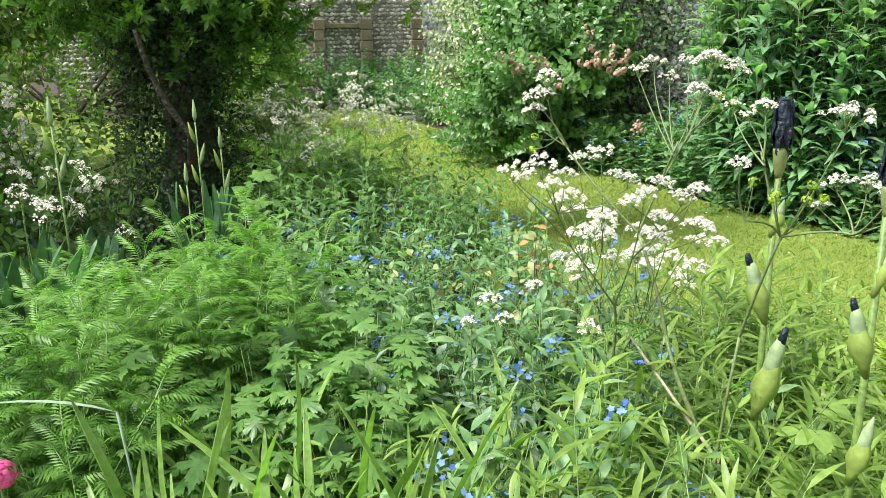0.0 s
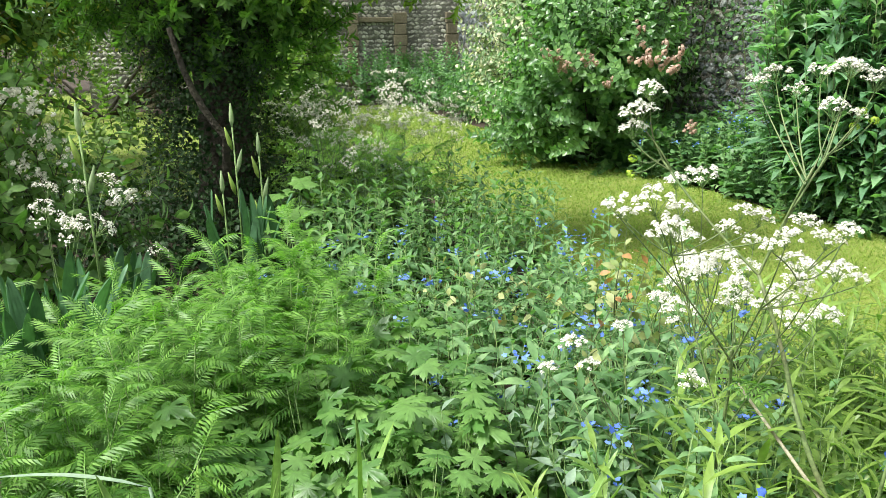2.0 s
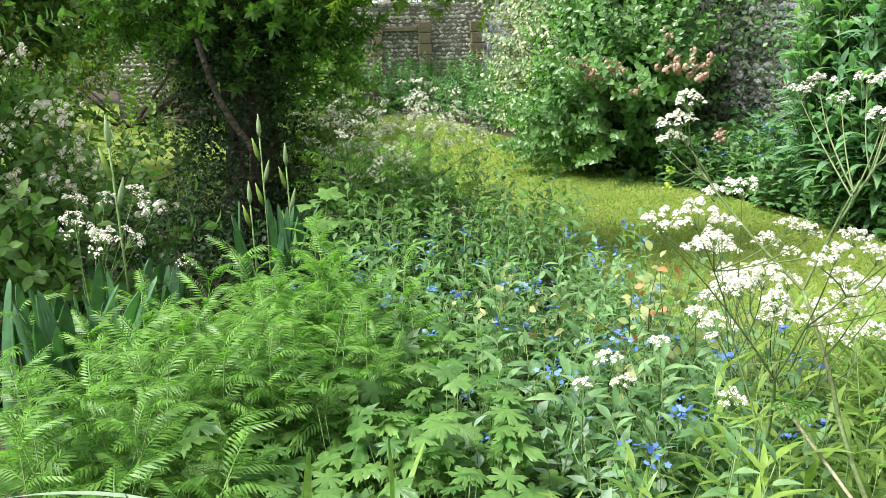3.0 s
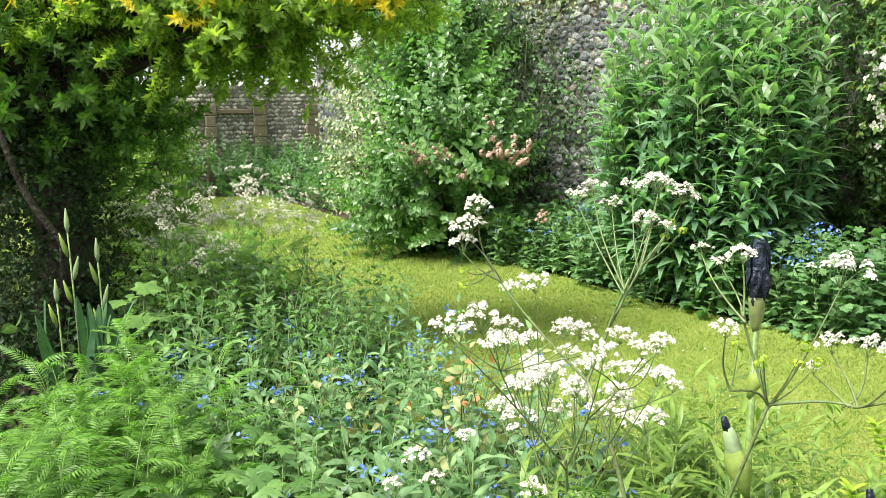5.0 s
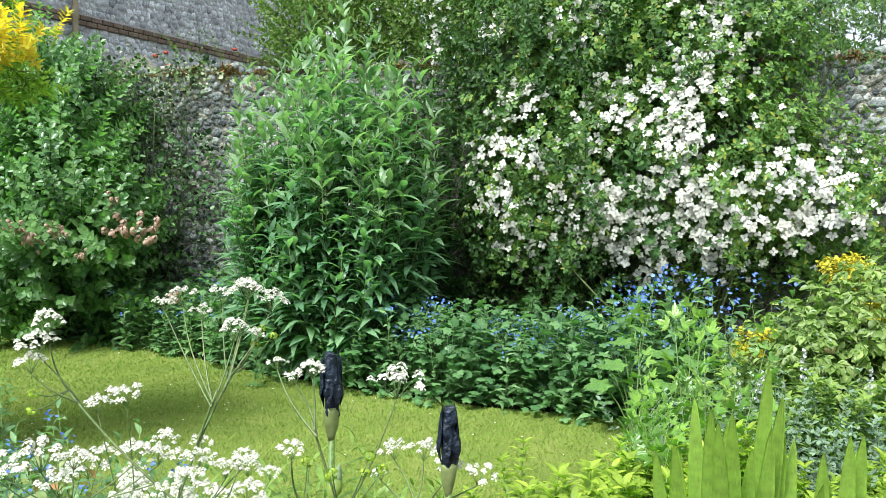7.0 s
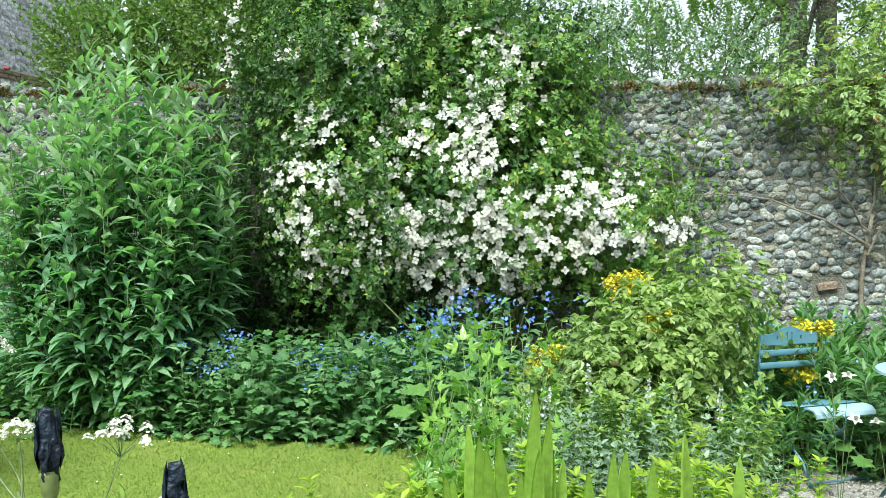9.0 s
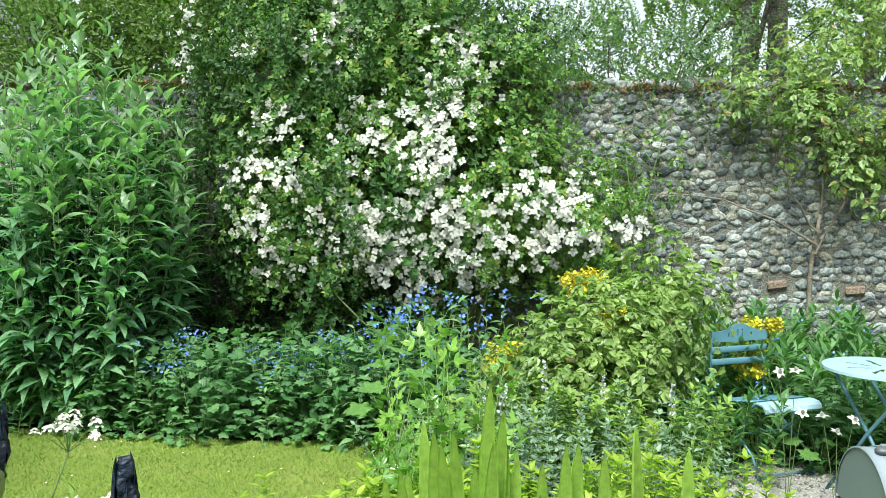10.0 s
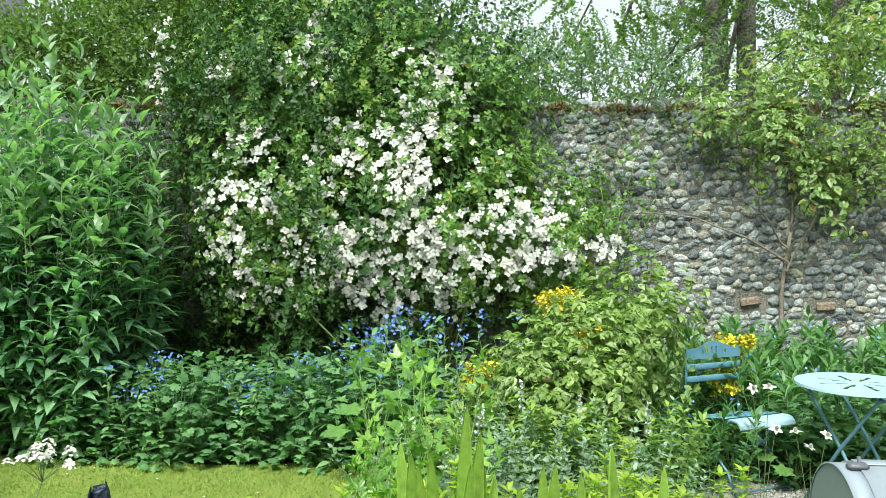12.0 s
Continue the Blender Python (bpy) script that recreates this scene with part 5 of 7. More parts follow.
def cow_parsley(base, nodes, heads, label, leaves=(), extra=0.0, buds=()):
    """nodes: (from, to, radius); heads: a node, (x, y, z, radius); buds: a node, a place of small unopened heads."""
    b = np.array(base, float)
    ob = thing("cow_parsley", base, label, "cow parsley", "cow parsley")
    st = [tube(arc(p, q, 0, 6, rng.normal(0, 0.010, 3)), np.linspace(r, r * 0.75, 6), 7) for p, q, r in nodes]
    more = [(p, (x + rng.normal(0, 0.04), y + rng.normal(0, 0.04), z - rng.uniform(0.0, 0.06), r * 0.75)) for p, (x, y, z, r) in heads if rng.uniform() < extra]
    run = []
    for p, (x, y, z, r) in heads + more:
        for a, e, _ in nodes:
            if e is p:
                p = np.array(e) + (np.array(a) - np.array(e)) * rng.uniform(0.0, 0.18)
                break
        foot = np.array([x, y, z - r * 0.95])
        close = [q[3] for q in run if q[3][2] < foot[2] - 0.05 and np.linalg.norm(q[3] - foot) < 0.22]
        thick = 0.0023
        if extra and close:
            p, thick = min(close, key=lambda q: np.linalg.norm(q - foot)), 0.0015
        pts = arc(p, foot, -0.006, 7, rng.normal(0, 0.007, 3))
        run.append(pts)
        st.append(tube(pts, np.linspace(thick, 0.0011, 7), 5))
        add_umbel(ob, foot - b, r, unit(pts[-1] - pts[-2]) * 0.3 + [0, 0, 0.9])
    for p, q in buds:
        st.append(tube(arc(p, q, -0.01, 5), np.linspace(0.0016, 0.001, 5), 4))
        part("bud_head", cluster(0.011, 22, 0.007, 0.8).moved(at=np.array(q) - b), L_GOLD, ob, "greenish unopened flower head")
    part("stemwork", join(st).moved(at=-b), PURPLE_STALK, ob, "ridged branching green stems")
    for q, ang in leaves:
        r = np.array(Euler((radians(15), 0, radians(ang))).to_matrix())
        part("leaf", FEATHER.moved(r, np.array(q) - b), L_TANSY, ob)
    return ob


N0, N1, N2, NK, NB, NC, ND = (0.82, 0.98, 0.02), (0.64, 1.38, 0.42), (0.59, 1.50, 0.64), (0.55, 1.60, 0.87), (0.40, 1.78, 1.09), (0.62, 1.56, 1.10), (0.66, 1.58, 1.12)
heads1 = [(NB, (0.366, 1.78, 1.245, 0.034)), (NB, (0.35, 1.79, 1.205, 0.042)), (NB, (0.335, 1.79, 1.165, 0.034)),
          (NC, (0.60, 1.76, 1.262, 0.030)), (NC, (0.635, 1.75, 1.282, 0.034)), (NC, (0.655, 1.70, 1.245, 0.026)), (ND, (0.70, 1.69, 1.285, 0.036)), (ND, (0.745, 1.66, 1.295, 0.036)), (ND, (0.79, 1.64, 1.27, 0.036)), (ND, (0.77, 1.70, 1.29, 0.032)), (NC, (0.69, 1.62, 1.215, 0.036)), (ND, (0.73, 1.60, 1.20, 0.022))]
cow_parsley(N0, [(N0, N1, 0.007), (N1, N2, 0.0062), (N2, NK, 0.0052), (NK, NB, 0.0032), (NK, NC, 0.003), (NK, ND, 0.003)], heads1, "tall cow parsley with flat white umbels on purple-green stems", [(N2, 60), (N1, 200)], 0.0,
            [(NB, (0.34, 1.80, 1.09)), (NB, (0.33, 1.78, 1.06)), (ND, (0.76, 1.63, 1.2)), (ND, (0.74, 1.62, 1.17)), (ND, (0.79, 1.63, 1.18))])
NM, NQ = (0.49, 1.58, 0.55), (0.46, 1.52, 0.74)
high = [(NQ, h) for h in ((0.20, 1.49, 1.07, 0.038), (0.26, 1.47, 1.08, 0.043), (0.32, 1.50, 1.05, 0.030), (0.42, 1.46, 1.05, 0.024), (0.45, 1.45, 1.04, 0.028), (0.44, 1.34, 1.03, 0.028), (0.49, 1.37, 1.05, 0.027), (0.55, 1.39, 1.01, 0.030), (0.58, 1.37, 1.03, 0.025), (0.60, 1.36, 0.94, 0.020))]
deep = [(NM, h) for h in ((0.42, 1.73, 0.95, 0.040), (0.54, 1.45, 0.95, 0.036), (0.63, 1.46, 0.93, 0.036), (0.44, 1.56, 0.93, 0.042), (0.43, 1.67, 0.87, 0.039), (0.50, 1.64, 0.81, 0.034), (0.42, 1.78, 0.77, 0.028), (0.55, 1.50, 0.86, 0.029), (0.67, 1.56, 0.79, 0.043))]
cow_parsley((0.48, 1.62, 0), [((0.48, 1.62, 0), NM, 0.005), (NM, NQ, 0.004)], high + deep, "bushy cow parsley crowded with white umbels", [((0.48, 1.62, 0.3), 20), ((0.49, 1.6, 0.4), 150), ((0.48, 1.62, 0.2), 270)], 0.55)
NF = (0.62, 2.02, 0.55)
cow_parsley((0.68, 2.0, 0), [((0.68, 2.0, 0), NF, 0.005)], [(NF, h) for h in ((0.58, 1.94, 1.03, 0.047), (0.52, 1.96, 1.01, 0.033), (0.61, 2.22, 0.80, 0.05), (0.74, 2.1, 0.84, 0.04), (0.82, 1.91, 0.65, 0.045))], "slender cow parsley with a few white umbels", [((0.68, 2.0, 0.3), 80)])
cow_parsley((0.50, 1.75, 0), [((0.50, 1.75, 0), (0.40, 1.85, 0.35), 0.004)], [((0.40, 1.85, 0.35), (0.38, 1.90, 0.66, 0.028)), ((0.40, 1.85, 0.35), (0.25, 1.88, 0.635, 0.036)), ((0.40, 1.85, 0.35), (0.19, 1.88, 0.57, 0.03)), ((0.40, 1.85, 0.35), (0.28, 1.86, 0.58, 0.03))], "low cow parsley shoot with small white umbels")
for foot, reach, count in (((0.72, 2.0), 0.2, 11), ((0.86, 2.2), 0.18, 8)):
    knot = (foot[0], foot[1], 0.42)
    crowd = [(knot, (foot[0] + reach * rng.normal(0, 0.75), foot[1] + reach * rng.normal(0, 0.75), rng.uniform(0.6, 0.76), rng.uniform(0.032, 0.048))) for _ in range(count)]
    cow_parsley((*foot, 0), [((*foot, 0), knot, 0.0045)], crowd, "low bushy cow parsley with clustered white umbels", [((*foot, 0.3), 40), ((*foot, 0.35), 190)])
P2 = (0.637, 1.146, 0.97)
PL, PR, PT = (0.55, 1.13, 1.01), (0.705, 1.03, 1.0), (0.60, 1.18, 1.13)
heads3 = [(PT, (0.60, 1.29, 1.215, 0.020)), (PT, (0.606, 1.24, 1.20, 0.020)), (PT, (0.611, 1.195, 1.222, 0.026)), (P2, (0.694, 1.072, 1.220, 0.046)), (PL, (0.512, 1.10, 1.13, 0.024)), (PR, (0.705, 1.09, 1.09, 0.026)), (PR, (0.735, 1.05, 1.095, 0.028)), (PR, (0.732, 0.92, 1.095, 0.030)), (PR, (0.71, 0.96, 1.10, 0.024)), (PR, (0.70, 1.12, 1.04, 0.018))]
cow_parsley((0.61, 1.24, 0), [((0.61, 1.24, 0), (0.615, 1.22, 0.74), 0.0042), ((0.615, 1.22, 0.74), P2, 0.0036), (P2, PL, 0.0024), (P2, PR, 0.0026), (P2, PT, 0.0026)], heads3, "cow parsley stem with loose white umbels beside the irises", [((0.615, 1.22, 0.6), 300)], 0.0,
            [(P2, (0.60, 1.12, 1.06)), (P2, (0.61, 1.14, 1.045)), (P2, (0.66, 1.11, 1.05)), (P2, (0.68, 1.09, 1.055)), (PL, (0.56, 1.13, 1.085)), (P2, (0.66, 1.1, 1.08))])
dry = thing("dry_stem", (0.66, 1.33, 0.38), "pale dry broken plant stem", "stem")
part("stem", tube(arc((0, 0, 0), (-0.15, 0.24, 0.26), 0, 5), np.linspace(0.005, 0.003, 5), 6), DEAD, dry)


def small_parsley(label):
    """A whole cow parsley plant a metre high, cheap enough to stand in drifts."""
    ob = thing("cow_parsley", (0, 0, 0), label, "cow parsley", "cow parsley")
    st, fl = [tube([(0, 0, 0), (0.02, 0.01, 0.45), (0.03, 0.0, 0.62)], [0.005, 0.004, 0.003], 5)], []
    for k in range(11):
        a = rng.uniform(0, 6.28)
        r = rng.uniform(0.04, 0.3)
        tip = np.array([r * math.cos(a), r * math.sin(a), rng.uniform(0.72, 1.0) - r * 0.3])
        st.append(tube(arc((0.02, 0, rng.uniform(0.35, 0.62)), tip, -0.02, 5), np.linspace(0.0022, 0.001, 5), 3))
        u = UMBF[k % 3]
        rot, s = frames_z(np.array([[rng.normal(0, 0.3), rng.normal(0, 0.3), 1.0]]))[0], rng.uniform(0.8, 1.25)
        st.append(u[0].moved(rot, tip, s)), fl.append(u[1].moved(rot, tip, s))
    part("stemwork", join(st), STALK, ob)
    part("blossom", join(fl), FLORET, ob, "small flat white umbels")
    lv = [FEATHER.moved(np.array(Euler((radians(20), 0, rng.uniform(0, 6.28))).to_matrix()), (0, 0, rng.uniform(0.1, 0.5)), rng.uniform(0.9, 1.7)) for _ in range(15)]
    part("foliage", join(lv), L_LACE, ob)
    return ob


sp = [small_parsley("cow parsley in flower, lacy white umbels") for _ in range(3)]
repeat(sp, [(-0.25, 5.15), (-0.05, 5.4), (0.2, 5.9), (0.35, 6.1), (0.5, 5.1), (0.15, 6.6), (-0.35, 5.9), (-0.3, 6.9), (-0.35, 4.65), (-0.1, 4.7), (-1.32, 2.9), (-0.2, 6.3), (0.1, 7.0), (-0.4, 5.3), (0.32, 6.7)], 0.78, 1.08, 7)

# leafy young cow parsley not yet in flower
def lace_clump():
    ob = thing("cow_parsley", (0, 0, 0), "leafy young cow parsley with feathery leaves", "cow parsley", "leafy cow parsley")
    lv, st = [], []
    for _ in range(30):
        a, q = rng.uniform(0, 6.28), math.sqrt(rng.uniform())
        tip = np.array([0.2 * q * math.cos(a), 0.2 * q * math.sin(a), rng.uniform(0.25, 0.62) * (1.1 - 0.4 * q)])
        st.append(tube(arc((0, 0, 0), tip, 0.03, 4), np.linspace(0.003, 0.0015, 4), 4))
        lv.append(FEATHER.moved(np.array(Euler((radians(rng.uniform(-5, 40)), 0, a - 1.57)).to_matrix()), tip, rng.uniform(0.9, 1.6)))
    part("stemwork", join(st), STALK, ob)
    part("foliage", join(lv), L_LACE, ob)
    return ob


repeat([lace_clump() for _ in range(3)], scatter_in([(-0.55, 4.9), (0.0, 4.6), (0.3, 4.9), (0.2, 5.8), (-0.1, 7.0), (-0.5, 7.2), (-0.6, 6.0)], 20, 0.24), 0.75, 1.05, 6)

# ---- herbs of the foreground beds ----


def herb(name, stems, height, sprayer, leaf_material, label, category, group, stem_material=STALK, width=0.12, lean=0.18, flowers=None):
    """A clump: several leafy shoots out of one foot."""
    ob = thing(name, (0, 0, 0), label, category, group)
    for _ in range(stems):
        h = height * rng.uniform(0.75, 1.1)
        a, b, c = sprayer(h)
        r = frames_z(np.array([[rng.normal(0, lean), rng.normal(0, lean), 1.0]]))[0]
        at = np.array([rng.normal(0, width), rng.normal(0, width), 0])
        stem = part("stem", a.moved(r, at), stem_material, ob)
        tagged(part("foliage", b.moved(r, at), leaf_material, stem), "", "", "", "stuff")
        if flowers:
            flowers(stem, [r @ c + at])
    return ob


FEAT = [pinnate(0.13, 12, 0.032, 0.085, 62, d_, True) for d_ in (0.35, 0.5, 0.7)]
tansy = [herb("tansy", 6, 0.64, lambda h: spray(h, 20, FEAT[int(rng.integers(3))], 1, 1.15, 0.8, 80, 25, 0.2, 137, 0.0035, jitter=0.4), L_TANSY, "fresh green tansy with feathery cut leaves", "tansy", "tansy clump") for _ in range(4)]
pl = scatter_in([(-1.12, 1.95), (-0.98, 1.6), (-0.8, 1.68), (-0.62, 2.1), (-0.32, 2.5), (-0.2, 2.75), (-0.38, 2.95), (-0.7, 2.85), (-0.95, 2.6), (-1.05, 2.35)], 39, 0.13)
repeat(tansy, pl, 0.85, 1.08, 6)

PALM = [palmate(0.072, 5, 0.34, 0.35, 0.45), palmate(0.064, 7, 0.38, 0.3, 0.4), palmate(0.06, 5, 0.32, 0.35, 0.5)]


PALM_LOW = [palmate(0.056, 5, 0.6, 0.1, 0.35, 290, True), palmate(0.052, 7, 0.66, 0.1, 0.25, 300, True)]


def palm_clump(height, leaves, mat, name, label, category, group, r=0.2, kinds=PALM, sizes=(0.7, 1.3), low=0.3):
    ob = thing(name, (0, 0, 0), label, category, group)
    st, lv = [], []
    for _ in range(leaves):
        a, q = rng.uniform(0, 6.28), math.sqrt(rng.uniform())
        tip = np.array([r * q * math.cos(a), r * q * math.sin(a), height * (1.0 - 0.5 * q * q) * rng.uniform(low, 1.08)])
        st.append(tube(arc((0.02 * math.cos(a), 0.02 * math.sin(a), 0), tip, 0.03, 3), [0.0014, 0.0012, 0.0009], 3))
        d = np.array([[math.cos(a) * (0.3 + q), math.sin(a) * (0.3 + q), 0.15]]) + rng.normal(0, 0.25, (1, 3))
        face = 1.7 if kinds is PALM_LOW else 0.45
        upv = unit(np.array([math.cos(a) * face * q, math.sin(a) * face * q, 1.0]) + rng.normal(0, 0.2, 3))
        lv.append(kinds[int(rng.integers(len(kinds)))].moved(frames_y(d, upv)[0], tip, rng.uniform(*sizes)))
    tagged(part("stalkwork", join(st), mat if kinds is PALM_LOW else STALK, ob), "", "", "", "stuff")
    part("foliage", join(lv), mat, ob)
    return ob


masterwort = [palm_clump(0.52, 38, L_PALM, "masterwort", "light green masterwort with deeply lobed toothed leaves", "masterwort", "masterwort clump", 0.18, PALM, (0.6, 0.98)) for _ in range(3)]
repeat(masterwort, scatter_in([(-0.72, 1.75), (-0.5, 1.55), (-0.2, 1.5), (-0.02, 1.8), (0.0, 2.2), (-0.25, 2.5), (-0.6, 2.15)], 22, 0.13), 0.95, 1.2, 5)

blue_floret = Shape([(0, 0, 0.0)] + [((0.48 if k % 2 else 0.33) * math.cos(k * math.pi / 5), (0.48 if k % 2 else 0.33) * math.sin(k * math.pi / 5), 0.08 * (k % 2)) for k in range(10)], [(0, k + 1, (k + 1) % 10 + 1) for k in range(10)])


def blue_tops(ob, tops, n=10, spreadr=0.017, size=0.0165):
    fl = []
    for t in tops:
        m = int(rng.integers(n // 2, n + 2))
        pos = t + [0, 0, 0.02] + rng.normal(0, 1, (m, 3)) * [spreadr, spreadr, spreadr * 0.7]
        fl.append(spread(blue_floret, frames_z(unit(rng.normal(0, 0.5, (m, 3)) + [0, -0.3, 0.8])), pos, rng.uniform(0.8, 1.2, m) * size))
    tagged(part("blossom", join(fl), BLUE, ob, "small bright blue flowers"), "", "", "", "stuff")


alk_leaf = blade(0.115, [0.013, 0.019, 0.0165, 0.008], 0.25, 0.35, 0.04)
alkanet = [herb("alkanet", 5, 0.5, lambda h: spray(h, 14, alk_leaf, 1, 1.1, 0.45, 80, 45, 0.1, 137, 0.003), L_ALK, "green alkanet with bristly leaves and small blue flowers", "alkanet", "alkanet drift", flowers=lambda ob, tops: blue_tops(ob, tops) if rng.uniform() < 0.4 else None) for _ in range(5)]
pl = scatter_in([(-0.5, 3.3), (-0.1, 2.9), (0.05, 2.3), (0.25, 1.85), (0.5, 1.9), (0.85, 2.3), (0.95, 2.9), (0.8, 3.7), (0.3, 3.6), (-0.3, 3.7)], 56, 0.135)
repeat(alkanet, pl, 0.85, 1.2, 8)
pl = scatter_in([(0.1, 1.25), (0.35, 0.95), (0.6, 1.4), (0.8, 1.9), (1.0, 2.4), (0.5, 2.0), (0.2, 1.7)], 16, 0.15) + [(2.75, 6.35), (2.82, 6.1), (2.9, 5.9), (2.98, 6.3), (2.7, 6.6), (3.05, 5.75)]
repeat([copy_thing(a, Matrix()) for a in alkanet[:3]], pl, 0.85, 1.15, 8)
weed_leaf = blade(0.078, [0.010, 0.016, 0.013, 0.006], 0.22, 0.3)
weeds = [herb("mint", 6, 0.5, lambda h: spray(h, 9, weed_leaf, 2, 1.0, 0.6, 80, 45, 0.15, 90, 0.003), leaf_mat("mint_leaf%d" % k, (0.07, 0.15, 0.038), (0.165, 0.27, 0.07), 0.45, 0.3), "green mint-like leafy clump", "herb", "leafy herbs beside the path") for k in range(2)]
repeat(weeds, scatter_in([(-0.35, 3.7), (0.3, 3.6), (0.75, 3.7), (0.85, 4.4), (0.5, 5.4), (-0.1, 5.6), (-0.45, 4.6)], 36, 0.16), 0.85, 1.25, 6)

grey = [herb("grey_alkanet", 4, 0.42, lambda h: spray(h, 9, blade(0.085, [0.013, 0.02, 0.016, 0.008], 0.25, 0.3), 1, 1.1, 0.5, 75, 40, 0.1, 137, 0.003), L_GREY, "downy grey-green leafy herb with blue flowers", "herb", "grey-green herbs", flowers=lambda ob, tops: blue_tops(ob, tops, 6, 0.013, 0.0145) if rng.uniform() < 0.6 else None) for _ in range(2)]
repeat(grey, scatter_in([(0.15, 1.5), (0.45, 1.4), (0.7, 1.6), (0.95, 2.2), (0.6, 2.4), (0.3, 2.1), (0.1, 1.9)], 17, 0.13), 0.9, 1.15, 8)

nar = blade(0.105, [0.0065, 0.0085, 0.005], 0.25, 0.4)
narrow = [herb("willow_herb", 7, 0.5, lambda h: spray(h, 22, nar, 1, 1.1, 0.75, 85, 40, 0.15, 137, 0.0025, jitter=0.4), L_NARROW, "yellow-green clump of narrow lance-shaped leaves", "border plant", "narrow-leaved border plants") for _ in range(4)]
pl = scatter_in([(0.25, 0.95), (0.7, 0.85), (1.1, 0.95), (1.5, 1.5), (1.5, 2.0), (1.2, 2.4), (0.95, 2.1), (0.7, 1.6), (0.4, 1.5)], 52, 0.125)
repeat(narrow, pl, 0.85, 1.25, 8)
repeat([copy_thing(a, Matrix()) for a in narrow[:2]], scatter_in([(-0.35, 1.3), (0.3, 1.0), (0.45, 1.4), (0.1, 1.7), (-0.2, 1.6)], 10, 0.14), 0.65, 0.85, 8)

gl = blade(0.044, [0.006, 0.0085, 0.006], 0.3, 0.4)
golden = [herb("golden_loosestrife", 9, 0.635, lambda h: spray(h, 14, gl, 6, 1.1, 0.95, 90, 42, 0.45, 36, 0.003, jitter=0.35), L_GOLD, "golden yellow-green clump with whorled leaves", "border plant", "golden whorled plants", width=0.1, lean=0.12) for _ in range(4)]
pl = scatter_in([(1.42, 1.4), (1.5, 1.05), (1.75, 0.8), (2.2, 0.55), (2.65, 0.5), (2.95, 0.75), (2.85, 1.05), (2.55, 1.35), (2.2, 1.62), (1.9, 1.78), (1.65, 1.6)], 40, 0.14)
repeat(golden, pl, 0.88, 1.12, 5)

LOV = [join([palmate(0.07, 3, 0.55, 0.35, 0.4, 110).moved(np.array(Euler((0, 0, radians(a))).to_matrix()), q) for a, q in ((0, (0, 0.09, 0)), (75, (-0.03, 0.05, 0)), (-75, (0.03, 0.05, 0)))] + [tube([(0, 0, 0), (0, 0.09, 0.004)], 0.002, 4)]) for _ in range(2)]
lovage = [herb("lovage", 4, 1.0, lambda h: spray(h, 9, LOV[int(rng.integers(2))], 1, 1.15, 0.62, 72, 15, 0.35, 137, 0.005), L_LOVAGE, "glossy light green lovage with lobed leaves", "lovage", "lovage clump", width=0.08, lean=0.1) for _ in range(2)]
repeat(lovage[:1], [(2.57, 1.54), (2.63, 1.62)], 0.93, 0.98, 4)
repeat(lovage[1:], [(2.33, 1.73), (2.2, 1.66)], 0.76, 0.8, 4)

cm = blade(0.045, [0.009, 0.012, 0.008], 0.3, 0.2)


MAUVE = leaf_mat("mauve_grey_floret", (0.40, 0.42, 0.46), (0.58, 0.60, 0.66), 0.6, 0.2, (0.6, 0.6, 0.6))


SPIRED = []   # one stem of the first clump carries a spire


def spikes(ob, tops):
    if SPIRED:
        return
    SPIRED.append(ob)
    fl = []
    for t in tops:
        part("spire", tube([t, t + [0.004, 0.002, 0.14]], [0.0016, 0.0008], 4), L_GREY, ob)
        z = np.repeat([0.02, 0.055, 0.085, 0.11, 0.13], 9) + rng.normal(0, 0.004, 45)
        r = np.repeat([0.012, 0.011, 0.009, 0.007, 0.005], 9)
        a = rng.uniform(0, 6.28, 45)
        fl.append(spread(floret, frames_z(unit(rng.normal(0, 1, (45, 3)))), t + np.stack([r * np.cos(a), r * np.sin(a), z], -1), np.full(45, 0.011)))
    part("flower_spike", join(fl), MAUVE, ob, "pale grey-mauve flower spike")


catmint = [herb("catmint", 10, 0.64, lambda h: spray(h, 15, cm, 3, 1.2, 0.6, 80, 45, 0.1, 60, 0.002), L_GREY, "grey-green catmint with a few pale flower spikes", "catmint", "catmint clump", width=0.14, lean=0.2, flowers=spikes) for _ in range(4)]
repeat(catmint, scatter_in([(2.5, 1.35), (3.0, 0.85), (3.5, 0.95), (3.7, 1.4), (3.5, 1.9), (2.9, 1.9)], 22, 0.19), 0.9, 1.15, 6)

green = [herb("loosestrife", 8, 0.62, lambda h: spray(h, 11, gl, 5, 1.35, 1.1, 90, 42, 0.35, 36, 0.003, jitter=0.35), L_NARROW, "leafy green loosestrife with pale whorled tips", "border plant", "green loosestrife", width=0.1, lean=0.12) for _ in range(2)]
repeat(green, [(3.75, 1.42), (3.85, 1.62), (3.95, 1.32), (3.68, 1.75), (4.05, 1.48), (3.88, 1.85), (3.98, 1.15), (3.6, 1.58), (3.7, 2.05), (3.5, 2.0)], 0.88, 1.05, 5)

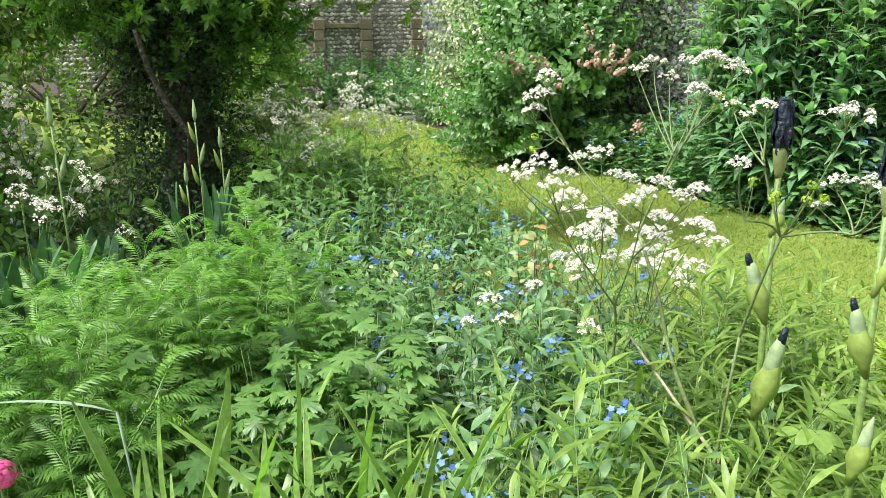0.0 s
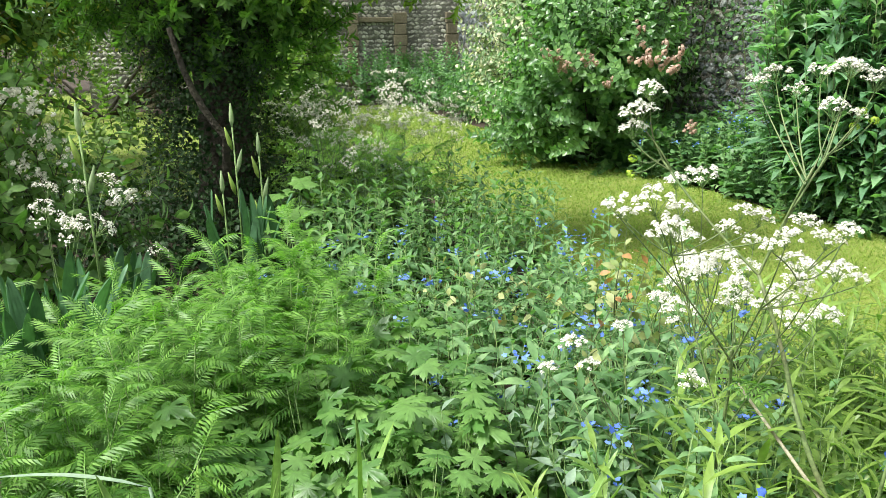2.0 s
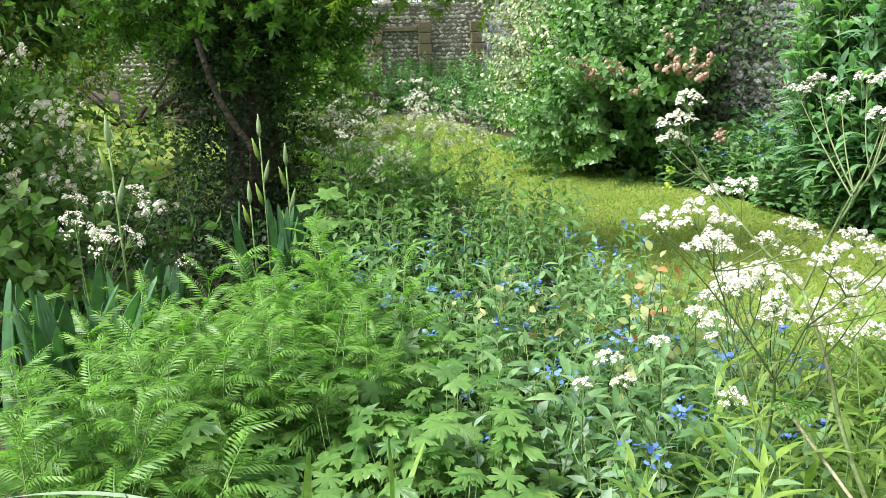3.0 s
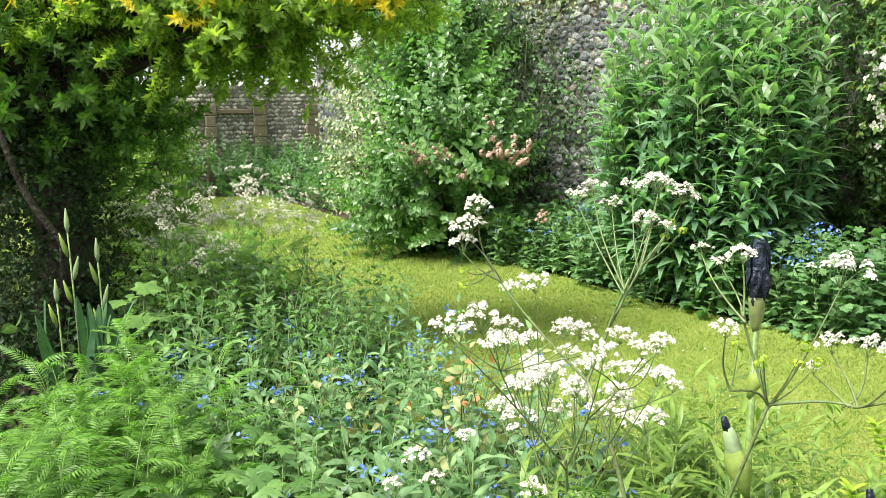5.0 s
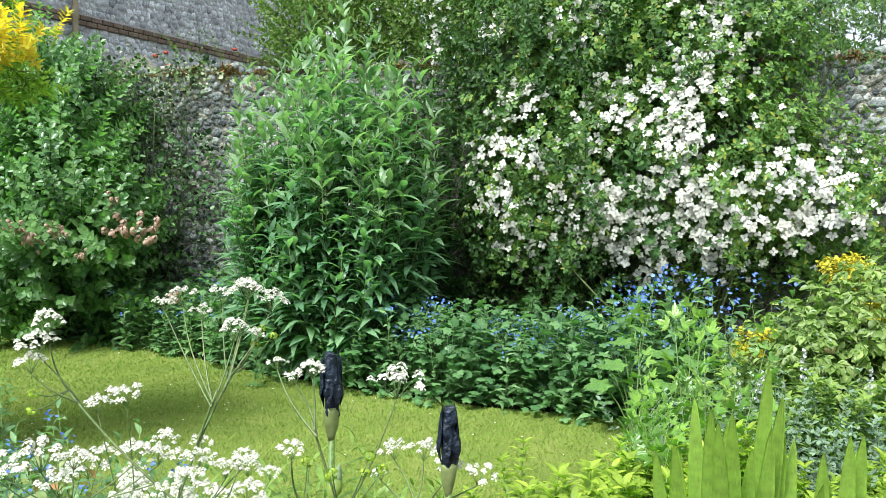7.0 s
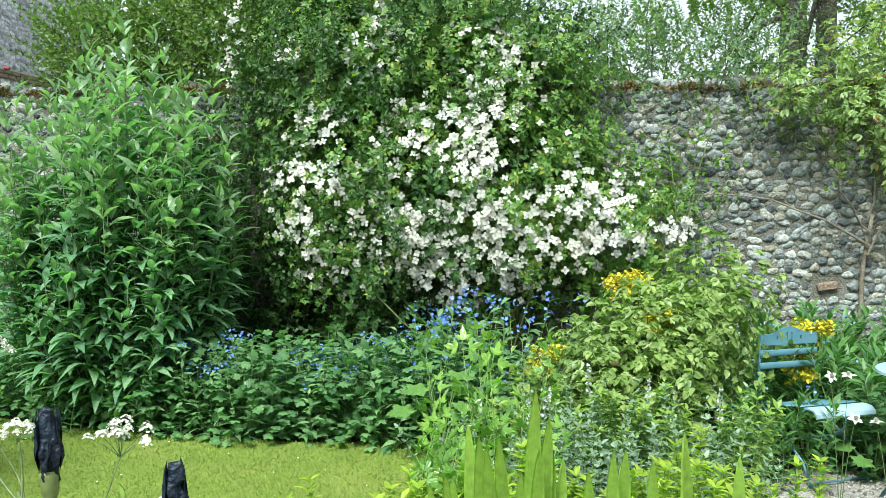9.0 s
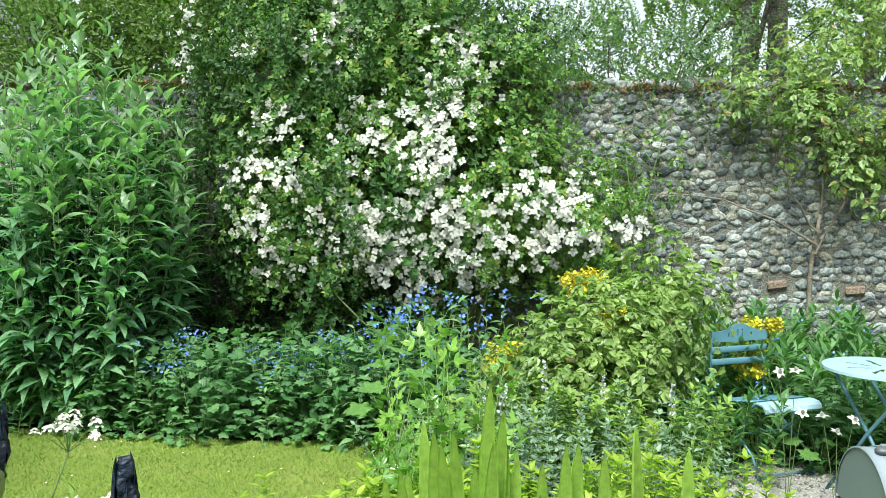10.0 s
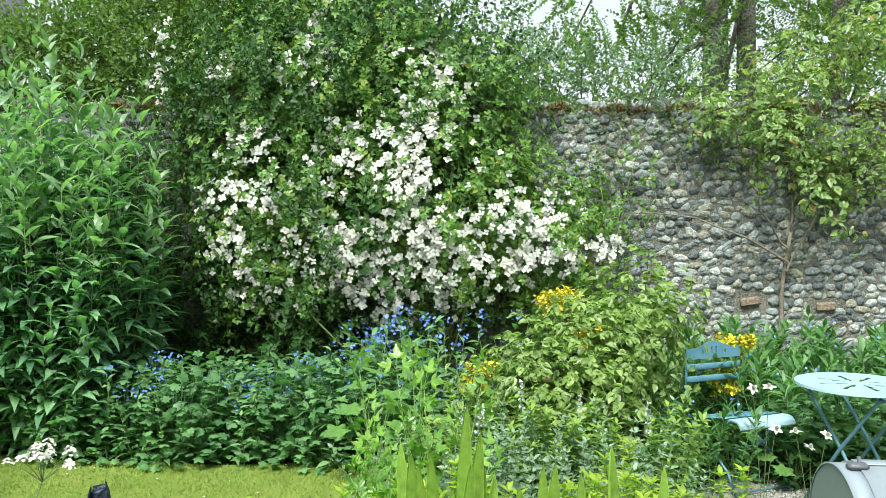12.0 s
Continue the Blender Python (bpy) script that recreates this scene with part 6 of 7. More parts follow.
# sword-leaved clumps
def sword_mesh(length, width, bend):
    n = 8
    w = [width * 0.5 * f for f in (0.6, 0.85, 1.0, 1.0, 0.95, 0.78, 0.54, 0.26)]
    stations = (0.0, 0.2, 0.4, 0.6, 0.75, 0.87, 0.94, 0.98)
    v, q, t = [], [], []
    for k in range(n):
        s = stations[k]
        y = -bend * length * s ** 2.2
        z = length * s
        for j in range(9):
            f = j / 4 - 1
            v.append((f * w[k], y + (0.0045 if j % 2 else -0.0045) * min(1, width / 0.06) + 0.1 * w[k] * f * f, z))
    v.append((0, -bend * length, length))
    for k in range(n - 1):
        for j in range(8):
            a = k * 9 + j
            q.append((a, a + 1, a + 10, a + 9))
    e = len(v) - 1
    t += [((n - 1) * 9 + j, (n - 1) * 9 + j + 1, e) for j in range(8)]
    return Shape(v, t, q)


SWORDS = [to_mesh("blade", sword_mesh(1.0, 0.043, b), L_BLADE) for b in (0.02, 0.05, 0.09)]
THIN = [to_mesh("blade", sword_mesh(0.56, w, b), L_TUFT) for b, w in ((0.25, 0.018), (0.45, 0.023), (0.7, 0.02))]
IRISB = [to_mesh("blade", sword_mesh(0.5, 0.04, b), L_IRIS) for b in (0.03, 0.1, 0.25)]


def sword_clump(name, at, n, meshes, label, category, r=0.12, s=(0.8, 1.15), lean=10, group="", facing=0, spread_deg=180):
    ob = thing(name, at, label, category, group)
    for _ in range(n):
        b = part("blade", meshes[int(rng.integers(3))], None, ob)
        b.matrix_basis = pose(rng.normal(0, r), rng.normal(0, r), 0, rng.normal(0, lean), rng.normal(0, lean), facing + rng.normal(0, spread_deg) + 180 * int(rng.integers(2)))
        k = rng.uniform(*s)
        b.scale = (k, k, k)
    return ob


def sword_fan(at, blades, label):
    """A fan of stiff blades in one plane: for each its foot along the fan, its lean and its length."""
    ob = thing("crocosmia", pose(*at, 0, 0, -58), label, "crocosmia", "crocosmia fans")
    for x, lean, length in blades:
        b = part("blade", SWORDS[int(rng.integers(3))], None, ob)
        back = int(rng.integers(2))
        b.matrix_basis = pose(x, rng.normal(0, 0.025), 0, rng.normal(0, 2), lean * (-1) ** back, rng.normal(0, 14) + 180 * back)
        b.scale = (1.0, 1.0, length)


sword_fan((1.55, 0.92, 0.0), [(-0.05, -7.5, 0.94), (-0.045, -5.5, 0.99), (-0.03, -4, 1.04), (-0.02, -2.5, 1.07), (0.0, -0.5, 1.05), (0.01, 1, 1.08), (0.025, 1.5, 1.14), (0.03, 2.8, 1.08), (0.035, 4, 1.0), (0.05, 5.5, 0.97), (0.02, -3, 0.96), (-0.01, 3, 0.98), (0.06, 6.5, 0.94), (-0.06, -4.5, 0.93), (0.0, -1.5, 1.0), (0.04, 1.0, 1.02)], "fan of broad ribbed sword-shaped leaves")
sword_fan((1.69, 0.74, 0.0), [(-0.02, -1.5, 0.97), (0.0, 0, 1.0), (0.01, 1.5, 0.99), (0.025, 2.5, 0.94)], "small fan of pointed sword-shaped leaves")
sword_fan((1.75, 0.62, 0.0), [(-0.03, -1, 0.98), (0.045, 0.5, 1.03), (0.13, 1, 0.98)], "few upright sword-shaped leaves")
for x, y, k in ((-0.52, 1.3, 11), (-0.35, 1.22, 12), (-0.18, 1.25, 11), (0.0, 1.25, 11), (0.12, 1.15, 10), (-0.05, 1.45, 8), (-0.45, 1.12, 14), (-0.27, 1.08, 14), (-0.08, 1.1, 14), (-0.58, 1.42, 10), (-0.4, 1.38, 12), (0.22, 1.22, 12)):
    sword_clump("grassy_lily", (x, y, 0.0), k, THIN, "tuft of narrow arching green leaves", "lily tuft", 0.06, (0.74, 1.1), 22, "grassy tufts")
sword_clump("iris_leaves", (-1.17, 2.3, 0.0), 16, IRISB, "fan of blue-green iris leaves", "iris", 0.07, (1.3, 1.55), 7, "iris leaf fans")
sword_clump("iris_leaves", (-1.2, 2.6, 0.0), 14, IRISB, "fan of blue-green iris leaves", "iris", 0.07, (1.2, 1.45), 8, "iris leaf fans")
sword_clump("iris_leaves", (-1.08, 3.05, 0.0), 12, IRISB, "fan of blue-green iris leaves", "iris", 0.07, (1.0, 1.25), 8, "iris leaf fans")
sword_clump("iris_leaves", (-0.72, 3.9, 0.0), 14, IRISB, "fan of blue-green iris leaves", "iris", 0.08, (1.0, 1.3), 8, "iris leaf fans")
arch = thing("arching_blade", (-0.62, 1.46, 0.0), "single long arching grass blade", "grass blade")
part("blade", join([tube(arc((0, 0, 0), (-0.06, 0.02, 0.57), 0, 4), 0.003, 4), blade(0.3, [0.005, 0.006, 0.006, 0.005, 0.003], 0.2, 0.25).moved(frames_y(np.array([[-1.0, 0.1, 0.35]]), np.array([0, 0, 1.0]))[0], (-0.06, 0.02, 0.57))]), L_GREY, arch)

# ---- irises ----
BLACK = rough_mat("withered_black_petal", [(0.3, (0.005, 0.009, 0.015)), (0.7, (0.018, 0.029, 0.043))], 30, 120, 0.4, 0.9, 0.006)
SPATHE = leaf_mat("papery_spathe", (0.24, 0.27, 0.08), (0.34, 0.36, 0.13), 0.5, 0.3, (1, 1, 0.5))
IRIS_STEM = rough_mat("iris_stem", [(0.3, (0.09, 0.16, 0.035)), (0.7, (0.15, 0.23, 0.05))], 14, 120, 0.45, 0.2, 0.002)
BUDGREEN = leaf_mat("green_bud", (0.24, 0.30, 0.06), (0.34, 0.38, 0.09), 0.4, 0.35)
PALEBUD = leaf_mat("pale_papery_bud", (0.25, 0.31, 0.14), (0.36, 0.42, 0.20), 0.6, 0.25, (1, 1, 0.8))


def crumple(shape, amount, freq=60):
    v = shape.v.copy()
    for i, q in enumerate(v):
        w = noise.noise_vector(Vector(q * freq))
        v[i] = q + np.array(w) * amount
    return Shape(v, shape.t, shape.q)


def ringed(profile, axis, at, sides=12, squash=1.0):
    """A turned body that leans along an axis from a place."""
    return lathe(profile, sides, squash).moved(frames_z(np.array([axis]), np.zeros(1))[0], at)


def iris_bud(ob, z, axis, length, width, dry=True):
    """A bud in its pod on a stalk: pod, papery sheath and, where it has withered, a black tip."""
    a, n = unit(axis), length
    pod = part("bud", crumple(ringed([(0.006, -0.012), (0.5 * width, 0.10 * n), (width, 0.30 * n), (0.9 * width, 0.45 * n), (0.5 * width, 0.62 * n), (0.3 * width, 0.66 * n)], a, (0, 0, z), 14, 0.85), 0.0012, 45), BUDGREEN, ob, "swollen yellow-green pod")
    part("sheath", crumple(ringed([(0.50 * width, 0.42 * n), (0.58 * width, 0.58 * n), (0.50 * width, 0.75 * n), (0.28 * width, 0.87 * n)] + ([] if dry else [(0.05 * width, 1.0 * n)]), unit(a + [0, 0, 0.05]), (0, 0, z), 12), 0.001, 70), PALEBUD, pod, "papery grey-green bud sheath")
    if dry:
        part("tip", crumple(ringed([(0.30 * width, 0.84 * n), (0.27 * width, 0.92 * n), (0.20 * width, 1.0 * n), (0.05 * width, 1.02 * n)], a, (0, 0, z), 9), 0.0016, 120), BLACK, pod, "dry black tip")
    return pod


def iris_plant(at, base, k, label):
    """base: height of the spathe's foot; k: size of the head."""
    ob = thing("iris", at, label, "iris", "spent irises")
    z = base
    part("stem", tube([(0, 0, 0), (0.004, 0.002, z * 0.5), (0, 0, z + 0.01)], [0.0085, 0.0075, 0.006], 9), IRIS_STEM, ob)
    part("spathe", crumple(lathe([(0.006 * k, z - 0.006), (0.009 * k, z + 0.006 * k), (0.0135 * k, z + 0.022 * k), (0.0155 * k, z + 0.038 * k), (0.0165 * k, z + 0.052 * k), (0.015 * k, z + 0.060 * k)], 14, 0.85), 0.0022, 50), SPATHE, ob, "yellow-green papery spathe")
    h = z + 0.046 * k
    prof = [(0.012, 0), (0.0145, 0.016), (0.0165, 0.04), (0.016, 0.066), (0.0135, 0.09), (0.0115, 0.108), (0.008, 0.118), (0.003, 0.108)]
    prof = [(r0 + (r1 - r0) * f, y0 + (y1 - y0) * f) for (r0, y0), (r1, y1) in zip(prof, prof[1:]) for f in (0.0, 0.25, 0.5, 0.75)] + [prof[-1]]
    body = crumple(crumple(lathe([(r * k, h + y * k) for r, y in prof], 26, 0.8), 0.0075 * k, 42), 0.0022 * k, 170)
    bloom = part("withered_bloom", body, BLACK, ob, "crumpled black withered flower")
    for j in range(7):
        r = np.array(Euler((0, 0, j * 0.9)).to_matrix())
        f = crumple(blade(0.07 * k + 0.02 * k * (j % 3), [0.006 * k, 0.009 * k, 0.008 * k, 0.005 * k], 0.7, -0.03), 0.006 * k, 60)
        lean = np.array(Euler((radians(81 + 3 * (j % 3)), 0, 0)).to_matrix())
        part("petal", f.moved(r @ lean, r @ np.array([0, -0.0165 * k, 0]) + [0, 0, h + 0.014 * k]), BLACK, bloom)
    return ob


RIGHTWARD = np.array([0.84, -0.54, 0.0])
tall_iris = iris_plant((0.68, 1.24, 0), 1.07, 0.95, "tall iris stalk with a withered black bloom and dry-tipped buds")
iris_bud(tall_iris, 0.765, RIGHTWARD * -0.32 + [0, 0, 1], 0.145, 0.026)
iris_bud(tall_iris, 0.545, RIGHTWARD * 0.22 + [0, 0, 1], 0.21, 0.031)
iris_bud(tall_iris, 0.955, RIGHTWARD * 0.25 + [0, 0, 1], 0.07, 0.016, False)
short_iris = iris_plant((0.69, 0.94, 0), 1.058, 0.84, "iris stalk with a withered black bloom and swelling buds")
iris_bud(short_iris, 0.775, RIGHTWARD * -0.25 + [0, 0, 1], 0.135, 0.024)
iris_bud(short_iris, 0.925, RIGHTWARD * 0.25 + [0, 0, 1], 0.09, 0.014, False)
iris_bud(short_iris, 0.565, RIGHTWARD * 0.2 + [0, 0, 1], 0.13, 0.022, False)


def iris_stalk(at, h, buds, label):
    ob = thing("iris", at, label, "iris", "budding irises")
    part("stem", tube([(0, 0, 0), (0.006, 0, h * 0.5), (0, 0, h)], [0.006, 0.005, 0.004], 6), STALK, ob)
    pod = lathe([(0.003, 0), (0.011, 0.03), (0.010, 0.06), (0.002, 0.11)], 8)
    for k in range(buds):
        part("bud", pod.moved(np.array(Euler((0, radians(14 * (-1) ** k * (k > 0)), 0)).to_matrix()), (0.008 * (-1) ** k * (k > 0), 0, h - 0.105 * k)), BUDGREEN if k % 2 else PALEBUD, ob, "pointed pale green bud")
    return ob


iris_stalk((-0.74, 3.95, 0), 0.92, 4, "iris stalk with pale green pointed buds")
iris_stalk((-0.63, 3.97, 0), 0.78, 4, "shorter iris stalk with pale green buds")
iris_stalk((-1.15, 3.02, 0), 1.02, 3, "tall iris stalk with a yellowish bud")
iris_stalk((-0.80, 3.9, 0), 0.62, 2, "short iris stalk in bud")

# ---- single large-leaved plants ----
BIGLEAF = to_mesh("leaf", palmate(0.12, 5, 0.78, 0.05, 0.25, 290), L_BIG)


def broadleaf(name, at, leaves, h, r, label, s=(0.7, 1.1)):
    ob = thing(name, at, label, "hollyhock", "broad-leaved plants")
    st = []
    for k in range(leaves):
        a, q = k * 2.4 + rng.normal(0, 0.3), math.sqrt((k + 0.5) / leaves)
        tip = np.array([r * q * math.cos(a), r * q * math.sin(a), h * (1.05 - 0.6 * q)])
        st.append(tube(arc((0, 0, 0), tip, 0.05, 5), np.linspace(0.006, 0.003, 5), 5))
        lf = part("leaf", BIGLEAF, None, ob)
        rr = frames_y(np.array([[math.cos(a), math.sin(a), -0.1]]), unit(np.array([math.cos(a) * 0.5, math.sin(a) * 0.5 - 0.3, 1.0])))[0] * rng.uniform(*s)
        lf.matrix_basis = Matrix([[*rr[i], tip[i]] for i in range(3)] + [[0, 0, 0, 1]])
    tagged(part("stalkwork", join(st), STALK, ob), "", "", "", "stuff")
    return ob


broadleaf("hollyhock", (-0.5, 4.2, 0), 8, 0.68, 0.2, "young hollyhock with broad pale green leaves", (0.8, 1.1))
broadleaf("hollyhock", (3.85, 2.75, 0), 11, 0.72, 0.24, "hollyhock with broad rounded green leaves in the border", (0.75, 1.0))
broadleaf("hollyhock", (4.0, 2.55, 0), 9, 0.55, 0.24, "broad-leaved plant low in the border", (0.7, 0.95))
broadleaf("comfrey", (5.05, 0.98, 0), 12, 0.34, 0.22, "low broad-leaved plant under the garden chair", (0.5, 0.8))
broadleaf("comfrey", (5.0, 0.62, 0), 11, 0.36, 0.22, "broad dark leaves between the chair and the table", (0.5, 0.8))
broadleaf("lady_mantle", (5.15, 0.3, 0), 12, 0.48, 0.2, "pale green scalloped leaves behind the table legs", (0.7, 1.0))
fox = blade(0.24, [0.035, 0.05, 0.045, 0.025], 0.15, 0.3, 0.05)
fg = thing("foxglove", (-0.68, 1.2, 0.0), "foxglove rosette with large soft leaves", "foxglove")
for k in range(8):
    a = k * 0.8
    part("leaf", fox.moved(frames_y(np.array([[math.cos(a), math.sin(a), 0.75]]), np.array([-math.cos(a), -math.sin(a), 1.0]))[0], (0, 0, 0.24 + 0.02 * k)), L_PALM, fg)

# rose shoot with toothed leaflets beside the irises
ROSE_LEAFLET = to_mesh("leaflet", blade(0.058, [0.011, 0.0185, 0.020, 0.014], 0.12, 0.18, 0.04), leaf_mat("rose_shoot_leaf", (0.17, 0.26, 0.05), (0.27, 0.36, 0.08), 0.42, 0.4, (0.95, 1.05, 0.4), (0.50, 0.46, 0.06), 0.15))
shoot = thing("rose_shoot", (0.72, 1.10, 0.0), "young rose shoot with pale green toothed leaflets", "rose")
part("stem", tube(arc((0, 0, 0), (0.0, 0.0, 0.6), 0, 6, (0.015, 0, 0)), np.linspace(0.003, 0.0018, 6), 6), STALK, shoot)
for z, a in ((0.46, 200), (0.50, 330), (0.54, 80), (0.58, 250), (0.61, 20)):
    way = np.array([math.cos(radians(a)), math.sin(radians(a)), 0.0])
    side = np.array([-way[1], way[0], 0.0])
    part("leaf_stalk", tube([(0, 0, z), tuple(way * 0.05 + [0, 0, z + 0.012])], 0.0011, 4), STALK, shoot)
    for f, w in ((0.05, 0.0), (0.04, 0.9), (0.04, -0.9), (0.018, 0.9), (0.018, -0.9)):
        lf = part("leaflet", ROSE_LEAFLET, None, shoot)
        r = frames_y(np.array([way * (1.0 if w == 0 else 0.45) + side * w + [0, 0, -0.15]]), np.array([0, -0.25, 1.0]))[0] * (0.9 if f > 0.03 else 0.65)
        q = way * f + [0, 0, z + f * 0.24]
        lf.matrix_basis = Matrix([[*r[i], q[i]] for i in range(3)] + [[0, 0, 0, 1]])

# withered rose-like foliage behind the umbels
dead_sp = [spray(0.3, 6, blade(0.045, [0.010, 0.014, 0.009], 0.2, 0.3), 1, 1, 0.8, 70, 50, 0.1, 137, 0.0025) for _ in range(3)]
wb = np.array([0.6, 2.45, 0.0])
p, d = lumps((0.55, 2.3, 0.46), (0.16, 0.14, 0.12), 24)
st, lv = cover(dead_sp, p, d, rng.uniform(0.7, 1.0, len(p)))
wt_ = thing("withering_plant", tuple(wb), "leafy plant turning yellow and orange", "plant")
part("stemwork", join([limbs(wb, p[:10], 0.005, 0.03), st]).moved(at=-wb), TWIG, wt_)
part("foliage", lv.moved(at=-wb), L_TAN, wt_)
wb = np.array([0.2, 2.78, 0.0])
p, d = lumps((0.2, 2.78, 0.4), (0.1, 0.1, 0.12), 14)
st, lv = cover(dead_sp, p, d, rng.uniform(0.5, 0.8, len(p)))
wt_ = thing("withering_plant", tuple(wb), "small plant with yellow and orange leaves", "plant")
part("stemwork", join([limbs(wb, p[:4], 0.004, 0.03), st]).moved(at=-wb), TWIG, wt_)
part("foliage", lv.moved(at=-wb), L_TAN, wt_)

# daisy and pink flower
ds = thing("daisy", (0.13, 1.43, 0.0), "single white ox-eye daisy in bloom", "daisy")
part("stem", tube(arc((0, 0, 0), (0, 0, 0.4), 0, 4, (0.01, 0, 0)), 0.0015, 4), STALK, ds)
part("petals", spread(blade(0.018, [0.003, 0.0035, 0.003], 0.1, 0.1), frames_y(np.array([[math.cos(a), math.sin(a), 0.1] for a in np.arange(13) * 0.483]), np.array([0, 0, 1.0])), np.tile([0, 0, 0.4], (13, 1)), np.ones(13)), PETAL, ds)
part("eye", lathe([(0.0055, 0.398), (0.005, 0.404), (0.002, 0.406)], 8), YELLOW, ds, "yellow centre")
pk = thing("pink_scabious", (-0.76, 1.03, 0.0), "deep pink pincushion flower", "flower")
part("stem", tube(arc((0, 0, 0), (0, 0, 0.67), 0, 4, (0.01, 0, 0)), 0.002, 4), STALK, pk)
part("stem", tube(arc((0, 0, 0), (0, 0, 0.4), 0, 4), np.linspace(0.012, 0.006, 4), 6), STALK, fg)
part("bloom", cluster(0.028, 120, 0.012, 0.8).moved(at=(0, 0, 0.69)), MAGENTA, pk)

# ---- the border along the lawn's far edge ----
crane = [palm_clump(0.55, 230, L_LOW, "cranesbill", "dense cranesbill clump with lobed mid-green leaves", "cranesbill", "cranesbill border", 0.27, PALM_LOW, (0.58, 0.9), 0.08) for _ in range(4)]
edge = [(4.2, 2.75), (4.05, 3.2), (3.75, 3.65), (3.4, 4.35), (3.15, 4.85), (3.35, 5.0), (3.75, 4.6), (4.35, 3.9), (4.75, 3.1), (4.6, 2.6)]
repeat(crane, scatter_in(edge, 58, 0.19), 0.95, 1.3, 5)
low = [copy_thing(a, Matrix()) for a in crane[:2]]
repeat(low, scatter_in([(3.05, 5.2), (2.85, 6.3), (2.35, 7.5), (2.0, 8.3), (1.85, 9.8), (2.3, 9.8), (2.6, 8.4), (3.2, 7.2), (3.6, 6.2), (3.5, 5.5)], 46, 0.22), 0.8, 1.15, 5)
alk2 = [herb("alkanet", 6, 0.58, lambda h: spray(h, 15, alk_leaf, 1, 1.0, 0.55, 80, 50, 0.1, 137, 0.003), L_ALK, "tall alkanet with blue flowers in the shady border", "alkanet", "border alkanet", flowers=lambda ob, tops: blue_tops(ob, tops, 10, 0.03, 0.021) if rng.uniform() < 0.75 else None) for _ in range(3)]
repeat(alk2, [(3.55, 4.5), (3.75, 4.2), (4.05, 3.75), (3.95, 3.95), (4.3, 3.4), (4.15, 3.3), (4.4, 3.0), (4.55, 2.8), (4.3, 2.8), (4.0, 3.3), (4.7, 3.1), (3.0, 6.6), (2.95, 6.2), (3.2, 6.3), (2.6, 7.0), (4.5, 3.3), (3.6, 4.2), (3.8, 3.85), (4.1, 3.5), (3.45, 4.6), (3.85, 3.6), (3.72, 3.95), (3.95, 3.3), (3.5, 4.3)], 0.85, 1.05, 5)
repeat([copy_thing(a, Matrix()) for a in alk2[:2]], [(4.6, 2.9), (4.75, 2.7), (4.5, 3.1), (4.7, 3.0), (4.45, 2.75), (4.8, 2.5), (4.35, 3.3), (4.3, 3.05)], 1.3, 1.5, 5)
repeat([copy_thing(a, Matrix()) for a in weeds], scatter_in([(2.8, 6.0), (2.6, 6.8), (3.0, 7.2), (3.5, 6.6), (3.4, 5.9)], 12, 0.25) + [(3.0, 5.0), (2.92, 5.2), (3.12, 4.88)], 0.9, 1.2, 5)

# ---- rose bush with yellow flowers ----
RB = (4.55, 1.75, 0.0)
p, d = blobs([((4.8, 1.52, 0.80), (0.2, 0.18, 0.2), 50), ((4.47, 1.68, 0.66), (0.28, 0.24, 0.16), 70), ((4.12, 1.88, 0.5), (0.28, 0.26, 0.18), 60), ((4.1, 1.7, 0.36), (0.26, 0.24, 0.22), 26), ((4.5, 1.7, 0.38), (0.42, 0.34, 0.28), 50)], shell=0.45, lump=0.5, upward=0.8)
st, lv = cover([spray(0.3, 7, pinnate(0.11, 2, 0.06, 0.33, 75, 0.35), 1, 1.0, 0.8, 70, 45, 0.1, 137, 0.003) for _ in range(4)], p, d, rng.uniform(0.8, 1.2, len(p)))
rose = thing("rose_bush", RB, "rounded rose bush with pale green leaves", "rose bush")
rbv = np.array(RB)
part("stemwork", join([limbs(RB, p[::30], 0.008, 0.08), st]).moved(at=-rbv), TWIG, rose)
part("foliage", lv.moved(at=-rbv), L_ROSE, rose)
bl = to_mesh("bloom", cluster(0.03, 24, 0.03, 0.8), PEACH)
for x, y, z in ((4.30, 1.70, 0.83), (4.62, 1.4, 0.86), (4.05, 1.75, 0.7)):
    ob = part("bloom", bl, None, rose, "single peach rose bloom")
    ob.location = (x - RB[0], y - RB[1], z)


def yellow_plant(at, n, r, z, label):
    ob = thing("golden_shrub", at, label, "shrub", "yellow-leaved shrubs")
    a = np.array(at, float)
    n = int(1.6 * n)
    p, d = lumps((0, 0, z), r, n, upward=0.5)
    st, lv = cover([spray(0.06, 6, simple_leaf(0.03, 0.0105, 0.2, 0.25), 2, 1, 0.8, 80, 50, 0.1, 90, 0.0015, jitter=0.5) for _ in range(3)], p, d, rng.uniform(0.8, 1.2, n)[:len(p)])
    part("stemwork", join([limbs((0, 0, 0), p[::12], 0.004, 0.05), st]), TWIG, ob)
    part("foliage", lv, YELLOW, ob, "bright yellow leaves")
    return ob


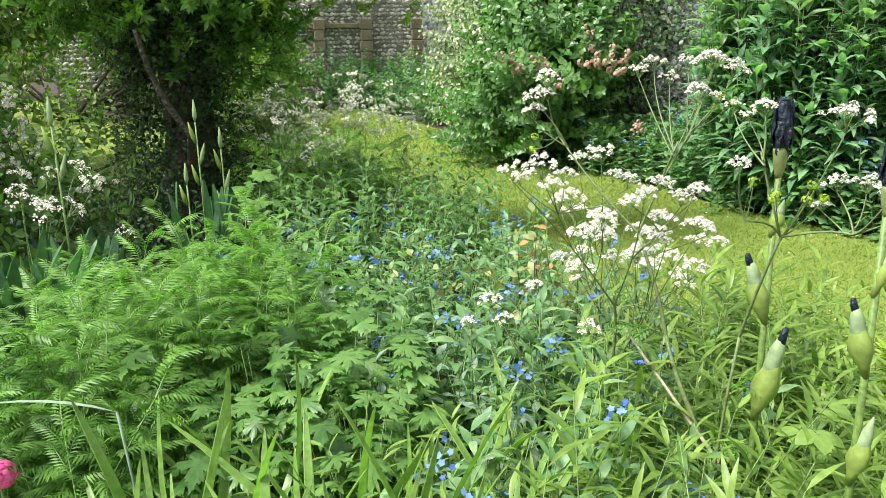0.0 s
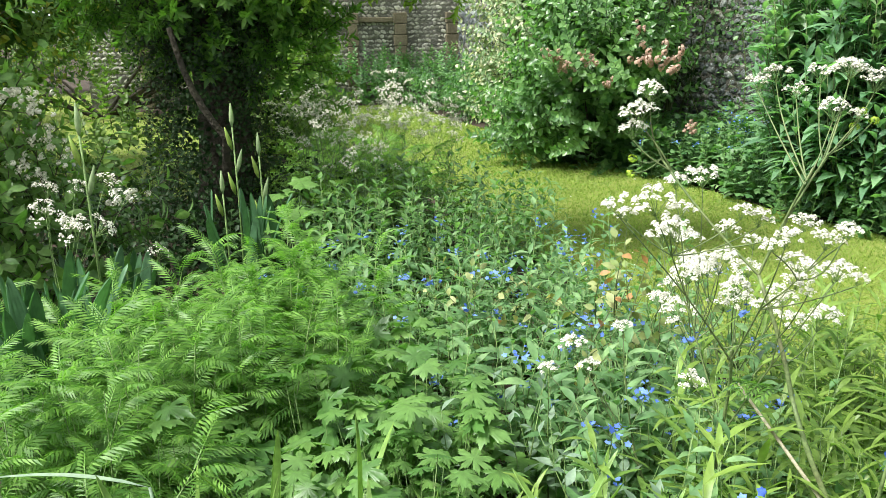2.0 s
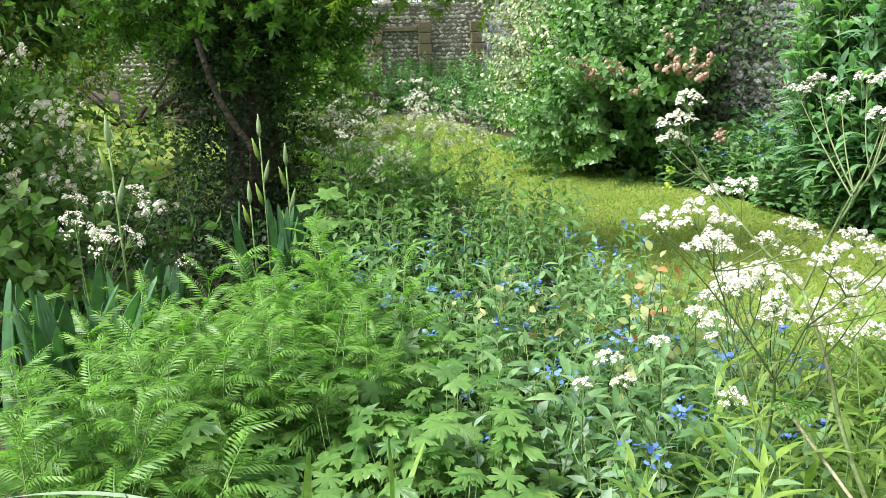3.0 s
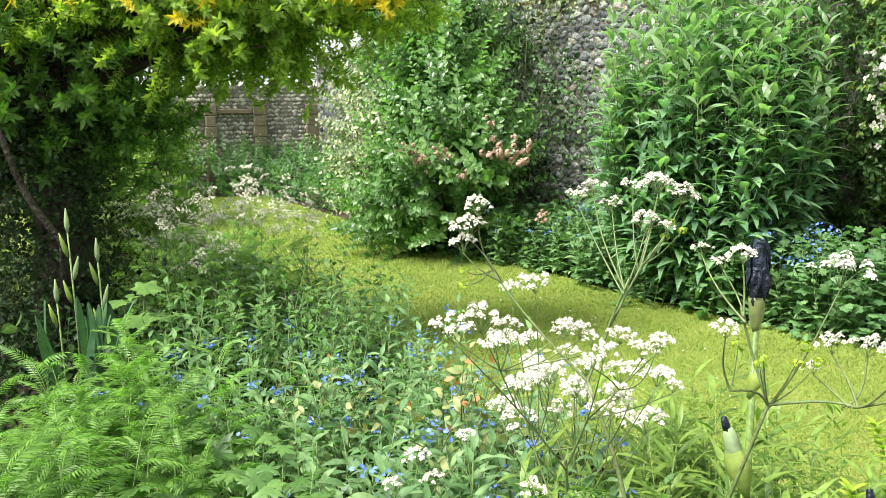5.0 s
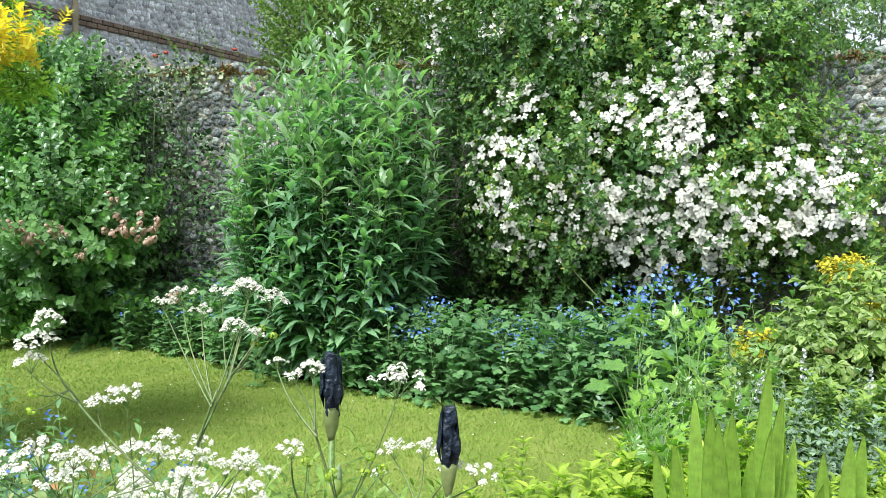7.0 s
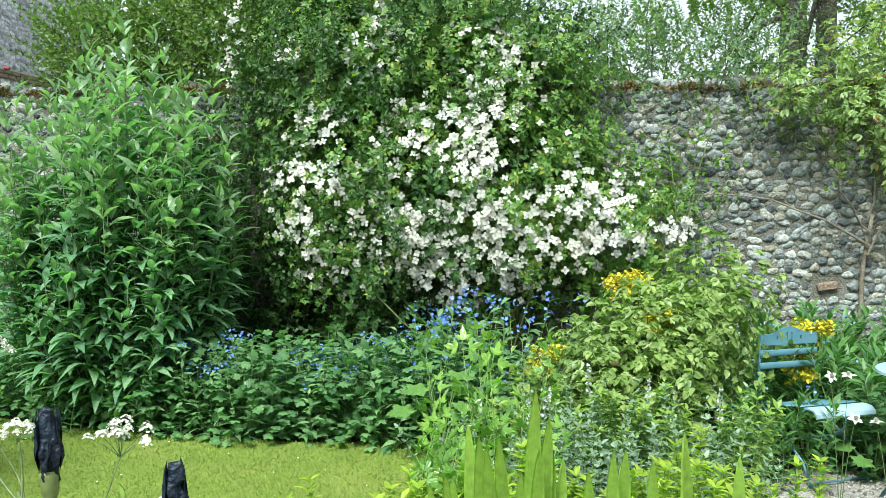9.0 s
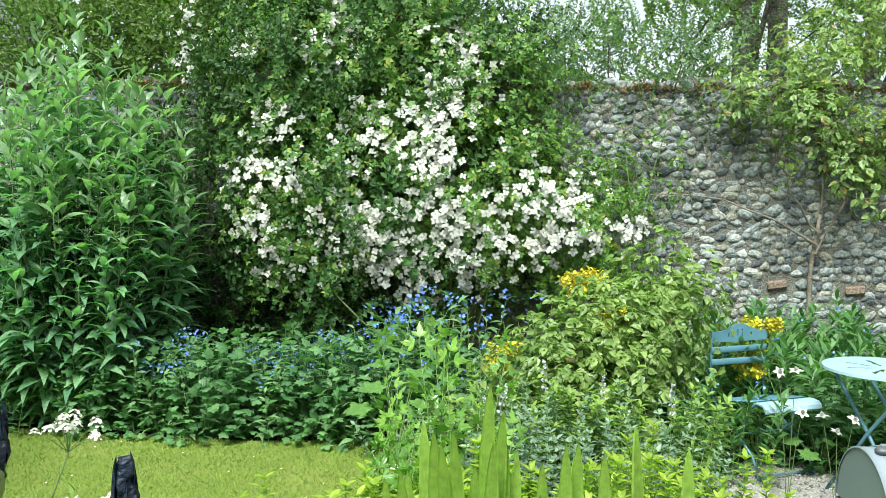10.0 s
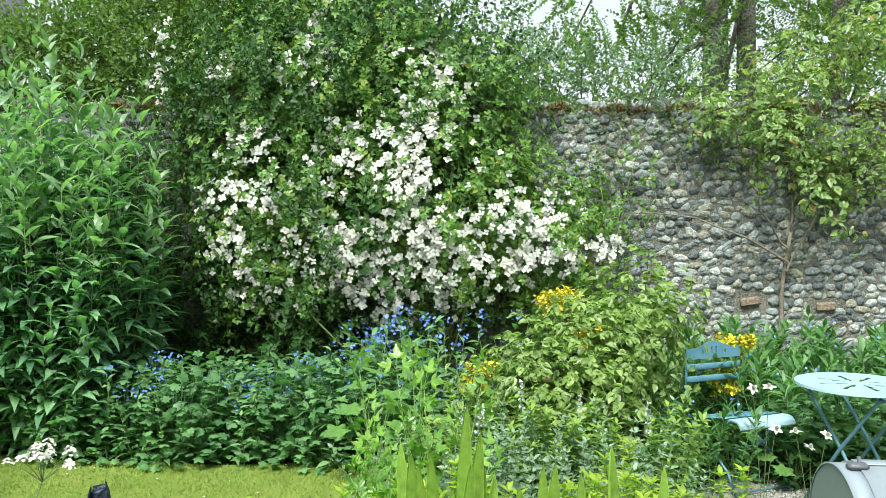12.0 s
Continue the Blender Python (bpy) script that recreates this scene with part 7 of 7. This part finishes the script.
yellow_plant((4.98, 2.05, 0), 46, (0.28, 0.13, 0.045), 1.0, "bright yellow foliage above the rose bush")
yellow_plant((4.40, 1.62, 0), 16, (0.09, 0.07, 0.05), 0.86, "small yellow spray in the rose bush")
yellow_plant((5.20, 1.0, 0), 22, (0.08, 0.15, 0.02), 0.77, "bright yellow foliage behind the garden chair")
yellow_plant((5.14, 1.05, 0), 14, (0.06, 0.06, 0.07), 0.57, "yellow foliage seen through the chair")
yellow_plant((3.80, 2.02, 0), 9, (0.06, 0.06, 0.05), 0.70, "small tuft of yellow foliage by the rose")

# border at the wall's foot behind the chair
lily = blade(0.092, [0.0115, 0.010], 0.25, 0.3)
bed = [herb("leafy_lily", 6, 0.55, lambda h: spray(h, 15, lily, 2, 0.9, 1.0, 80, 35, 0.2, 137, 0.0035), leaf_mat("lily_leaf%d" % k, (0.065, 0.15, 0.038), (0.15, 0.25, 0.07), 0.42, 0.3), "dark green leafy clump at the foot of the wall", "border plant", "border behind the chair", flowers=(lambda ob, tops: blue_tops(ob, tops, 6, 0.03, 0.019) if rng.uniform() < 0.6 else None) if k else None) for k in range(2)]
repeat(bed, scatter_in([(5.35, 1.6), (5.25, 0.7), (5.35, 0.2), (5.3, -0.6), (5.9, -1.3), (7.6, -0.6), (7.0, 1.0), (6.3, 1.9), (5.7, 2.2)], 72, 0.2), 1.0, 1.35, 5)
repeat([copy_thing(b, Matrix()) for b in bed], scatter_in([(4.2, 1.1), (4.75, 1.05), (4.85, 1.5), (4.3, 1.6)], 10, 0.16), 0.75, 1.0, 5)
repeat([copy_thing(a, Matrix()) for a in crane[:2]], scatter_in([(5.05, 0.75), (5.4, 0.5), (5.4, -0.5), (4.9, -0.6), (4.95, 0.2)], 12, 0.22), 0.8, 1.1, 5)

# white columbines by the chair
def columbine(at, heads):
    at = np.array(at, float)
    ob = thing("columbine", tuple(at), "white columbine with open starry flowers on thin stalks", "columbine", "columbines")
    for head in heads:
        tip = np.array(head) - at
        part("stem", tube(arc((0, 0, 0), tip, 0.04, 7), np.linspace(0.0025, 0.0011, 7), 4), PURPLE_STALK, ob)
        a = np.arange(5) * 1.257 + rng.uniform(0, 1.2)
        outer = spread(blade(0.036, [0.008, 0.011, 0.008], 0.2, 0.2), frames_y(np.stack([np.cos(a), np.sin(a), np.full(5, 0.25)], -1), np.array([0, 0, 1.0])), np.tile(tip, (5, 1)), rng.uniform(0.85, 1.1, 5))
        inner = spread(blade(0.024, [0.008, 0.0105, 0.009], 0.4, -0.15), frames_y(np.stack([0.45 * np.cos(a + 0.63), 0.45 * np.sin(a + 0.63), np.full(5, 1.0)], -1), np.array([0, 0, 1.0])), np.tile(tip, (5, 1)), np.ones(5))
        tilt = np.array(Euler((rng.normal(0.2, 0.3), rng.normal(-0.35, 0.3), 0)).to_matrix())
        part("flower", join([outer, inner]).moved(at=-tip).moved(tilt, tip), PETAL, ob, "open white flower")


columbine((4.31, 0.68, 0), ((4.288, 0.734, 0.703), (4.30, 0.659, 0.715), (4.305, 0.625, 0.508)))
columbine((4.33, 0.46, 0), ((4.317, 0.535, 0.503), (4.325, 0.471, 0.432), (4.332, 0.397, 0.502)))

# ---- chair, table, barbecue, gravel ----
PAINT = rough_mat("blue_painted_metal", [(0.3, (0.075, 0.185, 0.23)), (0.7, (0.105, 0.225, 0.27))], 9, 120, 0.45, 0.12, 0.001, False, 0.45, 0.0, (0.9, 1.06))
TABLEPAINT = rough_mat("pale_blue_painted_metal", [(0.3, (0.25, 0.385, 0.42)), (0.7, (0.31, 0.445, 0.475))], 5, 120, 0.42, 0.08, 0.001, False, 0.45, 0.0, (0.92, 1.05))
GREYMETAL = rough_mat("grey_barbecue_paint", [(0.3, (0.19, 0.225, 0.24)), (0.7, (0.235, 0.27, 0.285))], 3, 150, 0.42, 0.0, 0.0001, False, 0.5, 0.0, (0.96, 1.04))
DARKMETAL = rough_mat("dark_grey_plastic", [(0.3, (0.06, 0.065, 0.07)), (0.7, (0.10, 0.105, 0.11))], 9, 150, 0.5, 0.2, 0.001, False, 0.5)
chair = thing("bistro_chair", pose(4.87, 0.90, 0.0, 0, 0, -37), "blue painted metal folding bistro chair with slatted seat", "chair")
# local: +x along the backrest, the sitter faces -y; the seat's middle stands at the origin
for k in range(6):
    part("seat_slat", box(0.38, 0.026, 0.008, (0, 0.18 - 0.052 * k, 0.392 + 0.0105 * k), 0, 0.003), PAINT, chair)
front = [(-0.125, 0.449), (-0.16, 0.452), (-0.195, 0.448), (-0.215, 0.432), (-0.222, 0.412)]
front += [(y + 0.006, z - 0.008) for y, z in reversed(front)]
m = len(front)
fv = [(x, y, z) for x in (-0.195, 0.195) for y, z in front]
fq = [(k, (k + 1) % m, m + (k + 1) % m, m + k) for k in range(m)] + [(e + k, e + k + 1, e + m - 2 - k, e + m - 1 - k) for e in (0, m) for k in range(m // 2 - 1)]
part("seat_front", Shape(fv, (), fq), TABLEPAINT, chair, "pale worn front slat, rolled down at its edge", False)
for z in (0.605, 0.677):
    part("back_slat", box(0.40, 0.010, 0.036, (0, 0.225, z), 0, 0.003), PAINT, chair)


def back_panel():
    """The top panel of the backrest: an arched board with a fan of slots."""
    bm = bmesh.new()
    n, top, bot = 12, [], []
    for k in range(n + 1):
        x = -0.2 + 0.4 * k / n
        top.append((x, 0.785 + 0.042 * (0.5 + 0.5 * math.cos(min(abs(x) / 0.15, 1.0) * math.pi))))
        bot.append((x, 0.722))
    slots = {3: (0.75, 0.772), 5: (0.746, 0.793), 6: (0.746, 0.793), 8: (0.75, 0.772)}
    def quad(a, b, c, d):
        bm.faces.new([bm.verts.new((p[0], 0.225, p[1])) for p in (a, b, c, d)])
    for k in range(n):
        if k in slots:
            lo, hi = slots[k]
            quad(bot[k], bot[k + 1], (bot[k + 1][0], lo), (bot[k][0], lo))
            quad((bot[k][0], hi), (bot[k + 1][0], hi), top[k + 1], top[k])
            w = 0.011
            quad((bot[k][0], lo), (bot[k][0] + w, lo), (bot[k][0] + w, hi), (bot[k][0], hi))
            quad((bot[k + 1][0] - w, lo), (bot[k + 1][0], lo), (bot[k + 1][0], hi), (bot[k + 1][0] - w, hi))
        else:
            quad(bot[k], bot[k + 1], top[k + 1], top[k])
    bmesh.ops.remove_doubles(bm, verts=bm.verts[:], dist=0.0005)
    ret = bmesh.ops.extrude_face_region(bm, geom=bm.faces[:])
    bmesh.ops.translate(bm, vec=(0, 0.008, 0), verts=[g for g in ret["geom"] if isinstance(g, bmesh.types.BMVert)])
    bmesh.ops.recalc_face_normals(bm, faces=bm.faces[:])
    me = bpy.data.meshes.new("back_panel")
    bm.to_mesh(me), bm.free()
    me.materials.append(PAINT)
    return me


part("back_panel", back_panel(), None, chair, "arched top panel with a fan of slots")
for x in (-0.19, 0.19):
    part("leg", tube([(x, 0.24, 0.78), (x, 0.24, 0.58), (x, 0.225, 0.41), (x, 0.15, 0.33), (x, 0.02, 0.25), (x, -0.12, 0.15), (x, -0.19, 0.03)], 0.0075, 8), PAINT, chair, "curved front leg running up into the backrest")
    part("leg", tube([(x * 0.9, -0.18, 0.44), (x * 0.9, -0.10, 0.425), (x * 0.9, -0.06, 0.37), (x * 0.9, -0.03, 0.28), (x * 0.9, 0.08, 0.2), (x * 0.9, 0.17, 0.12), (x * 0.9, 0.21, 0.03)], 0.0075, 8), PAINT, chair, "curved rear leg crossing under the seat")
for y, z in ((-0.18, 0.05), (0.20, 0.05), (0.0, 0.24)):
    part("stretcher", tube([(-0.185, y, z), (0.185, y, z)], 0.006, 6), PAINT, chair)

table = thing("bistro_table", pose(4.68, 0.29, 0, 0, 0, 58), "round pale blue metal bistro table with pierced top", "table")


def table_top():
    """A round top with a rim and pierced petals."""
    bm = bmesh.new()
    R, n = 0.30, 48
    rings = [0.05, 0.12, 0.2, R]
    vs = [[bm.verts.new((r * math.cos(2 * math.pi * k / n), r * math.sin(2 * math.pi * k / n), 0.71)) for k in range(n)] for r in rings]
    bm.faces.new(vs[0])
    for i in range(3):
        for k in range(n):
            if i in (0, 1) and k % 6 in ((2, 3) if i == 0 else (2,)):
                continue
            bm.faces.new((vs[i][k], vs[i][(k + 1) % n], vs[i + 1][(k + 1) % n], vs[i + 1][k]))
    rim = [bm.verts.new((R * 1.008 * math.cos(2 * math.pi * k / n), R * 1.008 * math.sin(2 * math.pi * k / n), 0.697)) for k in range(n)]
    for k in range(n):
        bm.faces.new((vs[3][k], vs[3][(k + 1) % n], rim[(k + 1) % n], rim[k]))
    bmesh.ops.recalc_face_normals(bm, faces=bm.faces[:])
    bmesh.ops.solidify(bm, geom=bm.faces[:], thickness=0.003)
    me = bpy.data.meshes.new("tabletop")
    bm.to_mesh(me), bm.free()
    me.materials.append(TABLEPAINT)
    return me


part("tabletop", table_top(), None, table, "pale blue round top pierced with petal slots")
for y in (-0.13, 0.13):
    for sx in (-1, 1):
        part("leg", tube([(sx * 0.22, y * (0.9 if sx > 0 else 1), 0.68), (0, y * (0.9 if sx > 0 else 1), 0.38), (-sx * 0.24, y * (0.9 if sx > 0 else 1), 0.0)], 0.009, 8), PAINT, table)
for sx in (-1, 1):
    part("stretcher", tube([(sx * 0.23, -0.13, 0.02), (sx * 0.23, 0.13, 0.02)], 0.008, 6), PAINT, table)
    part("stretcher", tube([(sx * 0.2, -0.13, 0.66), (sx * 0.2, 0.13, 0.66)], 0.008, 6), PAINT, table)

bbq = thing("barbecue", pose(2.366, 0.196, 0.0, 0, 0, -64), "grey metal barrel barbecue with closed lid", "barbecue")


def drum(x0, x1, r, z, a0, a1, n=28):
    """The curved sheet of a barrel about the x axis, with thickness."""
    an = np.radians(np.linspace(a0, a1, n + 1))
    m = n + 1
    v = [(x, rr * math.cos(a), z + rr * math.sin(a)) for x, rr in ((x0, r - 0.004), (x0, r), (x1, r), (x1, r - 0.004)) for a in an]
    q = [(i * m + k, i * m + k + 1, (i + 1) * m + k + 1, (i + 1) * m + k) for i in range(3) for k in range(n)]
    return Shape(v, (), q)


def drum_end(x, r, z, a0, a1, n=28):
    """A slightly dished end plate set into the barrel's mouth."""
    an = np.radians(np.linspace(a0, a1, n + 1))
    v = [(x, rr * math.cos(a), z + rr * math.sin(a)) for rr in (r,) for a in an] + [(x, 0, z)]
    v += [(x + 0.006, y, zz) for _, y, zz in v]
    c = n + 1
    t = [(c, k + 1, k) for k in range(n)] + [(c + n + 2, n + 2 + k, n + 3 + k) for k in range(n)]
    return Shape(v, t, ())


lid = part("lid", drum(0.05, 0.6, 0.187, 0.72, 0, 180), GREYMETAL, bbq, "rounded grey lid")
part("end_band", drum(0, 0.056, 0.182, 0.72, 0, 180), GREYMETAL, lid, "grey end band set under the lid")
part("lid_end", drum_end(0.003, 0.18, 0.72, 0, 180), GREYMETAL, lid, "flat end plate", False)
part("lid_end", drum_end(0.59, 0.183, 0.72, 0, 180), GREYMETAL, lid, "flat end plate", False)
part("lid_lip", box(0.55, 0.045, 0.004, (0.325, 0.004, 0.909), 0, 0.0015), GREYMETAL, lid, "flat folded lip along the lid")
hinge = part("hinge", box(0.055, 0.03, 0.02, (0.045, -0.03, 0.908), 0, 0.008), DARKMETAL, lid, "dark grey moulded hinge")
part("hinge_pin", tube([(0.055, -0.02, 0.91), (0.055, -0.01, 0.928)], 0.0055, 8), DARKMETAL, hinge)
body = part("body", drum(0, 0.6, 0.18, 0.712, 180, 360), GREYMETAL, bbq)
part("body_end", drum_end(0.003, 0.178, 0.712, 180, 360), GREYMETAL, body, "flat end plate", False)
for x, y in ((0.08, -0.17), (0.08, 0.17), (0.52, -0.17), (0.52, 0.17)):
    part("leg", tube([(x, y * 0.9, 0.66), (x, y * 1.2, 0.0)], 0.014, 8), DARKMETAL, bbq)

GRAVEL = rough_mat("gravel", [(0.0, (0.14, 0.12, 0.10)), (0.4, (0.27, 0.245, 0.21)), (0.7, (0.37, 0.34, 0.29)), (1.0, (0.18, 0.18, 0.185))], 30, 90, 0.85, 0.8, 0.006, True, 0.3, 0.0, (0.45, 1.35))
flat("gravel_bed", [(3.45, -0.2), (3.6, -0.7), (4.1, -1.1), (4.8, -1.2), (5.3, -0.9), (5.5, -0.2), (5.35, 0.6), (5.0, 1.0), (4.5, 1.12), (3.95, 0.95), (3.6, 0.5)], 0.03, GRAVEL, "tan gravel standing under the chair and table", "gravel")
n = 2200
gp = np.stack([rng.uniform(3.5, 5.3, n), rng.uniform(-1.0, 1.0, n), np.full(n, 0.034)], -1)
stone = Shape(*(lambda s: (s.v[:, [0, 2, 1]] * [1, 1, 0.8], s.t, s.q))(pebble(77, 5)))
gr = rng.uniform(0, 6.28, n)
rots = np.stack([np.stack([np.cos(gr), -np.sin(gr), 0 * gr], -1), np.stack([np.sin(gr), np.cos(gr), 0 * gr], -1), np.stack([0 * gr, 0 * gr, 1 + 0 * gr], -1)], 1)
solo("gravel", spread(stone, rots, gp, rng.uniform(0.012, 0.028, n)), GRAVEL, "loose tan and grey gravel under the chair and table", "gravel", "stuff")
